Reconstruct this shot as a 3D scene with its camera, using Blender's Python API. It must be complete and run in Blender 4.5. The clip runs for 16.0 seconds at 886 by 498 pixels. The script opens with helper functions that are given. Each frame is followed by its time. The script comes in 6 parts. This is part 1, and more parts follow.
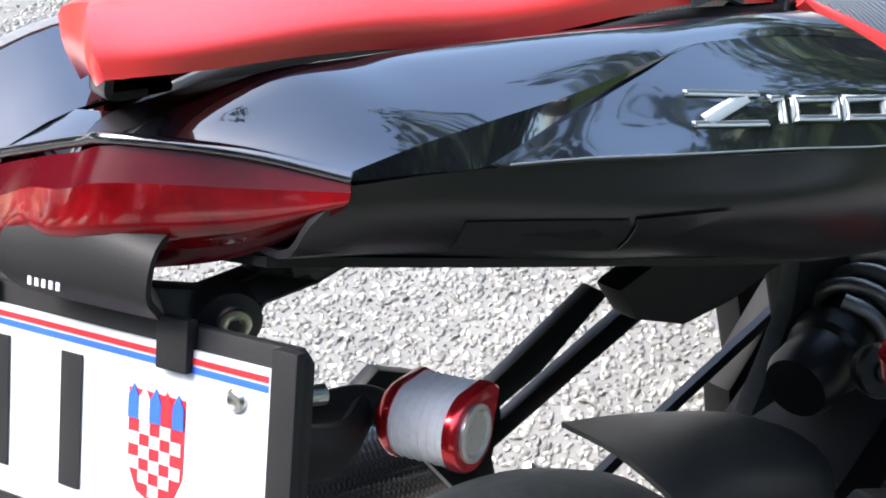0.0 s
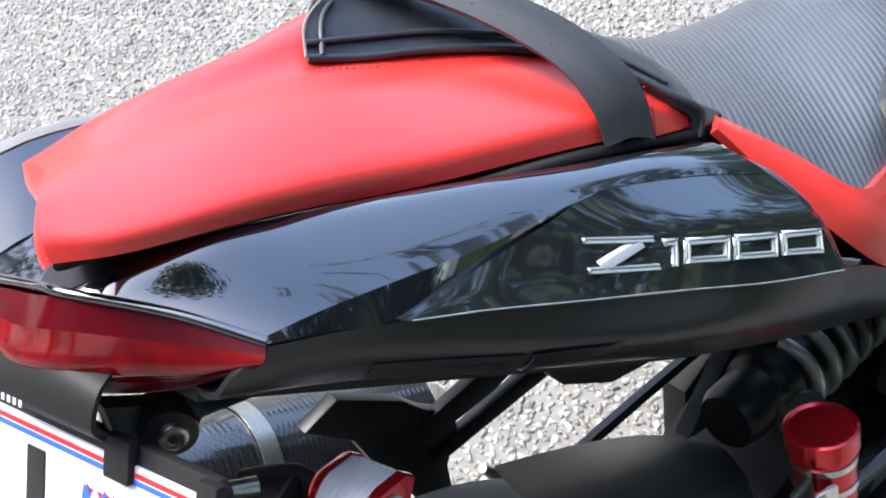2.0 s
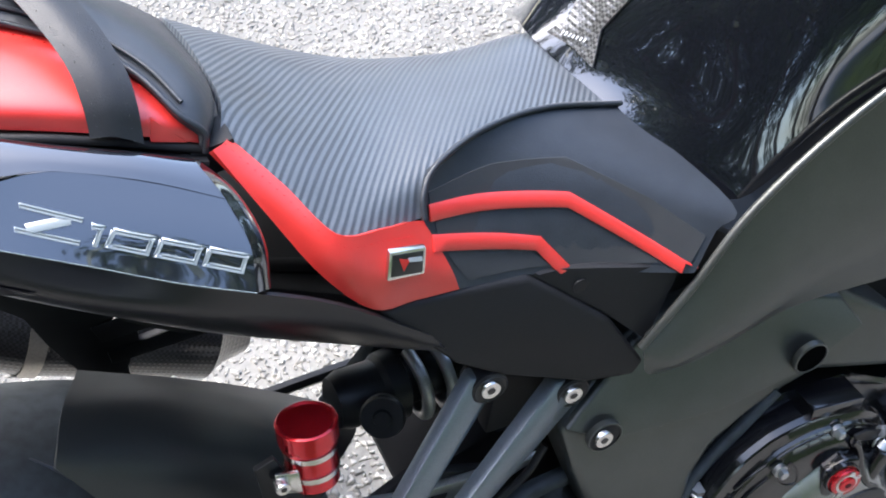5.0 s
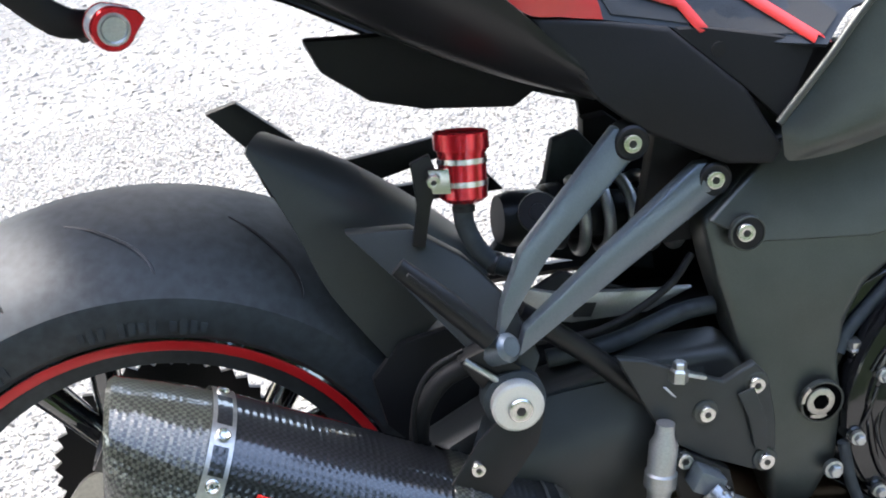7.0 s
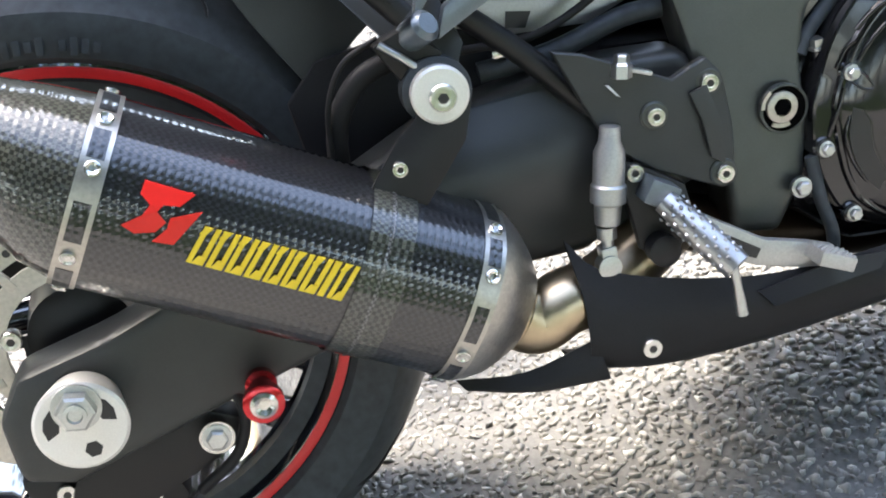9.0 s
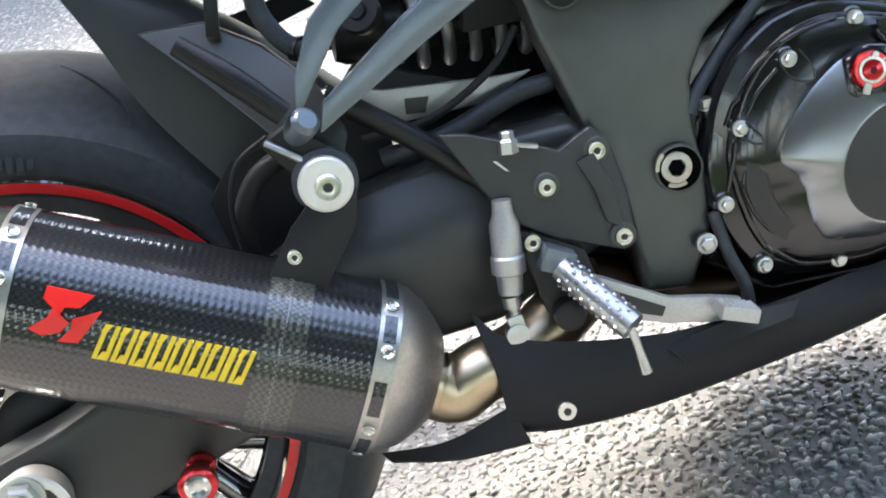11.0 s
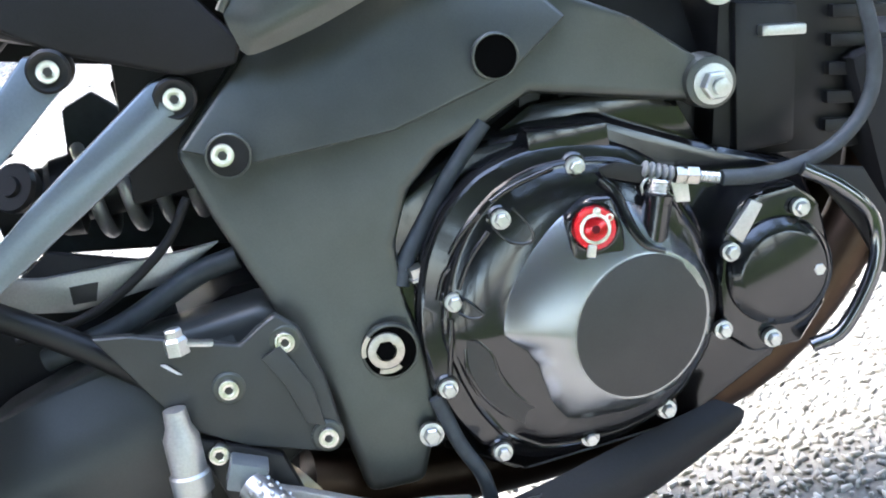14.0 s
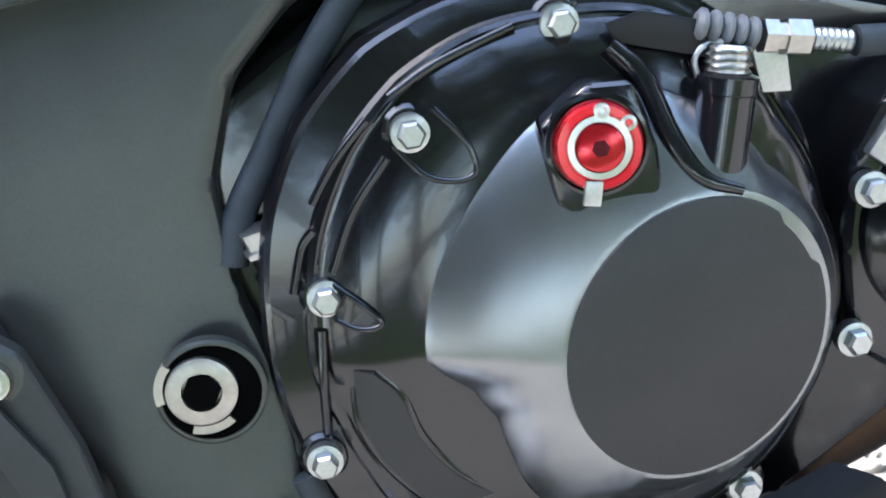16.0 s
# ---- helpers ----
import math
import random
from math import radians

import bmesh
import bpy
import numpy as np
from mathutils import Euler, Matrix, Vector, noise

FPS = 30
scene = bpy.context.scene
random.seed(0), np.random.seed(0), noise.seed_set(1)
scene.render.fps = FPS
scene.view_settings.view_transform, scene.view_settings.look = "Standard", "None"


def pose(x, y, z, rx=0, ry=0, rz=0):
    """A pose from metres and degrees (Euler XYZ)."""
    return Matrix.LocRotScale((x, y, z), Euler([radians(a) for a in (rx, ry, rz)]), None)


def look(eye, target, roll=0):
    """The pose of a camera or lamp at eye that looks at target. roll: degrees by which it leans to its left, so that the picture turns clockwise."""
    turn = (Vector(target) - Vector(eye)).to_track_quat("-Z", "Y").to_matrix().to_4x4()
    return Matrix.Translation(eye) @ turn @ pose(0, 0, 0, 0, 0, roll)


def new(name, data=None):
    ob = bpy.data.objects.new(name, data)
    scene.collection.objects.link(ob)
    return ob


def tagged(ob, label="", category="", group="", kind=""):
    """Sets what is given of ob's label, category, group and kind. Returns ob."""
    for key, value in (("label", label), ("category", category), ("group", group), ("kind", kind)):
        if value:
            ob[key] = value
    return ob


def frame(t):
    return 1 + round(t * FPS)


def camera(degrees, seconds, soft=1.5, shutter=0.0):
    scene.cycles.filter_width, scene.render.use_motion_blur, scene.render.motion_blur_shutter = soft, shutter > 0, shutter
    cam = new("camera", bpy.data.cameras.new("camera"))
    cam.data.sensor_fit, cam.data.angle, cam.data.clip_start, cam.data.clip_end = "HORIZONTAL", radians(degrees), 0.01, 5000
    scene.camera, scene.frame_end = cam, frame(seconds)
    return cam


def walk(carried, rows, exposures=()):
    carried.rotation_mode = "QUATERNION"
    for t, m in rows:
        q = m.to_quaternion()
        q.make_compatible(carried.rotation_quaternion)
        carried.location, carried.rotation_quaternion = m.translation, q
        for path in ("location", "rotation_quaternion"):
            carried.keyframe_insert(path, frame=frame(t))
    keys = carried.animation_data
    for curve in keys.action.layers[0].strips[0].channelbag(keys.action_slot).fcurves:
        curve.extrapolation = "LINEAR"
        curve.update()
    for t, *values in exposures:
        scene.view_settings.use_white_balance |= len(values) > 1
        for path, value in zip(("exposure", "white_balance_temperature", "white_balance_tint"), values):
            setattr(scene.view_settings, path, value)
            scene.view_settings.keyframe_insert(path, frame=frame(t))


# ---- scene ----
from mathutils.bvhtree import BVHTree

cam = camera(40.0, 16.0, soft=1.9)
PATH = [
    (0, (-0.1162, -0.2350, 1.2200), (0.7837, 0.9117, -0.1494), -12.14),
    (0.5, (-0.1071, -0.2359, 1.2275), (0.7541, 0.9501, -0.1333), -13.05),
    (1, (-0.1128, -0.2424, 1.2365), (0.7849, 0.9554, -0.0900), -12.04),
    (1.5, (-0.0916, -0.2651, 1.2648), (0.7623, 0.9526, -0.0724), -12.95),
    (2, (-0.0386, -0.2583, 1.3340), (0.6971, 0.8410, -0.1661), -12.86),
    (2.5, (-0.0253, -0.2714, 1.2582), (0.8855, 0.9339, -0.0524), -12.12),
    (3, (0.1107, -0.2636, 1.2724), (0.7616, 0.9409, -0.1856), -9.33),
    (3.5, (0.1814, -0.2407, 1.2960), (0.7569, 0.8440, -0.2827), -7.24),
    (4, (0.2297, -0.2209, 1.3235), (0.8088, 0.7275, -0.3394), -2.13),
    (4.5, (0.2708, -0.3076, 1.3780), (0.7840, 0.6537, -0.2991), -2.99),
    (5, (0.2822, -0.5324, 1.4139), (0.7021, 0.6655, -0.1317), -6.95),
    (5.2, (0.3021, -0.6217, 1.4180), (0.6047, 0.6670, -0.0812), -10.87),
    (7.3, (0.1747, -0.9461, 1.0126), (0.3942, 0.8215, 0.1031), -10.53),
    (7.5, (0.1664, -0.9512, 0.9706), (0.3886, 0.8312, 0.0911), -10.68),
    (8, (0.1600, -0.9643, 0.8809), (0.3623, 0.8161, -0.0075), -11.87),
    (8.5, (0.1611, -0.9745, 0.8209), (0.3775, 0.7911, -0.0932), -12.63),
    (9, (0.2013, -0.9798, 0.8071), (0.4133, 0.7671, -0.1435), -13.06),
    (9.2, (0.2199, -0.9888, 0.7980), (0.4333, 0.7639, -0.1413), -13.55),
    (11.3, (0.3908, -1.0536, 0.7870), (0.4238, 0.7827, -0.0047), -19.89),
    (11.5, (0.4040, -1.0508, 0.7988), (0.4576, 0.7807, -0.0031), -19.81),
    (12, (0.4545, -1.0543, 0.8071), (0.5373, 0.7846, 0.0251), -20.34),
    (12.5, (0.5098, -1.0373, 0.8121), (0.5912, 0.8055, 0.0392), -21.20),
    (13, (0.5498, -1.0020, 0.8048), (0.6490, 0.8424, 0.0377), -21.77),
    (13.5, (0.5816, -0.9569, 0.7977), (0.6911, 0.8785, 0.0106), -22.24),
    (14, (0.6058, -0.9070, 0.7701), (0.7300, 0.9270, -0.0181), -22.61),
    (14.5, (0.6229, -0.8511, 0.7414), (0.7574, 0.9746, -0.0642), -22.89),
    (15, (0.6532, -0.7494, 0.6824), (0.7626, 1.0824, -0.1130), -23.49),
    (15.5, (0.6819, -0.6172, 0.6251), (0.7464, 1.2059, -0.1949), -24.25),
    (16, (0.6919, -0.5404, 0.5855), (0.7040, 1.2707, -0.2629), -25.00),
]
EXPOSURES = [(0.0, 2.65, 6300, 9), (2.0, 2.6, 6300, 9), (3.0, 2.3, 6250, 10), (4.0, 2.2, 6250, 10), (4.5, 2.25, 6200, 10), (5.0, 2.75, 6250, 10), (5.2, 2.8, 6300, 10),
             (7.3, 3.2, 6400, 10), (8.5, 3.35, 6700, 10), (9.2, 3.4, 6800, 10), (11.3, 3.5, 6700, 10), (13.0, 4.0, 6450, 10), (14.0, 4.05, 6350, 10), (15.0, 4.0, 6300, 10), (16.0, 3.75, 6200, 10)]
walk(cam, [(t, look(eye, target, roll)) for t, eye, target, roll in PATH], EXPOSURES)

# ---- sky and sun: a bright hazy sky, the sun veiled ----
world = bpy.data.worlds.new("sky")
scene.world = world
world.use_nodes = True
wn = world.node_tree
sky = wn.nodes.new("ShaderNodeTexSky")
sky.sky_type = "NISHITA"
sky.sun_disc = False
sky.sun_elevation = radians(59)
sky.sun_rotation = radians(-31)
sky.air_density, sky.dust_density = 1.0, 3.2
wn.links.new(sky.outputs[0], wn.nodes["Background"].inputs[0])
wn.nodes["Background"].inputs[1].default_value = 0.15
sun = new("sun", bpy.data.lights.new("sun", "SUN"))
sun.data.energy, sun.data.angle, sun.data.color = 0.85, radians(22), (1.0, 0.97, 0.93)
sun.matrix_world = look((-0.8, 1.25, 2.5), (0, 0, 0))


# ---- materials ----
def material(name, color, rough=0.5, metal=0.0, grain=0.0, scale=200.0, bump=0.0, coat=0.0, gloss=0.5):
    """A principled surface with a fine grain and a broad uneven tone."""
    m = bpy.data.materials.new(name)
    m.use_nodes = True
    nt, b = m.node_tree, m.node_tree.nodes["Principled BSDF"]
    b.inputs["Base Color"].default_value = (*color, 1)
    b.inputs["Roughness"].default_value, b.inputs["Metallic"].default_value = rough, metal
    b.inputs["Coat Weight"].default_value, b.inputs["Coat Roughness"].default_value, b.inputs["Coat IOR"].default_value = coat, 0.03, 1.65
    b.inputs["Specular IOR Level"].default_value = gloss
    co = nt.nodes.new("ShaderNodeTexCoord")
    fine, broad = nt.nodes.new("ShaderNodeTexNoise"), nt.nodes.new("ShaderNodeTexNoise")
    fine.inputs["Scale"].default_value, fine.inputs["Detail"].default_value = scale, 3
    broad.inputs["Scale"].default_value = scale / 18
    for n in (fine, broad):
        nt.links.new(co.outputs["Object"], n.inputs["Vector"])
    if grain:
        add = nt.nodes.new("ShaderNodeMath")
        add.operation = "ADD"
        nt.links.new(fine.outputs["Fac"], add.inputs[0])
        nt.links.new(broad.outputs["Fac"], add.inputs[1])
        ramp = nt.nodes.new("ShaderNodeMapRange")
        ramp.inputs["From Min"].default_value, ramp.inputs["From Max"].default_value = 0.6, 1.4
        ramp.inputs["To Min"].default_value, ramp.inputs["To Max"].default_value = 1 - grain, 1 + grain
        nt.links.new(add.outputs[0], ramp.inputs["Value"])
        mix = nt.nodes.new("ShaderNodeVectorMath")
        mix.operation = "SCALE"
        mix.inputs[0].default_value = color
        nt.links.new(ramp.outputs[0], mix.inputs["Scale"])
        nt.links.new(mix.outputs[0], b.inputs["Base Color"])
        rr = nt.nodes.new("ShaderNodeMapRange")
        rr.inputs["To Min"].default_value, rr.inputs["To Max"].default_value = rough * (1 - grain), min(1.0, rough * (1 + grain))
        nt.links.new(broad.outputs["Fac"], rr.inputs["Value"])
        nt.links.new(rr.outputs[0], b.inputs["Roughness"])
    if bump:
        bp = nt.nodes.new("ShaderNodeBump")
        bp.inputs["Strength"].default_value, bp.inputs["Distance"].default_value = bump, 0.001
        nt.links.new(fine.outputs["Fac"], bp.inputs["Height"])
        nt.links.new(bp.outputs[0], b.inputs["Normal"])
    return m


def ribbed(name, color, rough, axis, pitch, depth):
    """Vinyl with fine moulded ribs that run across one axis."""
    m = material(name, color, rough, grain=0.15, scale=500)
    nt, b = m.node_tree, m.node_tree.nodes["Principled BSDF"]
    co = nt.nodes.new("ShaderNodeTexCoord")
    wave = nt.nodes.new("ShaderNodeTexWave")
    wave.wave_type, wave.bands_direction, wave.wave_profile = "BANDS", axis, "SIN"
    wave.inputs["Scale"].default_value = 2 * math.pi / (20 * pitch)
    wave.inputs["Distortion"].default_value = 0.3
    wave.inputs["Detail"].default_value = 0
    turn = nt.nodes.new("ShaderNodeMapping")
    turn.inputs["Rotation"].default_value = (0, 0, radians(35))
    nt.links.new(co.outputs["Object"], turn.inputs["Vector"])
    nt.links.new(turn.outputs[0], wave.inputs["Vector"])
    bp = nt.nodes.new("ShaderNodeBump")
    bp.inputs["Strength"].default_value, bp.inputs["Distance"].default_value = 1.0, depth
    nt.links.new(wave.outputs["Fac"], bp.inputs["Height"])
    nt.links.new(bp.outputs[0], b.inputs["Normal"])
    return m


def carbon(name, tint, cells):
    """Woven carbon under clear resin: a small checker of two thread directions."""
    m = material(name, tint, 0.30, coat=1.0, scale=400, gloss=0.3)
    nt, b = m.node_tree, m.node_tree.nodes["Principled BSDF"]
    b.inputs["Coat IOR"].default_value = 1.6
    co = nt.nodes.new("ShaderNodeTexCoord")
    turn = nt.nodes.new("ShaderNodeMapping")
    turn.inputs["Rotation"].default_value = (0, radians(-33), 0)
    nt.links.new(co.outputs["Object"], turn.inputs["Vector"])
    ch = nt.nodes.new("ShaderNodeTexChecker")
    ch.inputs["Scale"].default_value = cells
    ch.inputs["Color1"].default_value = (*[c * 0.45 for c in tint], 1)
    ch.inputs["Color2"].default_value = (*[c * 1.9 for c in tint], 1)
    nt.links.new(turn.outputs[0], ch.inputs["Vector"])
    nt.links.new(ch.outputs["Color"], b.inputs["Base Color"])
    # rounded thread crossings
    knots = nt.nodes.new("ShaderNodeMath")
    knots.operation = "MULTIPLY"
    for k, way in enumerate(("X", "Z")):
        wave = nt.nodes.new("ShaderNodeTexWave")
        wave.wave_type, wave.bands_direction, wave.wave_profile = "BANDS", way, "SIN"
        wave.inputs["Scale"].default_value = 2 * math.pi * cells / 40
        nt.links.new(turn.outputs[0], wave.inputs["Vector"])
        nt.links.new(wave.outputs["Fac"], knots.inputs[k])
    bp = nt.nodes.new("ShaderNodeBump")
    bp.inputs["Strength"].default_value, bp.inputs["Distance"].default_value = 0.28, 0.0009
    nt.links.new(knots.outputs[0], bp.inputs["Height"])
    nt.links.new(bp.outputs[0], b.inputs["Normal"])
    nt.links.new(bp.outputs[0], b.inputs["Coat Normal"])
    return m


GLOSS = material("black_gloss_paint", (0.006, 0.007, 0.010), 0.09, coat=1.0, grain=0.1, scale=900)
GLOSS.node_tree.nodes["Principled BSDF"].inputs["Coat IOR"].default_value = 1.9
FRAME = material("satin_dark_grey_paint", (0.085, 0.090, 0.083), 0.37, metal=0.65, grain=0.10, scale=700, bump=0.06)
ARMPAINT = material("black_satin_arm_paint", (0.038, 0.041, 0.040), 0.42, metal=0.3, grain=0.10, scale=700, bump=0.06)
PALEALLOY = material("pale_machined_alloy", (0.72, 0.71, 0.68), 0.42, metal=0.7, grain=0.08, scale=600, bump=0.06)
PLASTIC = material("black_plastic", (0.014, 0.014, 0.015), 0.55, grain=0.15, scale=600, bump=0.1, gloss=0.22)
DARKPL = material("satin_tail_plastic", (0.012, 0.012, 0.014), 0.30, grain=0.12, scale=500, gloss=0.35)
ENGINE = material("black_engine_paint", (0.006, 0.006, 0.007), 0.15, grain=0.1, scale=700, bump=0.04, coat=0.3)
ENGINE.node_tree.nodes["Principled BSDF"].inputs["Coat Roughness"].default_value = 0.06
# The cover's satin black, its base lightened to carry the cone's sky highlight.
CONE = material("satin_black_lightened", (0.28, 0.29, 0.295), 0.25, metal=0.9, grain=0.10, scale=1500, bump=0.05)
DISC = material("satin_black_casting", (0.045, 0.045, 0.045), 0.38, metal=0.6, grain=0.08, scale=900, bump=0.05)
BLACKMETAL = material("black_coated_metal", (0.011, 0.011, 0.012), 0.40, metal=0.1, grain=0.15, scale=400, gloss=0.35)
STRUT = material("grey_painted_alloy", (0.15, 0.175, 0.195), 0.34, metal=0.6, grain=0.1, scale=500, bump=0.05)
REDLEATHER = material("red_leather", (0.60, 0.026, 0.020), 0.40, grain=0.06, scale=1400, bump=0.18, gloss=0.75, coat=0.25)
REDLEATHER.node_tree.nodes["Principled BSDF"].inputs["Coat Roughness"].default_value = 0.32
BLACKLEATHER = material("black_leather", (0.022, 0.026, 0.032), 0.36, grain=0.2, scale=1200, bump=0.3)
SUEDE = material("black_grip_vinyl", (0.022, 0.024, 0.026), 0.6, grain=0.2, scale=1500, bump=0.2)
RIBBED = ribbed("ribbed_black_vinyl", (0.060, 0.070, 0.082), 0.40, "X", 0.0044, 0.00045)
STRAPM = material("black_strap_webbing", (0.022, 0.024, 0.028), 0.55, grain=0.2, scale=900, bump=0.3)
RUBBER = material("tyre_rubber", (0.036, 0.043, 0.048), 0.60, grain=0.45, scale=90, bump=0.15, gloss=0.35)
RUBBERGREY = material("grey_rubber_boot", (0.16, 0.165, 0.165), 0.5, grain=0.15, scale=500)
PEGMETAL = material("dark_knurled_alloy", (0.40, 0.40, 0.405), 0.33, metal=0.9, grain=0.15, scale=500)
STEEL = material("bright_steel", (0.62, 0.61, 0.58), 0.25, metal=1.0, grain=0.12, scale=500)
ZINC = material("zinc_plated_steel", (0.50, 0.51, 0.50), 0.36, metal=1.0, grain=0.15, scale=600)
BRUSHED = material("brushed_steel", (0.45, 0.43, 0.39), 0.38, metal=1.0, grain=0.2, scale=300)
HEADER = material("brown_scorched_steel", (0.055, 0.033, 0.02), 0.42, metal=0.8, grain=0.3, scale=60)
TITAN = material("heat_tinted_titanium", (0.50, 0.40, 0.27), 0.33, metal=1.0, grain=0.2, scale=60)
ALLOY = material("cast_alloy", (0.45, 0.45, 0.44), 0.45, metal=0.9, grain=0.15, scale=500, bump=0.1)
REDANOD = material("red_anodised_alloy", (0.52, 0.012, 0.02), 0.22, metal=0.75, grain=0.08, scale=500, coat=0.4)
REDTAPE = material("red_rim_tape", (0.62, 0.012, 0.015), 0.35, grain=0.06, scale=400)
# The heavy grain paints the light broken up by the lens facets.
REDLENS = material("red_lamp_plastic", (0.13, 0.002, 0.004), 0.12, grain=0.9, scale=55, coat=0.2, gloss=0.3)
DARKLENS = material("dark_red_lamp_rim", (0.055, 0.002, 0.005), 0.16, gloss=0.12, grain=0.15, scale=200)
CLEAR = material("frosted_clear_lens", (0.62, 0.63, 0.65), 0.12, grain=0.1, scale=300, coat=0.6)
PLATE = material("white_plate_enamel", (0.50, 0.53, 0.56), 0.3, grain=0.03, scale=300)
BLUE = material("blue_print", (0.03, 0.11, 0.55), 0.4, grain=0.05, scale=300)
REDPRINT = material("red_print", (0.55, 0.02, 0.03), 0.4, grain=0.05, scale=300)
# Near-black colour that stands in for the shade inside hollows.
HOLE = material("black_hollow_shade", (0.003, 0.003, 0.003), 0.95, grain=0.1, scale=300, gloss=0.0)
# Black of print, and of the painted shade in sockets, slots and holes.
PRINTSHADE = material("black_print_and_shade", (0.015, 0.015, 0.016), 0.35, grain=0.1, scale=300)
YELLOW = material("yellow_decal", (0.80, 0.58, 0.03), 0.35, grain=0.05, scale=300)
REDDECAL = material("red_decal", (0.75, 0.02, 0.015), 0.3, grain=0.05, scale=300)
SILVER = material("silver_decal", (0.66, 0.68, 0.70), 0.25, metal=0.2, grain=0.05, scale=300)
GREYDECAL = material("grey_decal", (0.16, 0.19, 0.20), 0.3, grain=0.05, scale=300)
CARBON = carbon("black_woven_carbon", (0.009, 0.0095, 0.011), 330.0)
CAPCARBON = carbon("olive_woven_carbon", (0.030, 0.032, 0.026), 330.0)
CARBONPAD = carbon("grey_woven_carbon", (0.06, 0.06, 0.058), 400.0)


ASPHALT = material("worn_asphalt_binder", (0.160, 0.157, 0.146), 0.85, grain=0.35, scale=160, bump=0.6)


def stone_material():
    m = bpy.data.materials.new("asphalt_stone")
    m.use_nodes = True
    nt, b = m.node_tree, m.node_tree.nodes["Principled BSDF"]
    geo = nt.nodes.new("ShaderNodeNewGeometry")
    ramp = nt.nodes.new("ShaderNodeValToRGB")
    ramp.color_ramp.elements[0].color = (0.14, 0.136, 0.124, 1)
    ramp.color_ramp.elements[1].color = (0.50, 0.485, 0.44, 1)
    e = ramp.color_ramp.elements.new(0.5)
    e.color = (0.24, 0.232, 0.210, 1)
    e = ramp.color_ramp.elements.new(0.8)
    e.color = (0.31, 0.300, 0.270, 1)
    nt.links.new(geo.outputs["Random Per Island"], ramp.inputs["Fac"])
    nt.links.new(ramp.outputs["Color"], b.inputs["Base Color"])
    b.inputs["Roughness"].default_value = 0.46
    return m


STONE = stone_material()
BARK = material("tree_bark", (0.12, 0.09, 0.065), 0.85, grain=0.4, scale=25, bump=0.6)
GRASS = material("verge_grass", (0.040, 0.065, 0.022), 0.7, grain=0.5, scale=14, bump=0.6, gloss=0.2)
LEAF = material("tree_leaf", (0.045, 0.085, 0.022), 0.5, grain=0.5, scale=6)


# ---- builders ----
def finish(name, bm, mat, parent=None, label="", smooth=True, angle=32):
    me = bpy.data.meshes.new(name)
    bmesh.ops.recalc_face_normals(bm, faces=bm.faces)
    bm.to_mesh(me)
    bm.free()
    me.materials.append(mat)
    if smooth:
        me.polygons.foreach_set("use_smooth", [True] * len(me.polygons))
        me.set_sharp_from_angle(angle=radians(angle))
    ob = new(name, me)
    if parent:
        ob.parent = parent
    if label:
        tagged(ob, label)
    return ob


part = finish


def spline(pts, n):
    """n steps between neighbours along a smooth curve through the points."""
    p = np.array(pts, float)
    q = np.vstack([2 * p[0] - p[1], p, 2 * p[-1] - p[-2]])
    out = []
    for i in range(1, len(q) - 2):
        for k in range(n):
            t = k / n
            out.append(0.5 * (2 * q[i] + (q[i + 1] - q[i - 1]) * t + (2 * q[i - 1] - 5 * q[i] + 4 * q[i + 1] - q[i + 2]) * t * t
                              + (3 * q[i] - q[i - 1] - 3 * q[i + 1] + q[i + 2]) * t ** 3))
    out.append(p[-1])
    return np.array(out)


def slab_bm(pts, thick, bevel=0.002, seg=2):
    """A plate with the given outline (3D), thick towards +y, with rounded edges."""
    bm = bmesh.new()
    vs = [bm.verts.new(p) for p in pts]
    f = bm.faces.new(vs)
    r = bmesh.ops.extrude_face_region(bm, geom=[f])
    for v in [g for g in r["geom"] if isinstance(g, bmesh.types.BMVert)]:
        v.co.y += thick
    bmesh.ops.recalc_face_normals(bm, faces=bm.faces)
    if bevel:
        bmesh.ops.bevel(bm, geom=list(bm.edges), offset=bevel, segments=seg, affect="EDGES", profile=0.6)
    bmesh.ops.triangulate(bm, faces=[f for f in bm.faces if len(f.verts) > 4])
    return bm


def slab(name, pts, thick, mat, parent=None, label="", bevel=0.002, seg=2):
    return part(name, slab_bm(pts, thick, bevel, seg), mat, parent, label)


def loft_bm(rows, n=4, m=4, thick=0.004, closed=False):
    """A curved skin through rows of points, with a thickness."""
    fine = [spline(r, n) for r in rows]
    cols = np.array([spline([r[i] for r in fine], m) for i in range(len(fine[0]))])
    a, b = cols.shape[:2]
    bm = bmesh.new()
    vs = [[bm.verts.new(cols[i][j]) for j in range(b)] for i in range(a)]
    for i in range(a - 1):
        for j in range(b - 1):
            try:
                bm.faces.new((vs[i][j], vs[i + 1][j], vs[i + 1][j + 1], vs[i][j + 1]))
            except ValueError:
                pass
    bmesh.ops.remove_doubles(bm, verts=bm.verts, dist=1e-5)
    if thick:
        bmesh.ops.recalc_face_normals(bm, faces=bm.faces)
        bmesh.ops.solidify(bm, geom=list(bm.faces), thickness=thick)
    return bm


def loft(name, rows, mat, parent=None, label="", n=4, m=4, thick=0.004, angle=40):
    return part(name, loft_bm(rows, n, m, thick), mat, parent, label, angle=angle)


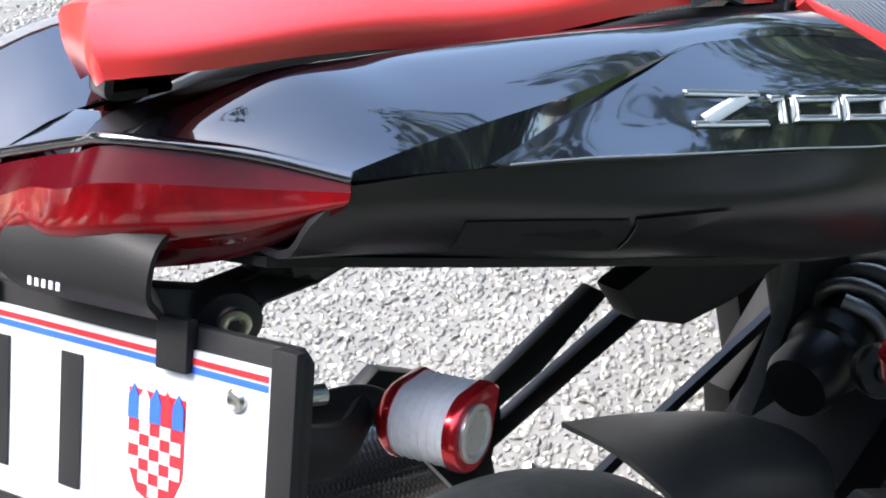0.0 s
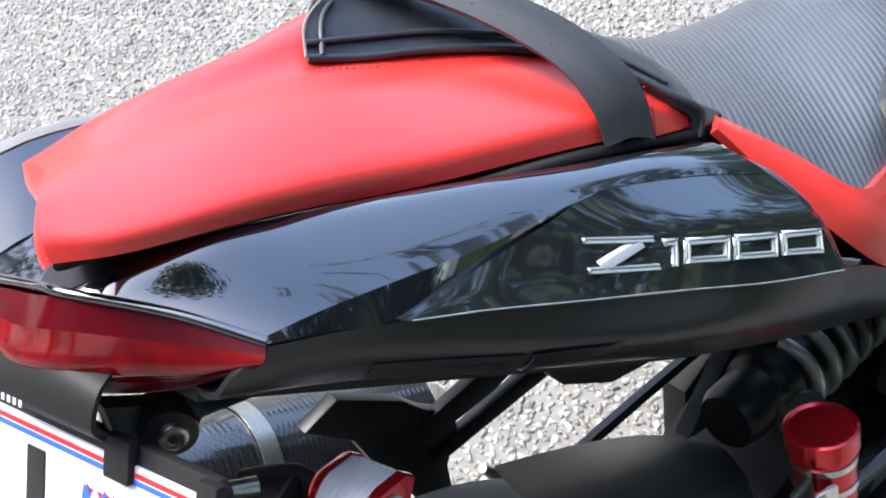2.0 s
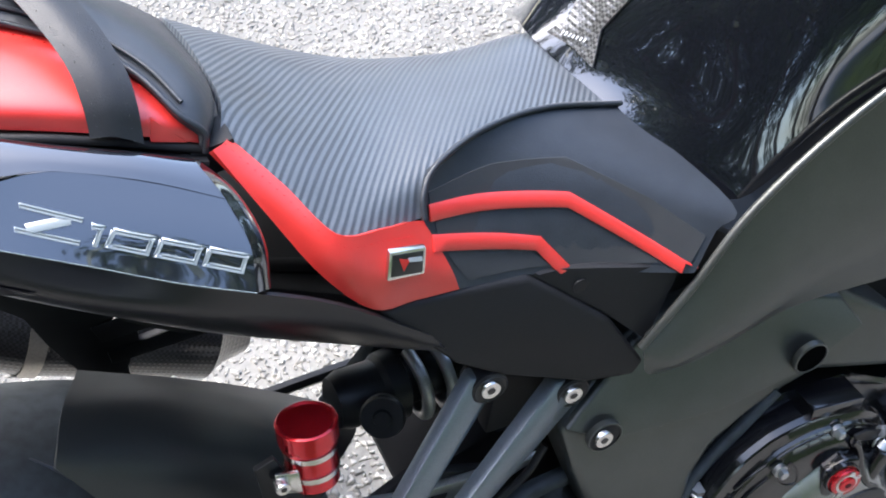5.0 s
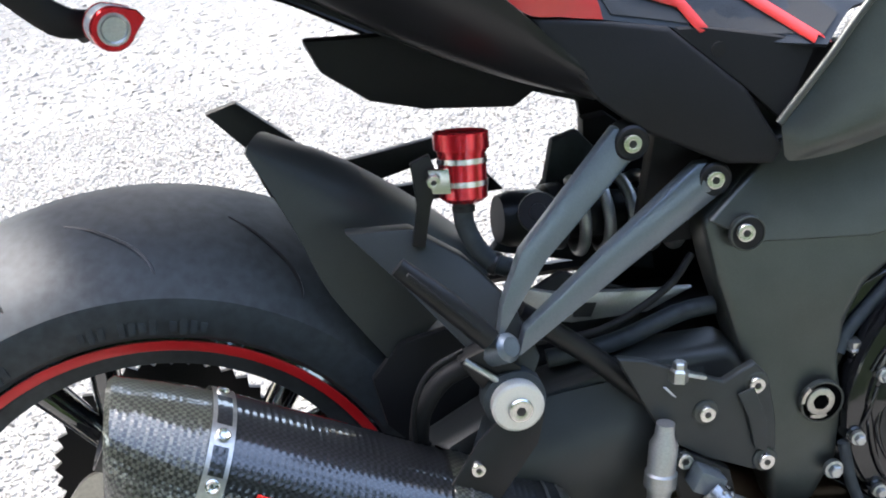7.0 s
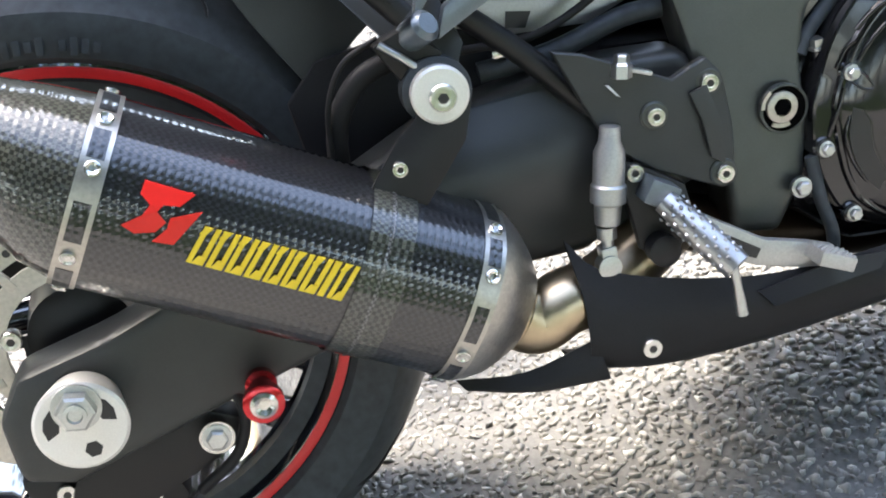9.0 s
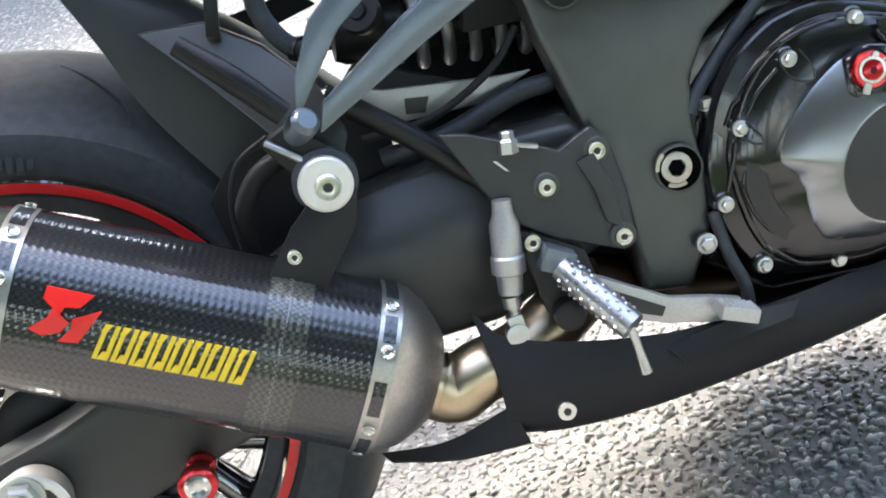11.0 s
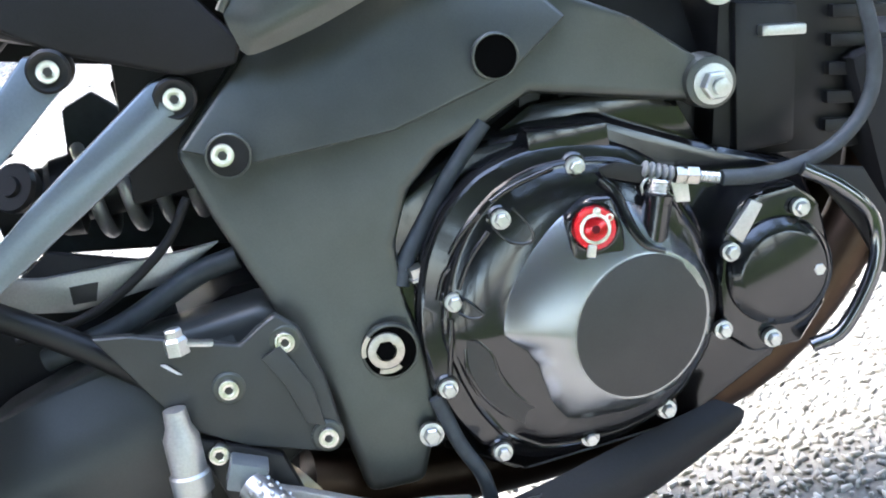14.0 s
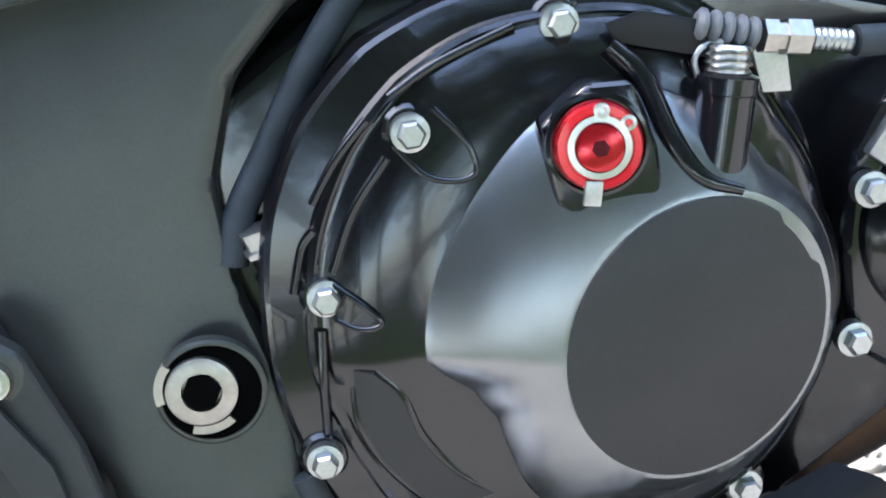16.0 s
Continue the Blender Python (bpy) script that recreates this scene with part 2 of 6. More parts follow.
def tube_bm(pts, r, n=10, steps=5, flat=1.0):
    """A round tube along a smooth line; r one number or one for each point."""
    c = spline(pts, steps) if len(pts) > 2 else np.array(pts, float)
    rad = np.interp(np.linspace(0, 1, len(c)), np.linspace(0, 1, np.size(r)), np.atleast_1d(r).astype(float))
    bm = bmesh.new()
    rings = []
    side = Vector((0, 1, 0))
    for i, p in enumerate(c):
        d = Vector(c[min(i + 1, len(c) - 1)] - c[max(i - 1, 0)]).normalized()
        s = side - d * side.dot(d)
        if s.length < 0.1:
            s = Vector((1, 0, 0)) - d * d.x
        s.normalize()
        u = d.cross(s)
        side = s
        rings.append([bm.verts.new(Vector(p) + (s * math.cos(a) * flat + u * math.sin(a)) * rad[i]) for a in [2 * math.pi * k / n for k in range(n)]])
    for a, b in zip(rings, rings[1:]):
        for k in range(n):
            bm.faces.new((a[k], a[(k + 1) % n], b[(k + 1) % n], b[k]))
    bm.faces.new(rings[0])
    bm.faces.new(rings[-1])
    return bm


def tube(name, pts, r, mat, parent=None, label="", n=10, steps=5, flat=1.0):
    return part(name, tube_bm(pts, r, n, steps, flat), mat, parent, label, angle=50)


def turned_bm(base, axis, profile, n=24, close=False):
    """A turned body: (distance along the axis, radius) from the base on."""
    a = Vector(axis).normalized()
    s = a.orthogonal().normalized()
    u = a.cross(s)
    b0 = Vector(base)
    bm = bmesh.new()
    rings = [[bm.verts.new(b0 + a * d + (s * math.cos(2 * math.pi * k / n) + u * math.sin(2 * math.pi * k / n)) * max(r, 1e-4)) for k in range(n)] for d, r in profile]
    pairs = list(zip(rings, rings[1:])) + ([(rings[-1], rings[0])] if close else [])
    for p, q in pairs:
        for k in range(n):
            bm.faces.new((p[k], p[(k + 1) % n], q[(k + 1) % n], q[k]))
    if not close:
        bm.faces.new(rings[0])
        bm.faces.new(rings[-1])
    return bm


def turned(name, base, axis, profile, mat, parent=None, label="", n=24, close=False, angle=30):
    return part(name, turned_bm(base, axis, profile, n, close), mat, parent, label, angle=angle)


OUT = (0, -1, 0)


def skin_of(ob):
    """The surface of a part, to lay trim on."""
    me = ob.data
    return BVHTree.FromPolygons([v.co for v in me.vertices], [tuple(p.vertices) for p in me.polygons])


def lay(skin, x, z, lift=0.001):
    """The place on a part's outer side at x, z, a little proud of it."""
    hit = skin.ray_cast(Vector((x, -1, z)), Vector((0, 1, 0)))
    return (x, (hit[0].y if hit[0] else -0.13) - lift, z)


def laid(name, skin, pts, mat, parent, lift=0.001, label="", steps=4):
    """A thin patch with the outline (x, z) laid on a part."""
    out = []
    for (a, b), (c, d) in zip(pts, pts[1:] + pts[:1]):
        out += [lay(skin, a + (c - a) * k / steps, b + (d - b) * k / steps, lift) for k in range(steps)]
    return slab(name, out, 0.0008, mat, parent, label, bevel=0)


def band(name, skin, line, width, mat, parent, lift=0.0012, label=""):
    """A raised strip along a line (x, z) laid on a part."""
    bm = bmesh.new()
    pts = np.array(line, float)
    offs = []
    for i in range(len(pts)):
        d = np.zeros(2)
        for j in (i - 1, i):
            if 0 <= j < len(pts) - 1:
                e = pts[j + 1] - pts[j]
                d += e / np.linalg.norm(e)
        d /= np.linalg.norm(d)
        offs.append(np.array((-d[1], d[0])))
    prev = None
    for i in range(len(pts) - 1):
        for k in range(9 if i == len(pts) - 2 else 8):
            t = k / 8
            c, o = pts[i] * (1 - t) + pts[i + 1] * t, offs[i] * (1 - t) + offs[i + 1] * t
            row = [bm.verts.new(lay(skin, *(c + o * w * width), lift + (0.0012 if abs(w) < 0.4 else 0))) for w in (-0.5, -0.35, 0.35, 0.5)]
            if prev:
                for q in range(3):
                    bm.faces.new((prev[q], prev[q + 1], row[q + 1], row[q]))
            prev = row
    bmesh.ops.recalc_face_normals(bm, faces=bm.faces)
    bmesh.ops.solidify(bm, geom=list(bm.faces), thickness=0.002)
    return part(name, bm, mat, parent, label, angle=50)


def socket_bolt(pos, parent, r=0.0085, name="bolt", mat=None, axis=OUT):
    """A round-headed bolt; a flat dark hexagon paints the shade of its socket."""
    mat = mat or STEEL
    b = turned(name, pos, axis, [(-0.006, r), (0.002, r), (0.0035, r * 0.9), (0.0038, r * 0.6), (0.0036, r * 0.5)], mat, parent, n=20)
    turned("socket_shade", Vector(pos) + Vector(axis) * 0.0037, axis, [(-0.0001, r * 0.40), (0.0002, r * 0.40)], PRINTSHADE, b, n=6)
    return b


def hex_bolt(pos, parent, r=0.006, name="bolt", mat=None, axis=OUT):
    """A hexagon-headed bolt on a flange."""
    mat = mat or ZINC
    bm = turned_bm(pos, axis, [(-0.004, r * 1.35), (0.0012, r * 1.35), (0.0016, r * 1.1)], 18)
    b2 = turned_bm(pos, axis, [(0.001, r), (0.0055, r), (0.0068, r * 0.8)], 6)
    me = bpy.data.meshes.new("tmp")
    b2.to_mesh(me)
    b2.free()
    bm.from_mesh(me)
    bpy.data.meshes.remove(me)
    return part(name, bm, mat, parent, angle=25)


def box_bm(center, size, turn=None, bevel=0.002):
    bm = bmesh.new()
    bmesh.ops.create_cube(bm, size=1)
    bmesh.ops.scale(bm, verts=bm.verts, vec=size)
    bmesh.ops.bevel(bm, geom=list(bm.edges), offset=bevel, segments=2, affect="EDGES", profile=0.6)
    if turn is not None:
        bmesh.ops.transform(bm, verts=bm.verts, matrix=turn)
    bmesh.ops.translate(bm, verts=bm.verts, vec=center)
    return bm


def box(name, center, size, mat, parent=None, label="", turn=None, bevel=0.002):
    return part(name, box_bm(center, size, turn, bevel), mat, parent, label)


def xz(pts, y):
    return [(x, y, z) for x, z in pts]


def ring(cx, cz, y, r, n, squash=1.0, turn=0.0):
    return [(cx + r * math.cos(a), y, cz + r * squash * math.sin(a)) for a in [turn + 2 * math.pi * k / n for k in range(n)]]


# ---- ground ----
def ground_sheet():
    """The asphalt: one sheet to the horizon, slightly uneven near the motorcycle."""
    bm = bmesh.new()
    xs = sorted({-400, -60, -15, -5, 5, 15, 60, 400, *np.linspace(-2.5, 4, 53)})
    ys = sorted({-400, -60, -15, -5, 15, 60, 400, *np.linspace(-2, 5, 57)})
    vs = [[bm.verts.new((x, y, 0.0016 * noise.noise((x * 2.0, y * 2.0, 0)) - 0.0012)) for y in ys] for x in xs]
    for i in range(len(xs) - 1):
        for j in range(len(ys) - 1):
            bm.faces.new((vs[i][j], vs[i + 1][j], vs[i + 1][j + 1], vs[i][j + 1]))
    return tagged(finish("ground", bm, ASPHALT), "worn grey asphalt with exposed pale chippings", "asphalt", kind="structure")


def chippings():
    """The exposed stones of the asphalt, as one mass of small angular chips."""
    rng = np.random.default_rng(7)
    step = 0.0100
    gx, gy = np.meshgrid(np.arange(-0.8, 2.1, step), np.arange(-0.5, 2.0, step), indexing="ij")
    # coarser spacing where the ground lies far off
    hx, hy = np.meshgrid(np.arange(-2.6, 4.6, 0.026), np.arange(-0.5, 6.0, 0.026), indexing="ij")
    far = (hx < -0.8) | (hx > 2.1) | (hy > 2.0)
    size = np.concatenate([np.ones(gx.size), np.full(far.sum(), 2.0)])
    gx, gy = np.concatenate([gx.ravel(), hx[far]]), np.concatenate([gy.ravel(), hy[far]])
    k = gx.size
    x = gx + rng.uniform(-0.5, 0.5, k) * step * size
    y = gy + rng.uniform(-0.5, 0.5, k) * step * size
    r = rng.uniform(0.0026, 0.0078, k) * size
    ang = rng.uniform(0, 2 * np.pi, (k, 1)) + np.sort(rng.uniform(0, 2 * np.pi, (k, 5)), axis=1)
    rad = r[:, None] * rng.uniform(0.7, 1.25, (k, 5))
    h = (r * rng.uniform(0.05, 0.26, k)) / size + 0.0004
    tilt = rng.normal(0, 0.16, (k, 2))
    base = np.zeros((k, 11, 3))
    for i in range(5):
        dx, dy = rad[:, i] * np.cos(ang[:, i]), rad[:, i] * np.sin(ang[:, i])
        base[:, i] = np.stack([x + dx * 1.1, y + dy * 1.1, np.full(k, -0.005)], 1)
        base[:, 5 + i] = np.stack([x + dx * 0.90, y + dy * 0.90, h + tilt[:, 0] * dx + tilt[:, 1] * dy], 1)
    base[:, 10] = np.stack([x, y, h * 1.15], 1)
    faces = []
    for i in range(5):
        j = (i + 1) % 5
        faces += [(i, j, 5 + j), (i, 5 + j, 5 + i), (5 + i, 5 + j, 10)]
    f = (np.array(faces)[None] + (np.arange(k) * 11)[:, None, None]).reshape(-1, 3)
    me = bpy.data.meshes.new("chippings")
    v = base.reshape(-1, 3)
    me.vertices.add(len(v))
    me.vertices.foreach_set("co", v.ravel())
    me.loops.add(f.size)
    me.loops.foreach_set("vertex_index", f.ravel())
    me.polygons.add(len(f))
    me.polygons.foreach_set("loop_start", np.arange(0, f.size, 3))
    me.update(calc_edges=True)
    me.materials.append(STONE)
    return tagged(new("chippings", me), "pale angular stone chips set in the asphalt", "gravel", kind="stuff")


def verge():
    """Unseen grass beside the asphalt, under the trees, added to darken low reflections."""
    bm = bmesh.new()
    xs, ys = np.linspace(-11, 12, 70), np.linspace(-13, -1.55, 36)
    vs = [[bm.verts.new((x, y + 0.10 * noise.noise((x * 1.3, y, 5)), 0.004 + 0.05 * abs(noise.noise((x * 1.7, y * 1.7, 2))) * min(1, (-1.55 - y) * 1.5))) for y in ys] for x in xs]
    for i in range(len(xs) - 1):
        for j in range(len(ys) - 1):
            bm.faces.new((vs[i][j], vs[i + 1][j], vs[i + 1][j + 1], vs[i][j + 1]))
    tagged(finish("grass_verge", bm, GRASS), "unseen dark green grass verge beside the asphalt", "grass", kind="structure")
    rng = np.random.default_rng(31)
    n = 24000
    x, y = rng.uniform(-5, 6, n), -1.6 - 5 * rng.uniform(0, 1, n) ** 1.6
    a, h, lean = rng.uniform(0, 6.28, n), rng.uniform(0.04, 0.13, n), rng.normal(0, 0.04, (n, 2))
    w = 0.004
    v = np.stack([np.stack([x - w * np.cos(a), y - w * np.sin(a), np.zeros(n)], 1), np.stack([x + w * np.cos(a), y + w * np.sin(a), np.zeros(n)], 1), np.stack([x + lean[:, 0], y + lean[:, 1], h], 1)], 1)
    me = bpy.data.meshes.new("grass")
    me.from_pydata(v.reshape(-1, 3).tolist(), [], np.arange(3 * n).reshape(-1, 3).tolist())
    me.materials.append(GRASS)
    tagged(new("grass", me), "rough dark green grass blades on the unseen verge", "grass", kind="stuff")


ground_sheet()
chippings()
verge()

# ---- the motorcycle, leaning on its stand ----
bike = new("motorcycle")
bike.empty_display_size = 0.2
bike.rotation_euler = (radians(-7.0), 0, 0)
tagged(bike, "black naked motorcycle with red seat trim on its stand", "motorcycle")


# ---- rear wheel ----
def rear_wheel(cx, cz):
    tyre = turned("rear_tyre", (cx, 0, cz), (0, 1, 0), [(-0.078, 0.226), (-0.089, 0.236), (-0.096, 0.258), (-0.094, 0.272), (-0.082, 0.286), (-0.06, 0.302),
                  (-0.02, 0.319), (0.02, 0.328), (0.05, 0.328), (0.08, 0.316), (0.100, 0.296), (0.109, 0.276), (0.108, 0.258), (0.100, 0.236), (0.088, 0.226), (0.08, 0.2), (-0.07, 0.2)],
                  RUBBER, bike, "wide worn black sport tyre with thin tread grooves", n=96, close=True)
    for k in range(14):
        a0 = 2 * math.pi * k / 14
        pts = []
        for s in range(6):
            w = -0.088 + 0.075 * s / 5
            rr = float(np.interp(-w, [-0.015, 0.02, 0.06, 0.082, 0.096], [0.327, 0.319, 0.302, 0.286, 0.262]))
            a = a0 + 0.26 * (s / 5) ** 1.5
            pts.append((cx + (rr + 0.0002) * math.cos(a), w, cz + (rr + 0.0002) * math.sin(a)))
        # black strips paint the shade of the grooves
        tube("tread_groove", pts, [0.0008, 0.0018, 0.002, 0.002, 0.0018, 0.0008], PRINTSHADE, tyre, n=5, steps=3)
    for k in range(26):
        a = 1.2 + 0.035 * k + (0.25 if k > 12 else 0)
        if k % 13 in (4, 9):
            continue
        rr = 0.246
        t = Matrix.Rotation(-a + math.pi / 2, 4, "Y")
        box("sidewall_mark", (cx + rr * math.cos(a), -0.0935, cz + rr * math.sin(a)), (0.006, 0.002, 0.009 + 0.003 * (k % 3)), RUBBER, tyre, turn=t, bevel=0.0006)
    rim = turned("rear_rim", (cx, 0, cz), (0, 1, 0), [(-0.083, 0.231), (-0.085, 0.226), (-0.083, 0.219), (-0.07, 0.212), (-0.05, 0.197), (0.05, 0.197), (0.07, 0.212),
                 (0.083, 0.219), (0.085, 0.226), (0.083, 0.231), (0.06, 0.216), (-0.06, 0.216)], GLOSS, bike, "black cast wheel rim with red edge tape", n=96, close=True)
    turned("rim_tape", (cx, 0, cz), (0, 1, 0), [(-0.0862, 0.2285), (-0.0868, 0.2245), (-0.0852, 0.2195), (-0.084, 0.2195), (-0.084, 0.2285)], REDTAPE, rim, "red tape", n=96, close=True)
    hub = turned("wheel_hub", (cx, 0, cz), (0, 1, 0), [(-0.09, 0.03), (-0.085, 0.045), (-0.03, 0.05), (0.03, 0.05), (0.085, 0.045), (0.09, 0.03)], BLACKMETAL, bike, n=32)
    for k in range(5):
        a = 0.55 + 2 * math.pi * k / 5
        for d in (-0.13, 0.13):
            p0 = (cx + 0.04 * math.cos(a), 0, cz + 0.04 * math.sin(a))
            p1 = (cx + 0.12 * math.cos(a + d * 0.5), -0.02, cz + 0.12 * math.sin(a + d * 0.5))
            p2 = (cx + 0.204 * math.cos(a + d * 1.3), -0.02, cz + 0.204 * math.sin(a + d * 1.3))
            tube("spoke", [p0, p1, p2], [0.018, 0.012, 0.016], GLOSS, hub, n=10, flat=1.3)
    # petal brake disc with drilled holes
    prof_o, prof_i = [], []
    n = 120
    for k in range(n):
        a = 2 * math.pi * k / n
        r = 0.124 + 0.0045 * math.cos(10 * a)
        prof_o.append((cx + r * math.cos(a), cz + r * math.sin(a)))
        prof_i.append((cx + 0.088 * math.cos(a), cz + 0.088 * math.sin(a)))
    bm = bmesh.new()
    lay = []
    for y in (-0.103, -0.098):
        lay.append(([bm.verts.new((x, y, z)) for x, z in prof_o], [bm.verts.new((x, y, z)) for x, z in prof_i]))
    (o0, i0), (o1, i1) = lay
    for k in range(n):
        j = (k + 1) % n
        bm.faces.new((o0[k], o0[j], i0[j], i0[k]))
        bm.faces.new((o1[k], o1[j], i1[j], i1[k]))
        bm.faces.new((o0[k], o0[j], o1[j], o1[k]))
        bm.faces.new((i0[k], i0[j], i1[j], i1[k]))
    disc = part("brake_disc", bm, BRUSHED, bike, "drilled petal steel brake disc")
    for k in range(30):
        a = 2 * math.pi * k / 30
        r = (0.097, 0.106, 0.115)[k % 3]
        # the drilled holes are black discs, their shade painted on
        turned("disc_hole_shade", (cx + r * math.cos(a), -0.1034, cz + r * math.sin(a)), (0, 1, 0), [(0, 0.0034), (0.0058, 0.0034)], PRINTSHADE, disc, n=10)
    carrier = turned("disc_carrier", (cx, -0.101, cz), (0, 1, 0), [(-0.002, 0.06), (-0.002, 0.078), (0.004, 0.078), (0.004, 0.06)], BRUSHED, disc, n=40, close=True)
    for k in range(10):
        a = 0.2 + 2 * math.pi * k / 10
        t = Matrix.Rotation(-a, 4, "Y")
        box("carrier_arm", (cx + 0.082 * math.cos(a), -0.101, cz + 0.082 * math.sin(a)), (0.024, 0.006, 0.008), BRUSHED, disc, turn=t, bevel=0.001)
    # rear sprocket behind the wheel
    pts = []
    for k in range(84):
        a = 2 * math.pi * k / 84
        r = 0.118 + (0.006 if k % 2 else -0.002)
        pts.append((cx + r * math.cos(a), 0.1, cz + r * math.sin(a)))
    slab("sprocket", pts, 0.006, BLACKMETAL, bike, "black toothed rear sprocket", bevel=0)
    tube("chain", [(cx + 0.02, 0.103, cz + 0.125), (cx + 0.3, 0.103, cz + 0.125), (cx + 0.56, 0.103, cz + 0.1)], 0.007, BLACKMETAL, bike, n=6)


rear_wheel(0.0, 0.309)


def front_wheel(cx, cz):
    turned("front_tyre", (cx, 0, cz), (0, 1, 0), [(-0.05, 0.226), (-0.06, 0.245), (-0.05, 0.275), (-0.025, 0.292), (0, 0.297), (0.025, 0.292), (0.05, 0.275), (0.06, 0.245), (0.05, 0.226)],
           RUBBER, bike, "black front tyre", n=72, close=True)
    turned("front_rim", (cx, 0, cz), (0, 1, 0), [(-0.05, 0.229), (-0.052, 0.22), (-0.03, 0.2), (0.03, 0.2), (0.052, 0.22), (0.05, 0.229)], GLOSS, bike, n=72, close=True)


front_wheel(1.31, 0.297)
for y in (-0.09, 0.11):
    tube("fork_leg", [(1.315, y, 0.29), (1.20, y, 0.575), (1.09, y, 0.86)], [0.026, 0.027, 0.024], BLACKMETAL, bike, "black fork leg", n=18)


# ---- swingarm, axle plate and its fittings ----
def swingarm():
    arm = slab("swingarm", xz([(-0.070, 0.285), (-0.045, 0.318), (0.03, 0.330), (0.18, 0.372), (0.33, 0.43), (0.44, 0.44), (0.53, 0.43), (0.575, 0.37), (0.53, 0.32), (0.42, 0.285), (0.33, 0.29),
               (0.2, 0.265), (0.06, 0.235), (-0.03, 0.215), (-0.070, 0.228)], -0.165), 0.055, ARMPAINT, bike, "dark grey satin swingarm with chain adjuster", bevel=0.014, seg=4)
    loft("arm_bulge", [[(0.30, -0.168, 0.428), (0.40, -0.168, 0.43), (0.50, -0.165, 0.418)], [(0.27, -0.196, 0.38), (0.38, -0.192, 0.375), (0.50, -0.175, 0.372)],
                       [(0.28, -0.170, 0.318), (0.36, -0.172, 0.296), (0.48, -0.165, 0.31)]], ARMPAINT, arm, "dark moulded swingarm guard")
    plate = turned("axle_plate", (-0.001, -0.198, 0.283), OUT, [(-0.03, 0.03), (0, 0.0365), (0.004, 0.0365), (0.0055, 0.034)], PALEALLOY, arm, "round polished alloy adjuster plate with three cut-outs", n=48)
    for k in range(3):
        a = -0.35 + k * 1.95 + math.pi
        pts = [(-0.001 + r * math.cos(a + d), -0.2040, 0.283 + r * math.sin(a + d)) for r, d in
               ((0.017, -0.35), (0.027, -0.5), (0.0285, -0.15), (0.0285, 0.15), (0.027, 0.5), (0.017, 0.35))]
        if k == 1:
            pts = ring(0.002, 0.262, -0.2040, 0.007, 6)
        # flat black piece in place of the opening's shade
        slab("cut_out_shade", pts, 0.002, PRINTSHADE, plate, bevel=0)
    nut = turned("axle_nut", (0.001, -0.2035, 0.300), OUT, [(0, 0.019), (0.003, 0.019), (0.0032, 0.0165)], ZINC, arm, "zinc axle nut", n=32)
    turned("hex_nut", (0.001, -0.206, 0.300), OUT, [(0, 0.0155), (0.011, 0.0155), (0.0125, 0.013)], ZINC, nut, n=6)
    turned("axle_end", (0.001, -0.217, 0.300), OUT, [(0, 0.009), (0.004, 0.009), (0.0045, 0.006), (0.002, 0.005)], ZINC, nut, n=24)
    spool = turned("paddock_spool", (0.135, -0.165, 0.258), OUT, [(-0.01, 0.013), (0.008, 0.013), (0.011, 0.010), (0.028, 0.010), (0.034, 0.0165), (0.042, 0.0165), (0.043, 0.0145)], REDANOD, bike, "red anodised paddock stand bobbin", n=32)
    turned("spool_bolt", (0.135, -0.207, 0.258), OUT, [(0, 0.0115), (0.003, 0.011), (0.0045, 0.008), (0.002, 0.004)], STEEL, spool, n=24)
    hex_bolt((0.088, -0.168, 0.222), bike, 0.009, "caliper_bolt")
    turned("bolt_washer", (0.088, -0.166, 0.222), OUT, [(0, 0.0145), (0.002, 0.0145)], STEEL, bike, n=24)
    # caliper hanger under the arm
    slab("caliper_bracket", xz([(-0.02, 0.24), (0.07, 0.25), (0.11, 0.225), (0.1, 0.2), (0.06, 0.185), (0.0, 0.165), (-0.05, 0.18)], -0.15), 0.03, BLACKMETAL, bike, "black rear brake caliper bracket", bevel=0.005)
    cal = slab("brake_caliper", xz([(-0.08, 0.22), (-0.03, 0.225), (0.04, 0.2), (0.05, 0.16), (0.0, 0.14), (-0.07, 0.16)], -0.14), 0.06, BLACKMETAL, bike, "black rear brake caliper", bevel=0.008)
    socket_bolt((-0.045, -0.142, 0.20), cal, 0.009)
    socket_bolt((0.02, -0.142, 0.175), cal, 0.008)
    tube("brake_hose", [(0.06, -0.15, 0.17), (0.10, -0.16, 0.20), (0.115, -0.162, 0.24), (0.10, -0.15, 0.275)], 0.005, PLASTIC, bike, "black rubber brake hose")
    socket_bolt((-0.035, -0.167, 0.352), arm, 0.0085)


swingarm()


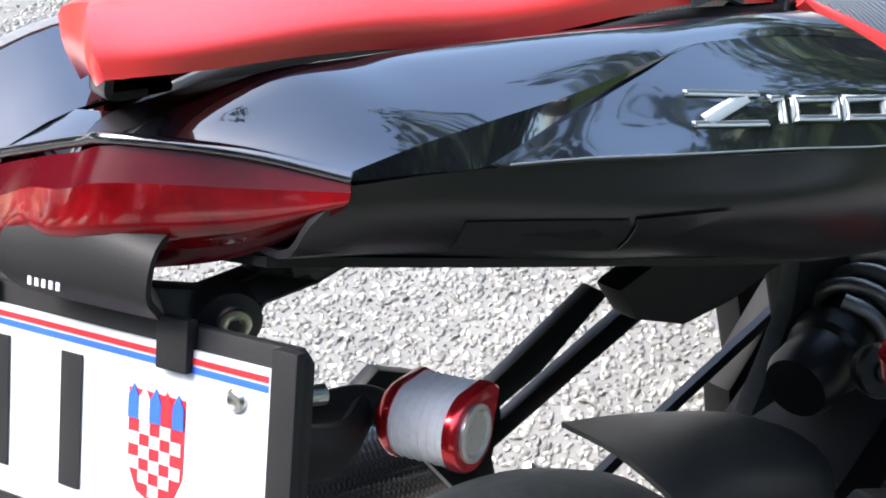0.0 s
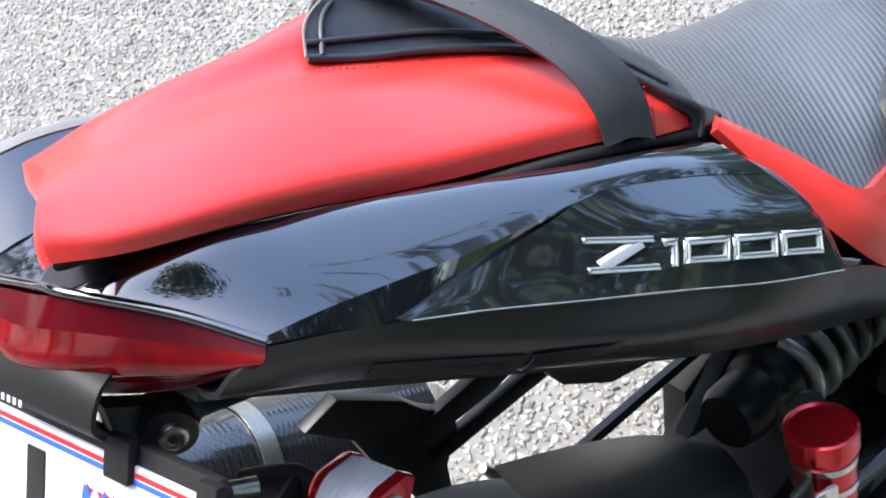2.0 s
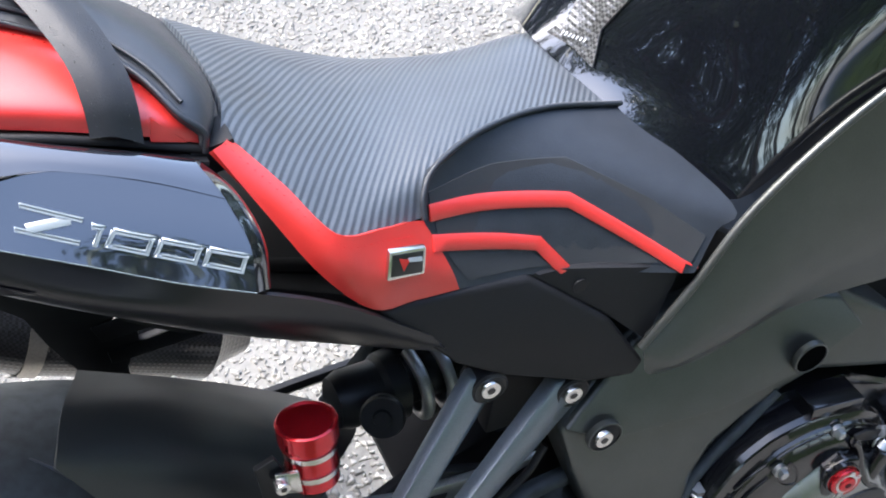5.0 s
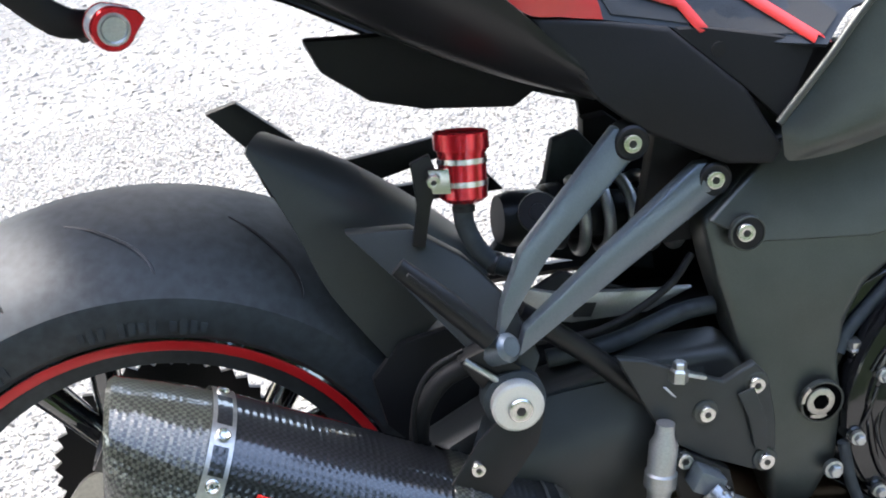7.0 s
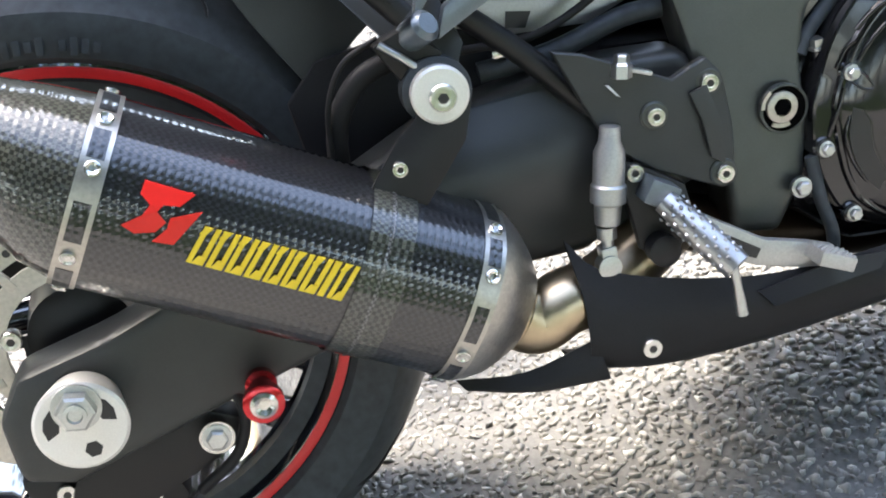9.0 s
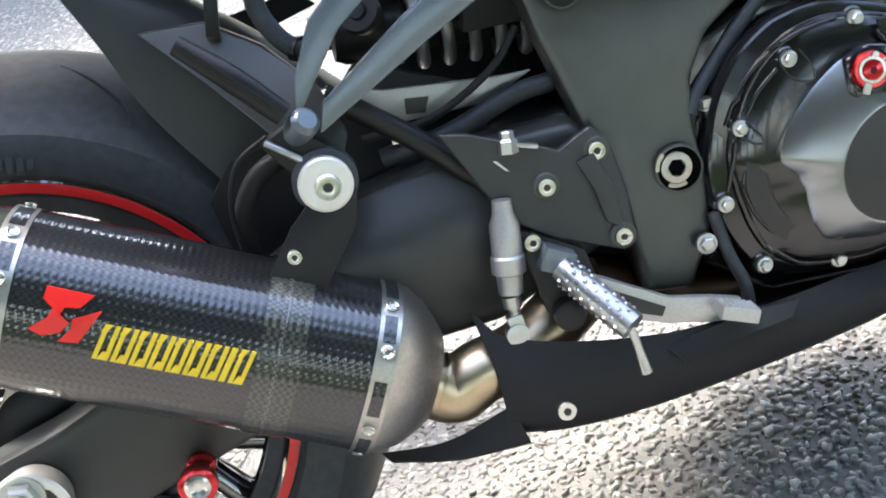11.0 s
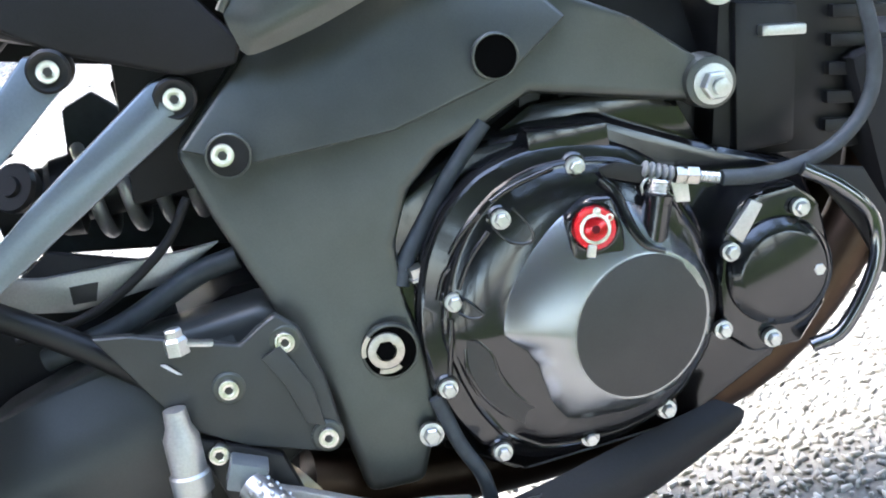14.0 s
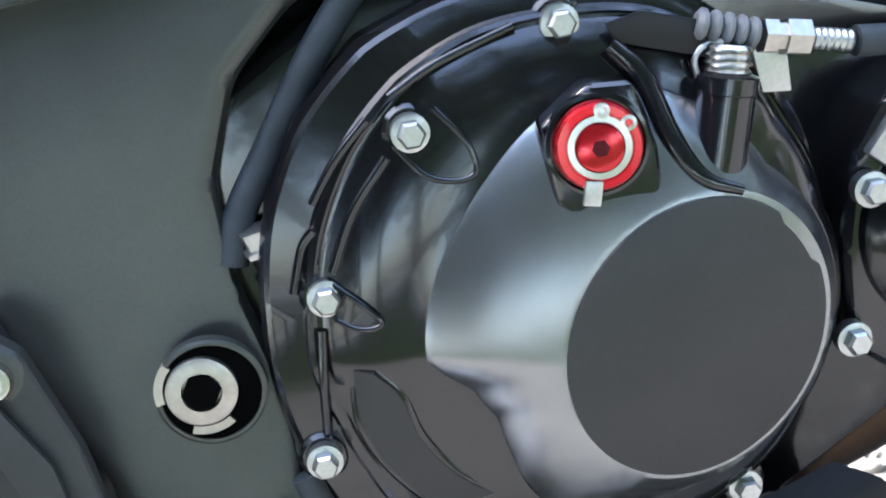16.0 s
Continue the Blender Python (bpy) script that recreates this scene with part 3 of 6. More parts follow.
# ---- exhaust: slip-on silencer in woven carbon ----
def muffler():
    ax, up, mid = Vector((0.841, 0, -0.541)), Vector((0.541, 0, 0.841)), 0.421

    def at(s, v, n):
        return ax * s + up * (mid + n) + Vector((0, -0.203 + v, 0))

    shape = [(-0.070, 0.020), (-0.071, -0.006), (-0.060, -0.040), (-0.040, -0.060), (-0.010, -0.067), (0.03, -0.067), (0.055, -0.05), (0.068, -0.015), (0.068, 0.02),
             (0.052, 0.052), (0.025, 0.066), (-0.015, 0.067), (-0.045, 0.056), (-0.062, 0.040)]

    def section(s, k=1.0, off=0.0, shift=(0, 0), slant=0.0):
        out = []
        p = np.vstack([shape, shape[:1]])
        fine = spline(p, 3)[:-1]
        for v, n in fine:
            q = Vector((v, n))
            q = q * k + (q.normalized() * off if off else Vector((0, 0)))
            out.append(at(s - slant * q.y, q.x + shift[0], q.y + shift[1]))
        return out

    def hull(name, stations, mat, parent, label="", cap=True):
        bm = bmesh.new()
        rings = [[bm.verts.new(p) for p in st] for st in stations]
        n = len(rings[0])
        for a, b in zip(rings, rings[1:]):
            for k in range(n):
                bm.faces.new((a[k], a[(k + 1) % n], b[(k + 1) % n], b[k]))
        if cap:
            bm.faces.new(rings[0])
            bm.faces.new(rings[-1])
        return part(name, bm, mat, parent, label, angle=38)

    can = hull("silencer", [section(s) for s in (-0.2, -0.1, 0.0, 0.095)], CARBON, bike, "black carbon silencer with steel end bands and a coloured maker's mark")
    hull("end_cap", [section(-0.266, 0.50, shift=(0.012, 0.004), slant=0.33), section(-0.270, 0.70, shift=(0.010, 0.003), slant=0.33), section(-0.265, 0.77, shift=(0.008, 0.003), slant=0.33), section(-0.235, 0.90, shift=(0.003, 0.001), slant=0.12), section(-0.2005, 0.985)], CAPCARBON, can, "tapered olive carbon end cap")
    turned("outlet", at(-0.270, 0.012, 0.006), -ax, [(-0.02, 0.024), (0.0052, 0.024), (0.0056, 0.021), (-0.02, 0.020)], PRINTSHADE, can, n=28)
    for s0, s1 in ((-0.206, -0.187), (0.083, 0.100)):
        band = hull("steel_band", [section(s0, 1, 0.0012), section(s1, 1, 0.0012)], BRUSHED, can, "brushed steel band with slots", cap=False)
        fine = section((s0 + s1) / 2, 1, 0.0016)
        lo = section(s0 + 0.0035, 1, 0.0017)
        hi = section(s1 - 0.0035, 1, 0.0017)
        n = len(fine)
        for k in list(range(1, n - 1, 5)):
            bm = bmesh.new()
            idx = [(k + d) % n for d in (0, 1, 2, 3)]
            A, B = [bm.verts.new(lo[i]) for i in idx], [bm.verts.new(hi[i]) for i in idx]
            for i in range(3):
                bm.faces.new((A[i], A[i + 1], B[i + 1], B[i]))
            bmesh.ops.recalc_face_normals(bm, faces=bm.faces)
            bmesh.ops.solidify(bm, geom=list(bm.faces), thickness=0.0006)
            part("slot", bm, CARBON, band)
            c = Vector(fine[(k + 4) % n])
            axis = c - at((s0 + s1) / 2, 0, 0)
            turned("rivet", c, axis, [(-0.001, 0.0056), (0.0018, 0.0056), (0.0024, 0.0044), (0.0012, 0.0024)], STEEL, band, n=14)
    hull("mid_band", [section(-0.004, 1, 0.0014), section(0.030, 1, 0.0014)], CAPCARBON, can, "carbon mounting strap", cap=False)
    hull("strap_edge", [section(0.010, 1, 0.0022), section(0.013, 1, 0.0022)], CARBONPAD, can, cap=False)
    # front cone and link pipe
    rings = [section(0.096, 1.0, 0.001), section(0.108, 0.97)]
    for s, k in ((0.122, 0.86), (0.134, 0.70), (0.143, 0.55)):
        rings.append(section(s, k, shift=(0.004, -0.002)))
    hull("front_cone", rings, BRUSHED, can, "brushed steel front cone", cap=False)
    p0 = at(0.135, 0.004, -0.008)
    pipe = tube("link_pipe", [p0, at(0.165, 0.006, -0.012), (0.385, -0.196, 0.262), (0.43, -0.18, 0.262), (0.50, -0.15, 0.285)], 0.0275, TITAN, bike, "straw-coloured heat-tinted titanium link pipe", n=28, steps=8)
    tube("weld_bead", [at(0.150 , 0.005, -0.009), at(0.1525, 0.005, -0.0092)], 0.0285, TITAN, pipe, n=28)
    # maker's mark on a black foil: plain shapes in its colours
    def quad(name, pts, mat, lift, parent):
        """A thin decal on the can's side, from (s, n) corners."""
        bm = bmesh.new()
        def side(n):
            tbl = [(-0.060, -0.040), (-0.040, -0.060), (-0.006, -0.071), (0.020, -0.070), (0.040, -0.062), (0.056, -0.045)]
            return float(np.interp(n, [a for a, _ in tbl], [b for _, b in tbl]))
        vs = [bm.verts.new(at(s, side(n) - lift, n)) for s, n in pts]
        f = bm.faces.new(vs)
        r = bmesh.ops.extrude_face_region(bm, geom=[f])
        for v in [g for g in r["geom"] if isinstance(g, bmesh.types.BMVert)]:
            v.co.y += 0.0006
        bmesh.ops.triangulate(bm, faces=[f for f in bm.faces if len(f.verts) > 4])
        return part(name, bm, mat, parent, smooth=False)
    for outline in ([(-0.1620, 0.0365), (-0.1275, 0.0357), (-0.1359, 0.0259), (-0.1466, 0.0242), (-0.1493, 0.0189), (-0.1417, 0.0135), (-0.1469, 0.0052), (-0.1597, 0.0007), (-0.1695, 0.0040), (-0.1577, 0.0146), (-0.1548, 0.0223), (-0.1627, 0.0276)],
                    [(-0.1398, 0.0171), (-0.1202, 0.0264), (-0.1330, -0.0002), (-0.1473, -0.0016), (-0.1399, 0.0092)]):
        quad("red_mark", outline, REDDECAL, 0.0034, can)
    x = -0.119
    for w in (0.0118, 0.0118, 0.0118, 0.0118, 0.011, 0.012, 0.0118, 0.0055, 0.011):
        for c0, c1, n0, n1 in ((0, 0.30, -0.010, 0.018), (0.68, 0.98, -0.010, 0.018), (0.3, 0.68, 0.012, 0.018), (0.3, 0.68, -0.010, -0.003)):
            if w < 0.01 and c0 > 0.1:
                continue
            s0, s1 = x + w * c0, x + w * c1
            if w < 0.01:
                s1 = s0 + 0.0045
            quad("yellow_bar", [(s0 - 0.003, n0), (s1 - 0.003, n0), (s1 + (n1 - n0) * 0.1, n1), (s0 + (n1 - n0) * 0.1, n1)], YELLOW, 0.0034, can)
        x += w + 0.0016
    return can


muffler()
can2 = turned("far_silencer", (0.31, 0.35, 0.3000), (-0.84, 0, 0.54), [(-0.03, 0.03), (0, 0.045), (0.02, 0.062), (0.23, 0.062), (0.31, 0.050), (0.312, 0.045), (0.29, 0.03)], CARBON, bike, "black carbon silencer on the far side", n=40)
turned("steel_band", (0.31, 0.35, 0.3000), (-0.84, 0, 0.54), [(0.215, 0.0625), (0.215, 0.0640), (0.235, 0.0640), (0.235, 0.0625)], BRUSHED, can2, n=40, close=True)


# ---- passenger peg hanger and exhaust mount ----
def peg_hanger():
    h = slab("passenger_hanger", [(0.222, -0.150, 0.612), (0.275, -0.150, 0.603), (0.312, -0.160, 0.572), (0.342, -0.185, 0.530), (0.352, -0.205, 0.490), (0.340, -0.208, 0.468), (0.318, -0.205, 0.470), (0.296, -0.19, 0.505), (0.262, -0.165, 0.556)], 0.016, ARMPAINT, bike, "dark alloy passenger footpeg hanger", bevel=0.003)
    slab("front_strut", [(0.454, -0.150, 0.646), (0.472, -0.150, 0.638), (0.478, -0.150, 0.622), (0.462, -0.152, 0.614), (0.372, -0.194, 0.566), (0.318, -0.211, 0.512), (0.328, -0.208, 0.543), (0.352, -0.198, 0.580)], 0.014, STRUT, h, "grey alloy hanger strut", bevel=0.003)
    slab("rear_strut", [(0.521, -0.149, 0.598), (0.540, -0.149, 0.596), (0.548, -0.149, 0.577), (0.534, -0.150, 0.565), (0.430, -0.185, 0.532), (0.332, -0.214, 0.498), (0.342, -0.212, 0.520), (0.420, -0.188, 0.557)], 0.014, STRUT, h, "grey alloy hanger strut", bevel=0.003)
    for p in ((0.466, -0.1515, 0.631), (0.533, -0.1505, 0.582)):
        turned("boss", p, OUT, [(-0.02, 0.0150), (0.0015, 0.0150), (0.003, 0.0130), (0.0015, 0.0100)], BLACKMETAL, h, n=28)
        socket_bolt((p[0], p[1] - 0.001, p[2]), h, 0.0085)
    tube("passenger_peg", [(0.254, -0.205, 0.597), (0.285, -0.213, 0.560), (0.312, -0.216, 0.522)], [0.008, 0.0105, 0.0095], BLACKMETAL, h, "folded black passenger footpeg", n=12, flat=0.8)
    for k in range(8):
        f = k / 8
        box("peg_rib", (0.262 + 0.046 * f, -0.222, 0.592 - 0.062 * f), (0.003, 0.004, 0.010), PLASTIC, h, turn=Matrix.Rotation(radians(-40), 4, "Y"), bevel=0.0008)
    turned("peg_pivot", (0.322, -0.214, 0.510), (0.5, -0.7, 0.4), [(-0.014, 0.012), (0.006, 0.012), (0.010, 0.008)], STRUT, h, n=20)
    slab("peg_clevis", [(0.285, -0.208, 0.505), (0.31, -0.212, 0.513), (0.334, -0.215, 0.490), (0.322, -0.212, 0.468), (0.30, -0.207, 0.474)], 0.02, BLACKMETAL, h, "black peg clevis", bevel=0.003)
    # exhaust mount
    slab("exhaust_bracket", [(0.318, -0.224, 0.462), (0.345, -0.224, 0.452), (0.334, -0.226, 0.425), (0.293, -0.232, 0.385), (0.255, -0.232, 0.408), (0.286, -0.226, 0.440)], 0.003, BLACKMETAL, bike, "dark steel exhaust bracket", bevel=0.001)
    w = turned("mount_washer", (0.323, -0.2235, 0.463), OUT, [(-0.02, 0.020), (0, 0.0215), (0.004, 0.0215), (0.0052, 0.0195)], PALEALLOY, bike, "large zinc washer with a socket bolt", n=40)
    turned("rubber_bush", (0.323, -0.204, 0.463), OUT, [(-0.006, 0.026), (0.012, 0.026), (0.014, 0.022)], RUBBER, w, n=28)
    socket_bolt((0.324, -0.2285, 0.461), w, 0.0105)
    socket_bolt((0.281, -0.2305, 0.419), bike, 0.0062)
    tube("brace_rod", [(0.345, -0.175, 0.520), (0.40, -0.172, 0.462), (0.448, -0.17, 0.400)], 0.0095, BLACKMETAL, bike, "black brace rod", n=14)
    tube("vent_hose", [(0.300, -0.18, 0.487), (0.272, -0.18, 0.478), (0.25, -0.175, 0.45), (0.243, -0.16, 0.41), (0.245, -0.15, 0.385)], 0.0085, PLASTIC, bike, "black rubber hose", n=12)
    tube("thin_cable", [(0.292, -0.195, 0.508), (0.262, -0.192, 0.495), (0.244, -0.185, 0.462), (0.238, -0.172, 0.415)], 0.0022, PLASTIC, bike, n=8)
    turned("hose_clip", (0.243, -0.158, 0.408), (0.1, 0.3, 1), [(-0.004, 0.0105), (0.004, 0.0105)], PLASTIC, bike, n=16)
    tube("spring_clip", [(0.290, -0.210, 0.506), (0.303, -0.214, 0.494), (0.316, -0.214, 0.480)], 0.003, ZINC, bike, n=8)


peg_hanger()


# ---- rear brake fluid reservoir ----
def reservoir():
    base, a = (0.322, -0.154, 0.621), (0.16, 0.17, 1)
    can = turned("brake_reservoir", base, a, [(-0.004, 0.014), (0, 0.0195), (0.036, 0.0195), (0.0365, 0.0205), (0.038, 0.0205), (0.039, 0.0225), (0.052, 0.0225), (0.053, 0.021), (0.0515, 0.019), (0.0515, 0.001)], REDANOD, bike, "red anodised brake fluid reservoir", n=40)
    for d in (0.012, 0.030):
        turned("steel_clamp", Vector(base) + Vector(a).normalized() * d, a, [(-0.0022, 0.0198), (-0.0022, 0.0205), (0.0022, 0.0205), (0.0022, 0.0198)], STEEL, can, "steel clamp band", n=36, close=True)
    slab("clamp_plate", [(0.296, -0.166, 0.654), (0.312, -0.170, 0.652), (0.310, -0.172, 0.632), (0.296, -0.168, 0.634)], 0.003, STEEL, can, bevel=0.0008)
    socket_bolt((0.298, -0.170, 0.645), bike, 0.0058)
    slab("reservoir_bracket", [(0.284, -0.160, 0.660), (0.300, -0.160, 0.664), (0.305, -0.160, 0.640), (0.294, -0.160, 0.622), (0.283, -0.160, 0.588), (0.273, -0.160, 0.592), (0.283, -0.160, 0.625)], 0.005, BLACKMETAL, bike, "slotted black reservoir bracket", bevel=0.001)
    tube("reservoir_hose", [(0.320, -0.156, 0.618), (0.318, -0.158, 0.600), (0.323, -0.160, 0.580), (0.334, -0.160, 0.562), (0.350, -0.155, 0.550)], 0.0082, RUBBER, bike, "black rubber fluid hose", n=14)
    turned("hose_clamp", (0.3195, -0.157, 0.612), a, [(-0.002, 0.0094), (0.003, 0.0094)], BLACKMETAL, bike, n=18)
    turned("hose_clamp", (0.336, -0.160, 0.560), (1, -0.6, -0.5), [(-0.003, 0.0098), (0.003, 0.0098)], BLACKMETAL, bike, n=18)


reservoir()


# ---- rear hugger over the tyre ----
loft("hugger", [[(0.161, -0.108, 0.684), (0.184, -0.110, 0.611), (0.201, -0.110, 0.545), (0.240, -0.110, 0.465)],
                [(0.165, -0.100, 0.689), (0.205, -0.096, 0.652), (0.262, -0.092, 0.598), (0.330, -0.086, 0.515)],
                [(0.176, -0.055, 0.684), (0.240, -0.045, 0.640), (0.308, -0.035, 0.572), (0.380, -0.02, 0.480)],
                [(0.190, 0.0, 0.660), (0.255, 0.01, 0.600), (0.318, 0.02, 0.535), (0.390, 0.03, 0.450)]], ARMPAINT, bike, "matt black rear mudguard hugger", thick=0.003)


# ---- shock absorber and linkage ----
def shock():
    a, b = Vector((0.375, -0.035, 0.545)), Vector((0.560, -0.02, 0.505))
    d = (b - a).normalized()
    body = turned("shock_body", a, d, [(-0.01, 0.022), (0.0, 0.026), (0.03, 0.026), (0.035, 0.030), (0.05, 0.032), (0.055, 0.022), (0.19, 0.020)], BLACKMETAL, bike, "black shock absorber with a grey coil spring", n=32)
    side = d.cross(Vector((0, 1, 0))).normalized()
    up = d.cross(side)
    pts = []
    for k in range(60):
        t = k / 59
        ang = t * 2 * math.pi * 5
        pts.append(tuple(a + d * (0.058 + 0.12 * t) + (side * math.cos(ang) + up * math.sin(ang)) * 0.034))
    tube("coil_spring", pts, 0.0058, ALLOY, body, "grey coil spring", n=10, steps=2)
    turned("preload_knob", (0.398, -0.075, 0.558), (-0.3, -0.8, 0.5), [(0, 0.017), (0.010, 0.019), (0.014, 0.0175), (0.014, 0.008), (0.017, 0.007)], BLACKMETAL, bike, "dark preload adjuster knob", n=28)
    slab("linkage_bar", [(0.345, -0.12, 0.520), (0.39, -0.12, 0.500), (0.485, -0.12, 0.478), (0.515, -0.12, 0.473), (0.47, -0.12, 0.460), (0.40, -0.12, 0.468), (0.36, -0.12, 0.485)], 0.008, ALLOY, bike, "pale alloy swingarm brace with a cut-out", bevel=0.002)
    # black patch paints the shaded opening of the brace
    slab("brace_hole_shade", [(0.405, -0.1212, 0.487), (0.425, -0.1212, 0.482), (0.418, -0.1212, 0.470), (0.402, -0.1212, 0.474)], 0.003, PRINTSHADE, bike, bevel=0)
    tube("coolant_hose", [(0.37, -0.135, 0.448), (0.43, -0.14, 0.450), (0.49, -0.14, 0.462), (0.524, -0.14, 0.462)], 0.0085, RUBBER, bike, "black rubber hose", n=14)
    tube("thin_hose", [(0.36, -0.14, 0.470), (0.42, -0.145, 0.468), (0.48, -0.145, 0.490), (0.51, -0.14, 0.515)], 0.0035, PLASTIC, bike, n=8)
    box("hose_tip", (0.388, -0.142, 0.461), (0.012, 0.008, 0.007), STEEL, bike)
    # the next five slabs are dark fillers, added where gaps showed the ground
    slab("arm_far_filler", xz([(0.46, 0.38), (0.56, 0.42), (0.66, 0.42), (0.68, 0.20), (0.52, 0.19), (0.44, 0.22)], 0.10), 0.03, PLASTIC, bike, "dark filler slab added beyond the swingarm", bevel=0.006)
    slab("arm_filler", xz([(0.2178, 0.4582), (0.2478, 0.4859), (0.2919, 0.4894), (0.3346, 0.4900), (0.40, 0.515), (0.47, 0.475), (0.46, 0.41), (0.34, 0.40), (0.2748, 0.3785), (0.2444, 0.3764), (0.2218, 0.4098)], -0.112), 0.01, PLASTIC, bike, "dark filler plate added ahead of the tyre", bevel=0.004)
    slab("arm_cross_filler", xz([(0.40, 0.40), (0.50, 0.42), (0.62, 0.40), (0.62, 0.25), (0.50, 0.24), (0.42, 0.28)], -0.04), 0.12, PLASTIC, bike, "dark filler block added between the swingarm sides", bevel=0.01)
    slab("seat_rail_filler", xz([(0.47, 0.52), (0.50, 0.62), (0.58, 0.68), (0.68, 0.66), (0.74, 0.59), (0.62, 0.50)], -0.11), 0.02, PLASTIC, bike, "dark filler sheet added behind the frame gap", bevel=0.004)
    slab("far_engine_filler", xz([(0.55, 0.40), (0.60, 0.40), (0.77, 0.35), (0.77, 0.18), (0.55, 0.19)], 0.15), 0.03, PLASTIC, bike, "dark filler slab added beyond the engine", bevel=0.006)
    slab("tail_tray_side", xz([(0.227, 0.746), (0.237, 0.715), (0.274, 0.680), (0.32, 0.662), (0.40, 0.645), (0.44, 0.665), (0.30, 0.735)], -0.03), 0.02, PLASTIC, bike, "black lower tray under the tail", bevel=0.006)
    # dark filler sheets added behind the shock, in place of its shaded depth
    slab("inner_filler", xz([(0.475, 0.60), (0.50, 0.60), (0.58, 0.52), (0.58, 0.40), (0.50, 0.38), (0.46, 0.44), (0.46, 0.48)], 0.03), 0.02, PLASTIC, bike, "black filler sheet added inside the bodywork", bevel=0.004)
    slab("shock_filler", xz([(0.436, 0.596), (0.462, 0.6), (0.517, 0.52), (0.519, 0.44), (0.359, 0.501), (0.397, 0.533), (0.422, 0.556)], 0.0), 0.015, RUBBER, bike, "black filler sheet added behind the shock", bevel=0.003)


shock()


# ---- frame spar and side covers ----
def frame_spar():
    f = slab("frame", [(0.517, -0.158, 0.548), (0.596, -0.132, 0.600), (0.650, -0.132, 0.596), (0.700, -0.136, 0.600), (0.790, -0.150, 0.560), (0.845, -0.170, 0.510), (0.876, -0.172, 0.470), (0.886, -0.172, 0.448), (0.862, -0.172, 0.438),
                        (0.757, -0.168, 0.490), (0.720, -0.168, 0.482), (0.683, -0.172, 0.478), (0.652, -0.174, 0.462), (0.630, -0.176, 0.432), (0.620, -0.178, 0.393), (0.619, -0.183, 0.355), (0.608, -0.186, 0.303), (0.580, -0.186, 0.262),
                        (0.540, -0.186, 0.272), (0.543, -0.180, 0.354), (0.534, -0.170, 0.422), (0.522, -0.162, 0.495)], 0.05, FRAME, bike, "satin dark grey cast frame spar", bevel=0.009, seg=4)
    # raised upper face with a crease
    slab("upper_face", [(0.521, -0.160, 0.549), (0.598, -0.140, 0.597), (0.648, -0.140, 0.593), (0.700, -0.144, 0.597), (0.785, -0.158, 0.560), (0.800, -0.1725, 0.530), (0.745, -0.1745, 0.508), (0.66, -0.1750, 0.505), (0.56, -0.1690, 0.523)], 0.02, FRAME, f, bevel=0.0035, seg=3)
    for p, r in (((0.743, -0.1765, 0.525), 0.0165), ((0.5505, -0.1690, 0.5345), 0.0158), ((0.596, -0.1880, 0.3665), 0.0205)):
        turned("recess_rim", p, OUT, [(-0.004, r), (0.0012, r), (0.0018, r * 0.95), (0.0018, r * 0.9), (-0.004, r * 0.88)], FRAME, f, n=40, close=True)
        # flush dark disc: the recess's shade is put into its colour
        turned("recess_shade", p, OUT, [(-0.003, r * 0.9), (0.0008, r * 0.9)], PLASTIC if r < 0.016 else HOLE, f, n=36)
    socket_bolt((0.5475, -0.1712, 0.5370), f, 0.0085)
    piv = turned("pivot_bolt", (0.5935, -0.1885, 0.3690), OUT, [(-0.004, 0.0130), (0.0035, 0.0130), (0.004, 0.0120), (0.004, 0.0074), (0.001, 0.007)], BRUSHED, f, "pale swingarm pivot bolt with a large hexagon", n=36)
    # black hexagon paints the shade inside the pivot socket
    turned("socket_shade", (0.5935, -0.1922, 0.3690), OUT, [(-0.001, 0.0072), (0.0002, 0.0072)], HOLE, piv, n=6)
    for s in (-1, 1):
        bm = bmesh.new()
        n = 10
        a0 = radians(118 if s > 0 else 232)
        ins = [(0.5935 + 0.0140 * math.cos(a0 + k * 0.11), -0.1905, 0.369 + 0.0140 * math.sin(a0 + k * 0.11)) for k in range(n)]
        ous = [(0.5935 + 0.0172 * math.cos(a0 + k * 0.11), -0.1905, 0.369 + 0.0172 * math.sin(a0 + k * 0.11)) for k in range(n)]
        part("lock_ring", slab_bm(ins + ous[::-1], 0.003, 0), BRUSHED, f)
    turned("mount_boss", (0.879, -0.174, 0.447), OUT, [(-0.02, 0.02), (0.004, 0.0185), (0.005, 0.016)], FRAME, f, n=28)
    m = turned("mount_washer", (0.879, -0.179, 0.446), OUT, [(0, 0.0145), (0.002, 0.0145), (0.0025, 0.012)], ZINC, f, n=28)
    turned("mount_bolt", (0.879, -0.181, 0.4455), OUT, [(0, 0.0105), (0.009, 0.0105), (0.010, 0.009)], ZINC, f, "hexagon engine mounting bolt", n=6)
    turned("bolt_end", (0.880, -0.191, 0.445), OUT, [(0, 0.006), (0.004, 0.006), (0.0045, 0.004)], ZINC, f, n=16)
    hex_bolt((0.5985, -0.197, 0.300), f, 0.0065)
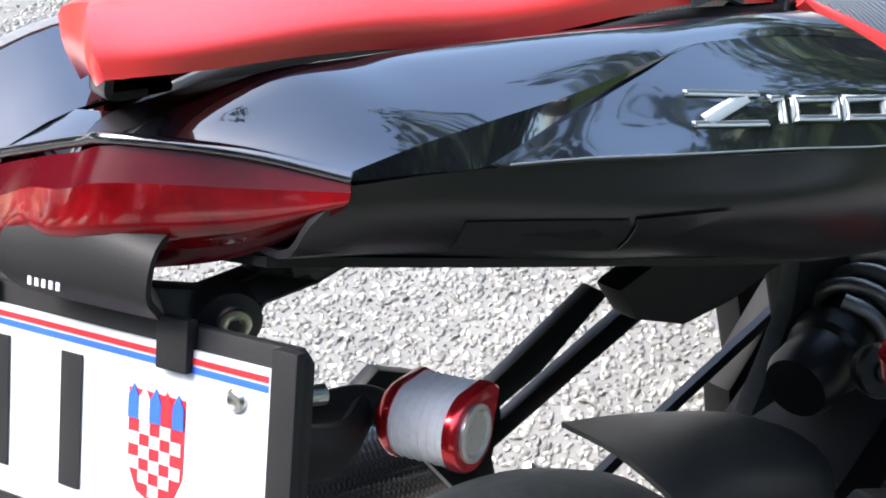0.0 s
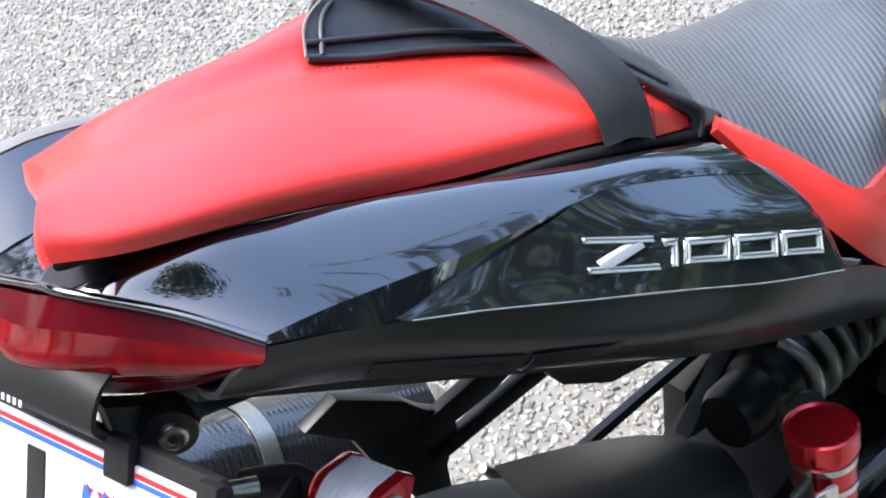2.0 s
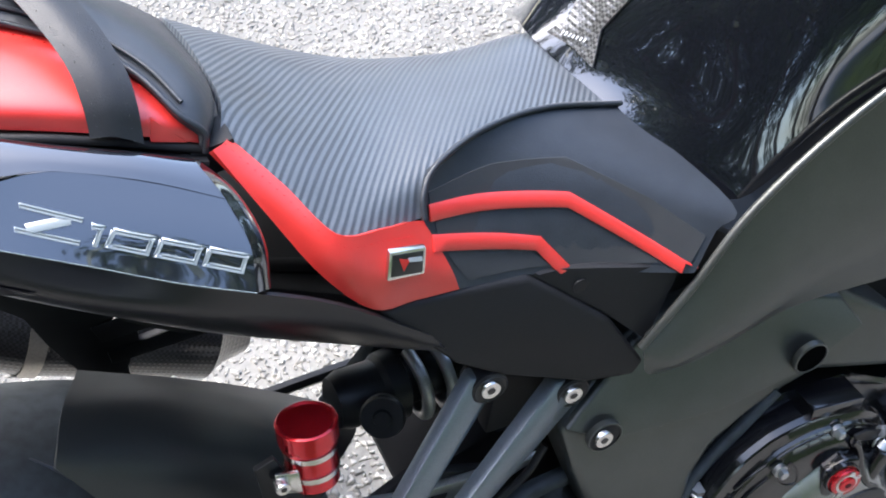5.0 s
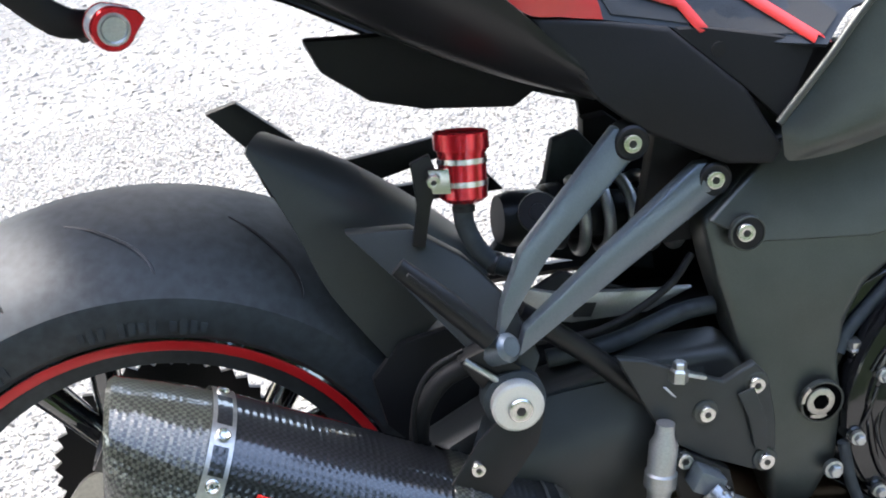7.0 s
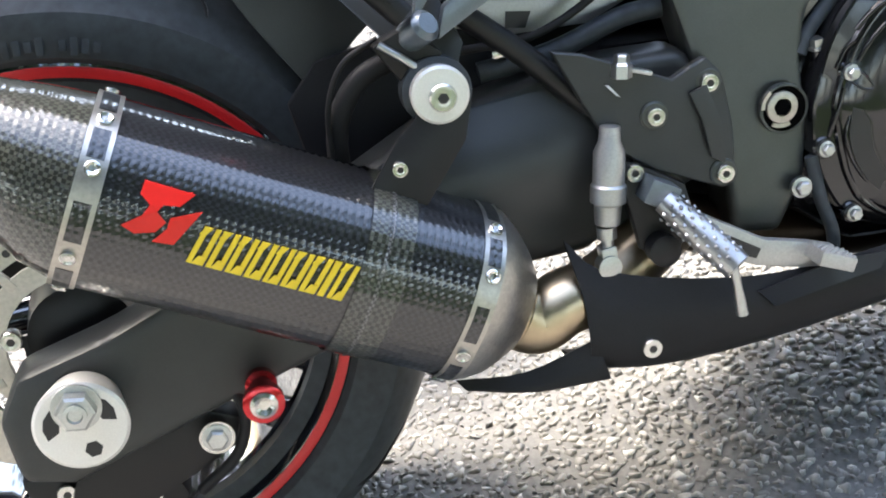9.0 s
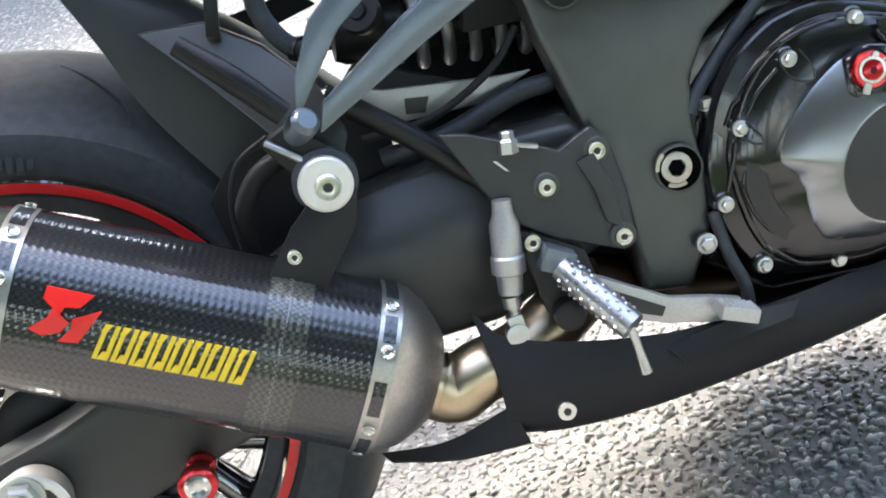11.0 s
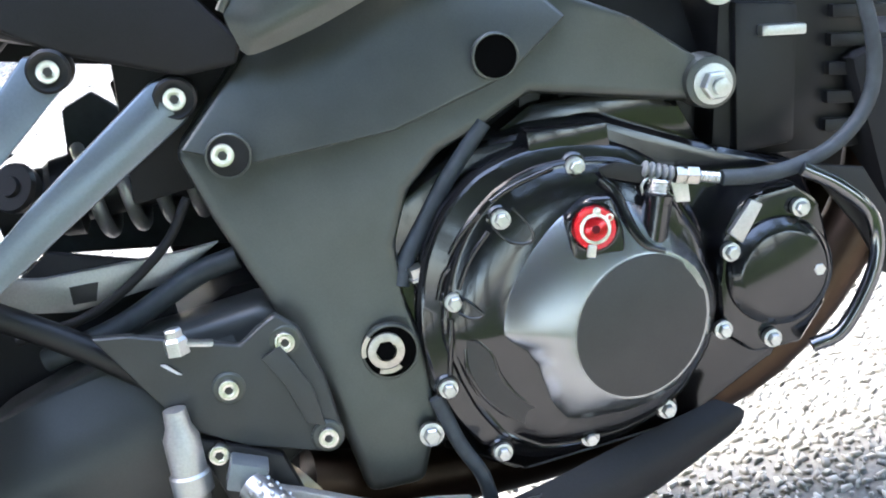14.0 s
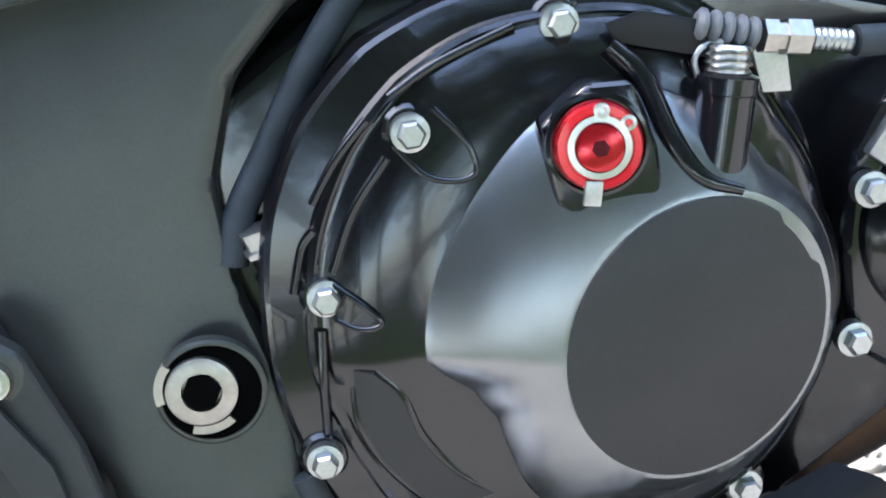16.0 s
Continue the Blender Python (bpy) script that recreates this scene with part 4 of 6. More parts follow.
    # side cover under the seat
    c = slab("side_cover", [(0.3978, -0.1493, 0.7501), (0.4686, -0.1447, 0.7299), (0.5128, -0.1408, 0.7151), (0.5671, -0.1564, 0.6539), (0.5901, -0.1658, 0.6002), (0.5807, -0.1642, 0.5875), (0.5436, -0.1565, 0.5939), (0.4767, -0.1509, 0.6374), (0.4447, -0.1530, 0.6702)], 0.03, PLASTIC, bike, "matt black side cover below the seat", bevel=0.005, seg=3)
    slab("inner_cover", [(0.5128, -0.1377, 0.7152), (0.5400, -0.1371, 0.7089), (0.6299, -0.1589, 0.6828), (0.5929, -0.1639, 0.6218), (0.5671, -0.1523, 0.6540)], 0.02, PLASTIC, bike, bevel=0.003)
    turned("cover_rivet", (0.5505, -0.1435, 0.6886), OUT, [(-0.002, 0.0065), (0.002, 0.0065), (0.0024, 0.004)], PLASTIC, c, n=18)
    # grey tank side shell that overlaps the frame
    loft("tank_shell", [[(0.5877, -0.1700, 0.5948), (0.5952, -0.1720, 0.5896), (0.6358, -0.1768, 0.5898), (0.7198, -0.1719, 0.5955), (0.8001, -0.1703, 0.5801), (0.9000, -0.1720, 0.5600)],
                        [(0.5868, -0.1712, 0.6194), (0.6143, -0.1806, 0.6074), (0.6796, -0.1798, 0.6202), (0.7509, -0.1754, 0.6369), (0.8401, -0.1761, 0.6501), (0.9500, -0.1780, 0.6600)],
                        [(0.5908, -0.1651, 0.6304), (0.6300, -0.1669, 0.6628), (0.6859, -0.1627, 0.7142), (0.7705, -0.1610, 0.7626), (0.8600, -0.1660, 0.8000), (0.9700, -0.1700, 0.8300)]], FRAME, bike, "satin dark grey tank side shell", n=5, m=4, thick=0.004)
    tube("shell_lip", [(0.5857, -0.1689, 0.6237), (0.6307, -0.1692, 0.6668), (0.6859, -0.1652, 0.7172), (0.7705, -0.1639, 0.7666), (0.8600, -0.1680, 0.8040)], 0.0035, FRAME, bike, n=10)


frame_spar()


# ---- engine ----
def engine():
    case = slab("engine_case", xz([(0.625, 0.455), (0.70, 0.475), (0.80, 0.455), (0.87, 0.40), (0.93, 0.36), (0.93, 0.27), (0.86, 0.225), (0.78, 0.205), (0.65, 0.225), (0.60, 0.27), (0.60, 0.38)], -0.165), 0.30, ENGINE, bike, "black painted engine crankcase", bevel=0.01, seg=3)
    # the clutch cover, shaped round the middle of its flat face
    dx, dz = 0.7610, 0.3215
    out = [(0.6170, 0.3600), (0.6250, 0.3850), (0.6420, 0.4180), (0.6660, 0.4430), (0.6980, 0.4590), (0.7350, 0.4610), (0.7680, 0.4520), (0.8000, 0.4360), (0.8220, 0.4100), (0.8320, 0.3750), (0.8300, 0.3350), (0.8180, 0.2850),
           (0.7950, 0.2580), (0.7690, 0.2400), (0.7350, 0.2330), (0.7000, 0.2360), (0.6550, 0.2480), (0.6280, 0.2720), (0.6160, 0.3050), (0.6140, 0.3350)]
    slab("clutch_flange", xz(out, -0.189), 0.04, ENGINE, case, bevel=0.004)
    angs = [math.degrees(math.atan2(z - dz, x - dx)) % 360 for x, z in out]
    lens = [math.hypot(x - dx, z - dz) for x, z in out]
    order = sorted(range(len(out)), key=lambda i: angs[i])
    angs, lens = [angs[i] for i in order], [lens[i] for i in order]

    def wrap(a, xs, ys):
        return float(np.interp(a % 360, [xs[-1] - 360] + list(xs) + [xs[0] + 360], [ys[-1]] + list(ys) + [ys[0]]))

    def r_out(a):
        return wrap(a, angs, lens)

    def r_disc(a):
        t = radians(a - 42)
        return 0.0540 * 0.0465 / math.hypot(0.0465 * math.cos(t), 0.0540 * math.sin(t))

    def r_cone(a):
        return wrap(a, [0, 40, 75, 103, 116, 130, 159, 163, 172, 183, 196, 203, 215, 232, 253, 302], [0.0600, 0.0640, 0.0860, 0.0927, 0.0905, 0.0900, 0.0930, 0.0925, 0.0790, 0.0745, 0.0785, 0.0820, 0.0850, 0.0730, 0.0660, 0.0565])
    N = 144
    table = []
    for k in range(N):
        a = 360 * k / N
        o, c, d = r_out(a), r_cone(a), r_disc(a)
        g = o - c
        table.append([(o * 1.0, -0.186), (o - 0.002, -0.1915), (o - 0.004, -0.1930), (c + g * 0.74, -0.1955), (c + g * 0.715, -0.1985), (c + g * 0.68, -0.1995), (c + g * 0.655, -0.1988), (c + g * 0.62, -0.1990),
                      (c + g * 0.50, -0.2030), (c + g * 0.30, -0.2060), (c + g * 0.14, -0.2076), (c + 0.0006, -0.2086), (c, -0.2088), (c - (c - d) * 0.05, -0.2106), (d + (c - d) * 0.5, -0.2190), (d + 0.0005, -0.2262), (d - 0.003, -0.2268)])

    def ring_skin(i0, i1, cap=False):
        bm = bmesh.new()
        vs = [[bm.verts.new((dx + row[i][0] * math.cos(2 * math.pi * k / N), row[i][1], dz + row[i][0] * math.sin(2 * math.pi * k / N))) for k, row in enumerate(table)] for i in range(i0, i1)]
        for p, q in zip(vs, vs[1:]):
            for k in range(N):
                bm.faces.new((p[k], p[(k + 1) % N], q[(k + 1) % N], q[k]))
        if cap:
            bm.faces.new(vs[-1])
        return bm
    cover = part("clutch_cover", ring_skin(0, 13), ENGINE, bike, "glossy black domed clutch cover with a flat round face", angle=24)
    part("cover_cone", ring_skin(12, 17, True), CONE, cover, "satin black conical ring of the cover, lightened for its highlight", angle=24)
    face = []
    for k in range(90):
        a = 4 * k
        r = r_disc(a) - 0.0018 - (0.0022 if 12 <= a <= 32 else 0)
        face.append((dx + r * math.cos(radians(a)), -0.2284, dz + r * math.sin(radians(a))))
    slab("cover_disc", face, 0.006, DISC, cover, "flat satin black round cover face", bevel=0.0009)
    skin = skin_of(cover)
    # stepped wedge between cone and face
    slab("step_wedge", [(0.6880, -0.2110, 0.3175), (0.7060, -0.2195, 0.3085), (0.7180, -0.2255, 0.3080), (0.7130, -0.2225, 0.3265), (0.7000, -0.2165, 0.3300)], 0.010, CONE, cover, bevel=0.0012)
    # crescent scoop, low at the rear
    sc_o = [(0.6480, 0.3560), (0.6415, 0.3330), (0.6470, 0.3050), (0.6640, 0.2790), (0.6900, 0.2620)]
    sc_i = [(0.6545, 0.3530), (0.6590, 0.3400), (0.6590, 0.3200), (0.6690, 0.2960), (0.6930, 0.2720)]
    loft("scoop_face", [[(x, -0.2010, z) for x, z in sc_o], [(x, -0.2040, z) for x, z in sc_i]], DISC, cover, "shallow crescent in the cover", thick=0.003)
    tube("scoop_rim", [(x, -0.2045, z) for x, z in sc_i], [0.0012, 0.0022, 0.0024, 0.0022, 0.0012], ENGINE, cover, n=10)
    tube("scoop_rim", [(x - 0.001, -0.2005, z) for x, z in sc_o], [0.0015, 0.0022, 0.0022, 0.0022, 0.0015], ENGINE, cover, n=10)
    for line in ([(0.6601, 0.4156), (0.6736, 0.4264), (0.6893, 0.4350)], [(0.6995, 0.4390), (0.7188, 0.4425), (0.7477, 0.4430)], [(0.6401, 0.3891), (0.6500, 0.4030), (0.6570, 0.4080)], [(0.6562, 0.3917), (0.6714, 0.4084), (0.6901, 0.4211)], [(0.6433, 0.3734), (0.6350, 0.3540), (0.6277, 0.3352)]):
        tube("flange_edge", [lay(skin, x, z, 0.0004) for x, z in line], 0.0019, ENGINE, cover, n=8)
    for x, z in ((0.650, 0.3843), (0.6224, 0.3269), (0.640, 0.265), (0.702, 0.247), (0.762, 0.2415), (0.701, 0.4259), (0.7624, 0.4375)):
        y = min(lay(skin, x, z, 0.0)[1], -0.1985) if z > 0.38 else -0.1975
        turned("bolt_boss", (x, y + 0.004, z), OUT, [(-0.012, 0.0110), (0.001, 0.0095), (0.0025, 0.0080)], ENGINE, cover, n=20)
        hex_bolt((x, y - 0.0015, z), cover, 0.0050)
    for pts in ([(0.694, 0.4240), (0.6995, 0.4110), (0.7080, 0.4050), (0.7154, 0.4046), (0.7173, 0.4110), (0.7160, 0.4190), (0.7114, 0.4300)], [(0.6490, 0.3770), (0.6560, 0.3700), (0.6640, 0.3690), (0.6600, 0.3790), (0.6530, 0.3900)]):
        pk = laid("bolt_pocket", skin, pts, ENGINE, cover, 0.0010, steps=4)
        tube("pocket_lip", [lay(skin, x, z, 0.0010) for x, z in pts], 0.0012, ENGINE, cover, n=8)
    # oil filler on its faceted boss
    ax = Vector((-0.10, -1, 0.10)).normalized()
    c0 = Vector((0.7552, -0.2225, 0.3995))

    def on_boss(x, z, d=0.0015):
        return (x, c0.y + d - 0.10 * (x - c0.x) + 0.10 * (z - c0.z), z)
    slab("filler_boss", [on_boss(x, z) for x, z in ((0.7400, 0.4120), (0.7600, 0.4190), (0.7745, 0.4140), (0.7740, 0.3900), (0.7690, 0.3720), (0.7560, 0.3600), (0.7470, 0.3640), (0.7350, 0.3850))], 0.020, ENGINE, cover, bevel=0.0035, seg=3)
    tube("boss_ridge", [(0.7741, -0.2090, 0.4250), (0.7795, -0.2120, 0.4110), (0.7801, -0.2180, 0.3880), (0.7841, -0.2240, 0.3730), (0.7944, -0.2255, 0.3640)], [0.003, 0.004, 0.004, 0.003, 0.002], ENGINE, cover, n=12)
    turned("filler_rim", c0, ax, [(-0.004, 0.0178), (0.0016, 0.0172), (0.0020, 0.0160), (-0.0005, 0.0154)], ENGINE, cover, n=44)
    cap = turned("oil_filler_cap", c0, ax, [(-0.004, 0.0152), (0.001, 0.0152), (0.0014, 0.0146), (0.0056, 0.0146), (0.0068, 0.0138), (0.0068, 0.0114), (0.0062, 0.0112)], REDANOD, bike, "red anodised oil filler cap with a lock washer", n=44)
    turned("cap_washer", c0 + ax * 0.0068, ax, [(0, 0.0106), (0.0006, 0.0106), (0.0007, 0.0084), (0.0, 0.0082)], STEEL, cap, n=36, close=True)
    turned("cap_centre", c0 + ax * 0.0064, ax, [(0, 0.0080), (0.0026, 0.0077), (0.0030, 0.0066)], REDANOD, cap, n=32)
    # dark red hexagon paints the shaded socket in the cap
    turned("socket_shade", c0 + ax * 0.0093, ax, [(0, 0.0030), (0.0004, 0.0030)], DARKLENS, cap, n=6)
    for a in (0.30, 1.15):
        turned("cap_hole", c0 + Vector((0.0122 * math.cos(a), 0, 0.0122 * math.sin(a))) + ax * 0.0066, ax, [(0, 0.0027), (0.0014, 0.0027), (0.0015, 0.0014), (0.0008, 0.001)], STEEL, cap, n=14)
    box("lock_tab", c0 + Vector((-0.0085, -0.0070, -0.0125)), (0.006, 0.002, 0.0085), ZINC, cap, turn=Matrix.Rotation(radians(28), 4, "Y"), bevel=0.0005)
    # small cover ahead of the clutch
    pul = [(0.878, 0.366), (0.905, 0.362), (0.918, 0.340), (0.914, 0.294), (0.898, 0.266), (0.872, 0.246), (0.836, 0.254), (0.818, 0.278), (0.828, 0.315), (0.842, 0.346), (0.862, 0.364)]
    pc = slab("pulse_cover", xz(pul, -0.202), 0.05, ENGINE, bike, "glossy black timing cover with a raised round", bevel=0.006, seg=3)
    turned("raised_round", (0.873, -0.202, 0.306), OUT, [(-0.01, 0.042), (0.004, 0.0395), (0.010, 0.033), (0.011, 0.030)], ENGINE, pc, n=44)
    slab("top_ridge", [(0.846, -0.2075, 0.349), (0.869, -0.2085, 0.366), (0.876, -0.2085, 0.359), (0.853, -0.2075, 0.338)], 0.006, ALLOY, pc, bevel=0.0015)
    for x, z in ((0.843, 0.336), (0.819, 0.284), (0.851, 0.262), (0.898, 0.298), (0.901, 0.345)):
        hex_bolt((x, -0.207, z), pc, 0.005)
    # cylinder block and head, leaning forward
    cyl = slab("cylinder_block", [(0.868, -0.150, 0.385), (0.915, -0.150, 0.500), (0.960, -0.150, 0.640), (1.080, -0.150, 0.600), (1.040, -0.150, 0.470), (0.985, -0.150, 0.345)], 0.30, BLACKMETAL, bike, "black painted cylinder block with cast ribs", bevel=0.008)
    for k in range(7):
        f = k / 7
        slab("cast_rib", [(0.955 + 0.055 * f, -0.158, 0.372 + 0.135 * f), (1.0 + 0.055 * f, -0.158, 0.354 + 0.135 * f), (1.003 + 0.055 * f, -0.158, 0.363 + 0.135 * f), (0.958 + 0.055 * f, -0.158, 0.381 + 0.135 * f)], 0.012, BLACKMETAL, cyl, bevel=0.0015)
    slab("block_step", [(0.885, -0.160, 0.385), (0.930, -0.160, 0.375), (0.965, -0.160, 0.470), (0.920, -0.160, 0.490)], 0.015, BLACKMETAL, cyl, bevel=0.005)
    hex_bolt((0.912, -0.162, 0.505), cyl, 0.010)
    hex_bolt((0.880, -0.160, 0.352), cyl, 0.009)
    box("block_clamp", (0.945, -0.163, 0.458), (0.034, 0.012, 0.008), ZINC, cyl, turn=Matrix.Rotation(radians(20), 4, "Y"))
    slab("bracket_block", [(0.741, -0.192, 0.472), (0.796, -0.192, 0.455), (0.792, -0.192, 0.438), (0.737, -0.192, 0.452)], 0.03, ENGINE, bike, "black cast cable bracket", bevel=0.002)
    slab("gearbox_cover", xz([(0.68, 0.455), (0.76, 0.478), (0.86, 0.452), (0.87, 0.40), (0.80, 0.43), (0.70, 0.44)], -0.14), 0.2, ENGINE, bike, "dark engine top behind the clutch", bevel=0.006)
    slab("engine_back", xz([(0.585, 0.36), (0.60, 0.50), (0.66, 0.56), (0.80, 0.55), (0.90, 0.50), (0.90, 0.36)], -0.115), 0.20, PLASTIC, bike, "dark gearbox housing behind the frame", bevel=0.006)
    for k in range(5):
        box("throttle_body", (0.76 + 0.028 * k, -0.10, 0.470 - 0.009 * k), (0.016, 0.06, 0.055), BLACKMETAL, bike, "dark intake part above the gearbox", turn=Matrix.Rotation(radians(18), 4, "Y"))
    # clutch arm and cable
    sh = Vector((0.46, 0, 0.89))
    turned("clutch_shaft", (0.7884, -0.213, 0.3634), sh, [(0, 0.0100), (0.034, 0.0100), (0.0345, 0.0106), (0.040, 0.0106), (0.041, 0.008)], ENGINE, bike, "black clutch release shaft housing", n=28)
    for k in range(4):
        turned("spring_coil", Vector((0.8075, -0.211, 0.4003)) + sh * 0.0026 * k, sh, [(-0.0012, 0.0070), (0, 0.0084), (0.0012, 0.0070)], STEEL, bike, n=20)
    slab("release_arm", [(0.7755, -0.2085, 0.4320), (0.7880, -0.2085, 0.4310), (0.8160, -0.2085, 0.4130), (0.8230, -0.2085, 0.4050), (0.8180, -0.2085, 0.4000), (0.8060, -0.2085, 0.4050), (0.7760, -0.2085, 0.4250)], 0.0025, BLACKMETAL, bike, "dark steel clutch release arm", bevel=0.0008)
    tube("arm_hook", [(0.7980, -0.209, 0.4020), (0.7990, -0.209, 0.4080), (0.8040, -0.209, 0.4110), (0.8120, -0.209, 0.4090)], 0.0012, ZINC, bike, n=8)
    slab("cable_stay", [(0.822, -0.200, 0.405), (0.834, -0.200, 0.398), (0.830, -0.200, 0.380), (0.820, -0.200, 0.384)], 0.004, ZINC, bike, "small folded cable stay", bevel=0.0008)
    for k in range(5):
        c = Vector((0.8055, -0.2075, 0.4180)).lerp(Vector((0.8210, -0.2075, 0.4075)), k / 4)
        turned("boot_fold", c, (0.83, 0, -0.55), [(-0.0020, 0.0036), (-0.0005, 0.0056), (0.0010, 0.0054), (0.0022, 0.0036)], RUBBERGREY, bike, n=18)
    turned("cable_nut", (0.8236, -0.2075, 0.4052), (0.89, 0, -0.45), [(0, 0.0062), (0.005, 0.0062), (0.0052, 0.0050), (0.008, 0.0050), (0.0082, 0.0066), (0.0165, 0.0066), (0.0175, 0.005)], BRUSHED, bike, n=6)
    turned("cable_thread", (0.8400, -0.2075, 0.3967), (0.88, 0, -0.47), [(0.0012 * i, 0.0036 + 0.0006 * (i % 2)) for i in range(13)], ZINC, bike, n=14)
    tube("clutch_cable", [(0.8540, -0.2075, 0.3893), (0.878, -0.206, 0.380), (0.908, -0.202, 0.373), (0.945, -0.198, 0.375), (0.978, -0.192, 0.392), (0.994, -0.19, 0.425), (1.0, -0.185, 0.47)], 0.0055, RUBBER, bike, "black clutch cable", n=14)
    tube("breather_hose", [(0.622, -0.172, 0.402), (0.632, -0.170, 0.417), (0.653, -0.168, 0.4347), (0.6825, -0.168, 0.4591), (0.7200, -0.165, 0.4840)], 0.006, RUBBER, bike, "black hose between frame and clutch cover", n=12)
    tube("drain_hose", [(0.612, -0.192, 0.322), (0.614, -0.196, 0.285), (0.620, -0.198, 0.255), (0.618, -0.196, 0.225)], 0.0055, RUBBER, bike, "black drain hose", n=12)
    turned("case_stud", (0.636, -0.176, 0.395), (0, -0.1, 1), [(-0.045, 0.0085), (0.0, 0.0085), (0.001, 0.0065), (0.009, 0.0065), (0.010, 0.005)], ENGINE, bike, n=18)
    turned("stud_nut", (0.636, -0.177, 0.4035), (0, -0.1, 1), [(0, 0.0085), (0.002, 0.0085), (0.0025, 0.0065), (0.009, 0.0065)], ZINC, bike, n=6)
    # exhaust collector in the shade below
    tube("collector_pipe", [(0.50, -0.15, 0.285), (0.60, -0.13, 0.235), (0.72, -0.13, 0.215), (0.86, -0.14, 0.225), (0.98, -0.13, 0.30), (1.03, -0.12, 0.40)], 0.024, HEADER, bike, "brown heat-tinted exhaust header pipe", n=20)
    tube("collector_pipe", [(0.50, -0.10, 0.275), (0.60, -0.07, 0.225), (0.72, -0.06, 0.20), (0.88, -0.06, 0.22), (1.0, -0.05, 0.30), (1.05, -0.05, 0.40)], 0.024, HEADER, bike, "brown heat-tinted exhaust header pipe", n=20)
    # crash guard and radiator side
    tube("guard_bar", [(0.875, -0.212, 0.246), (0.900, -0.216, 0.250), (0.935, -0.218, 0.285), (0.945, -0.216, 0.320), (0.930, -0.213, 0.350), (0.910, -0.210, 0.372)], 0.0055, GLOSS, bike, "glossy black guard bar round the timing cover", n=16)
    slab("radiator_guard", [(0.915, -0.205, 0.372), (0.955, -0.205, 0.352), (0.965, -0.205, 0.310), (0.945, -0.205, 0.272), (0.938, -0.205, 0.31)], 0.006, BLACKMETAL, bike, bevel=0.002)
    slab("radiator_shroud", xz([(0.985, 0.42), (1.06, 0.42), (1.05, 0.20), (0.975, 0.235)], -0.17), 0.28, PLASTIC, bike, "black radiator behind the front wheel", bevel=0.01)


engine()


# ---- rider controls, right side ----
def heel_guard():
    h = slab("heel_guard", [(0.417, -0.192, 0.463), (0.440, -0.195, 0.455), (0.505, -0.198, 0.418), (0.520, -0.198, 0.424), (0.535, -0.197, 0.428), (0.546, -0.197, 0.412), (0.548, -0.199, 0.370), (0.544, -0.202, 0.333), (0.530, -0.203, 0.322), (0.515, -0.202, 0.330),
             (0.480, -0.200, 0.350), (0.448, -0.197, 0.378), (0.432, -0.194, 0.420)], 0.010, ARMPAINT, bike, "dark grey heel guard and footpeg bracket", bevel=0.003, seg=3)
    slab("pale_scratch", [(0.452, -0.1985, 0.428), (0.455, -0.1987, 0.427), (0.462, -0.1990, 0.416), (0.459, -0.1990, 0.418)], 0.002, SILVER, h, bevel=0)
    slab("guard_pocket", [(0.515, -0.2035, 0.405), (0.530, -0.2035, 0.408), (0.538, -0.2045, 0.372), (0.535, -0.2055, 0.342), (0.524, -0.2055, 0.350), (0.522, -0.2045, 0.38)], 0.003, ARMPAINT, h, bevel=0.001)
    for p in ((0.5335, -0.1985, 0.408), (0.486, -0.2005, 0.394), (0.533, -0.2045, 0.334)):
        turned("boss", (p[0], p[1] + 0.002, p[2]), OUT, [(-0.01, 0.0115), (0.0005, 0.0115), (0.0015, 0.0100)], FRAME, h, n=24)
        socket_bolt(p, h, 0.0076)
    socket_bolt((0.461, -0.203, 0.355), bike, 0.0076)
    slab("peg_bracket", [(0.448, -0.200, 0.372), (0.478, -0.203, 0.352), (0.500, -0.205, 0.335), (0.503, -0.208, 0.300), (0.480, -0.208, 0.278), (0.455, -0.205, 0.290), (0.452, -0.202, 0.330)], 0.012, BLACKMETAL, bike, "black footpeg bracket", bevel=0.003)
    # master cylinder
    mc = turned("master_cylinder", (0.448, -0.205, 0.398), (-0.22, -0.02, -1), [(0, 0.008), (0.012, 0.009), (0.020, 0.0125), (0.045, 0.0125), (0.047, 0.0142), (0.060, 0.0142), (0.062, 0.011), (0.078, 0.010)], ALLOY, bike, "cast alloy rear brake master cylinder", n=28)
    turned("push_rod", (0.430, -0.2065, 0.320), (-0.1, 0, -1), [(0, 0.008), (0.010, 0.008), (0.011, 0.005), (0.03, 0.005)], ZINC, mc, n=12)
    box("clevis", (0.427, -0.206, 0.293), (0.013, 0.014, 0.022), ZINC, mc)
    turned("banjo_bolt", (0.468, -0.197, 0.440), (0.2, 0, 1), [(-0.010, 0.0085), (0.0, 0.0085), (0.002, 0.0062), (0.007, 0.0062), (0.008, 0.005)], ZINC, bike, "zinc banjo bolt", n=6)
    box("banjo_fitting", (0.482, -0.197, 0.431), (0.018, 0.008, 0.004), ZINC, bike, turn=Matrix.Rotation(radians(25), 4, "Y"))
    turned("pedal_pivot", (0.470, -0.216, 0.290), OUT, [(-0.01, 0.013), (0.004, 0.013), (0.006, 0.009)], BLACKMETAL, bike, n=24)
    turned("pedal_pivot", (0.425, -0.212, 0.288), OUT, [(-0.01, 0.0095), (0.003, 0.0095), (0.004, 0.005)], ZINC, bike, n=20)
    # folding peg, knurled
    a, b = Vector((0.474, -0.225, 0.334)), Vector((0.508, -0.268, 0.283))
    d = (b - a).normalized()
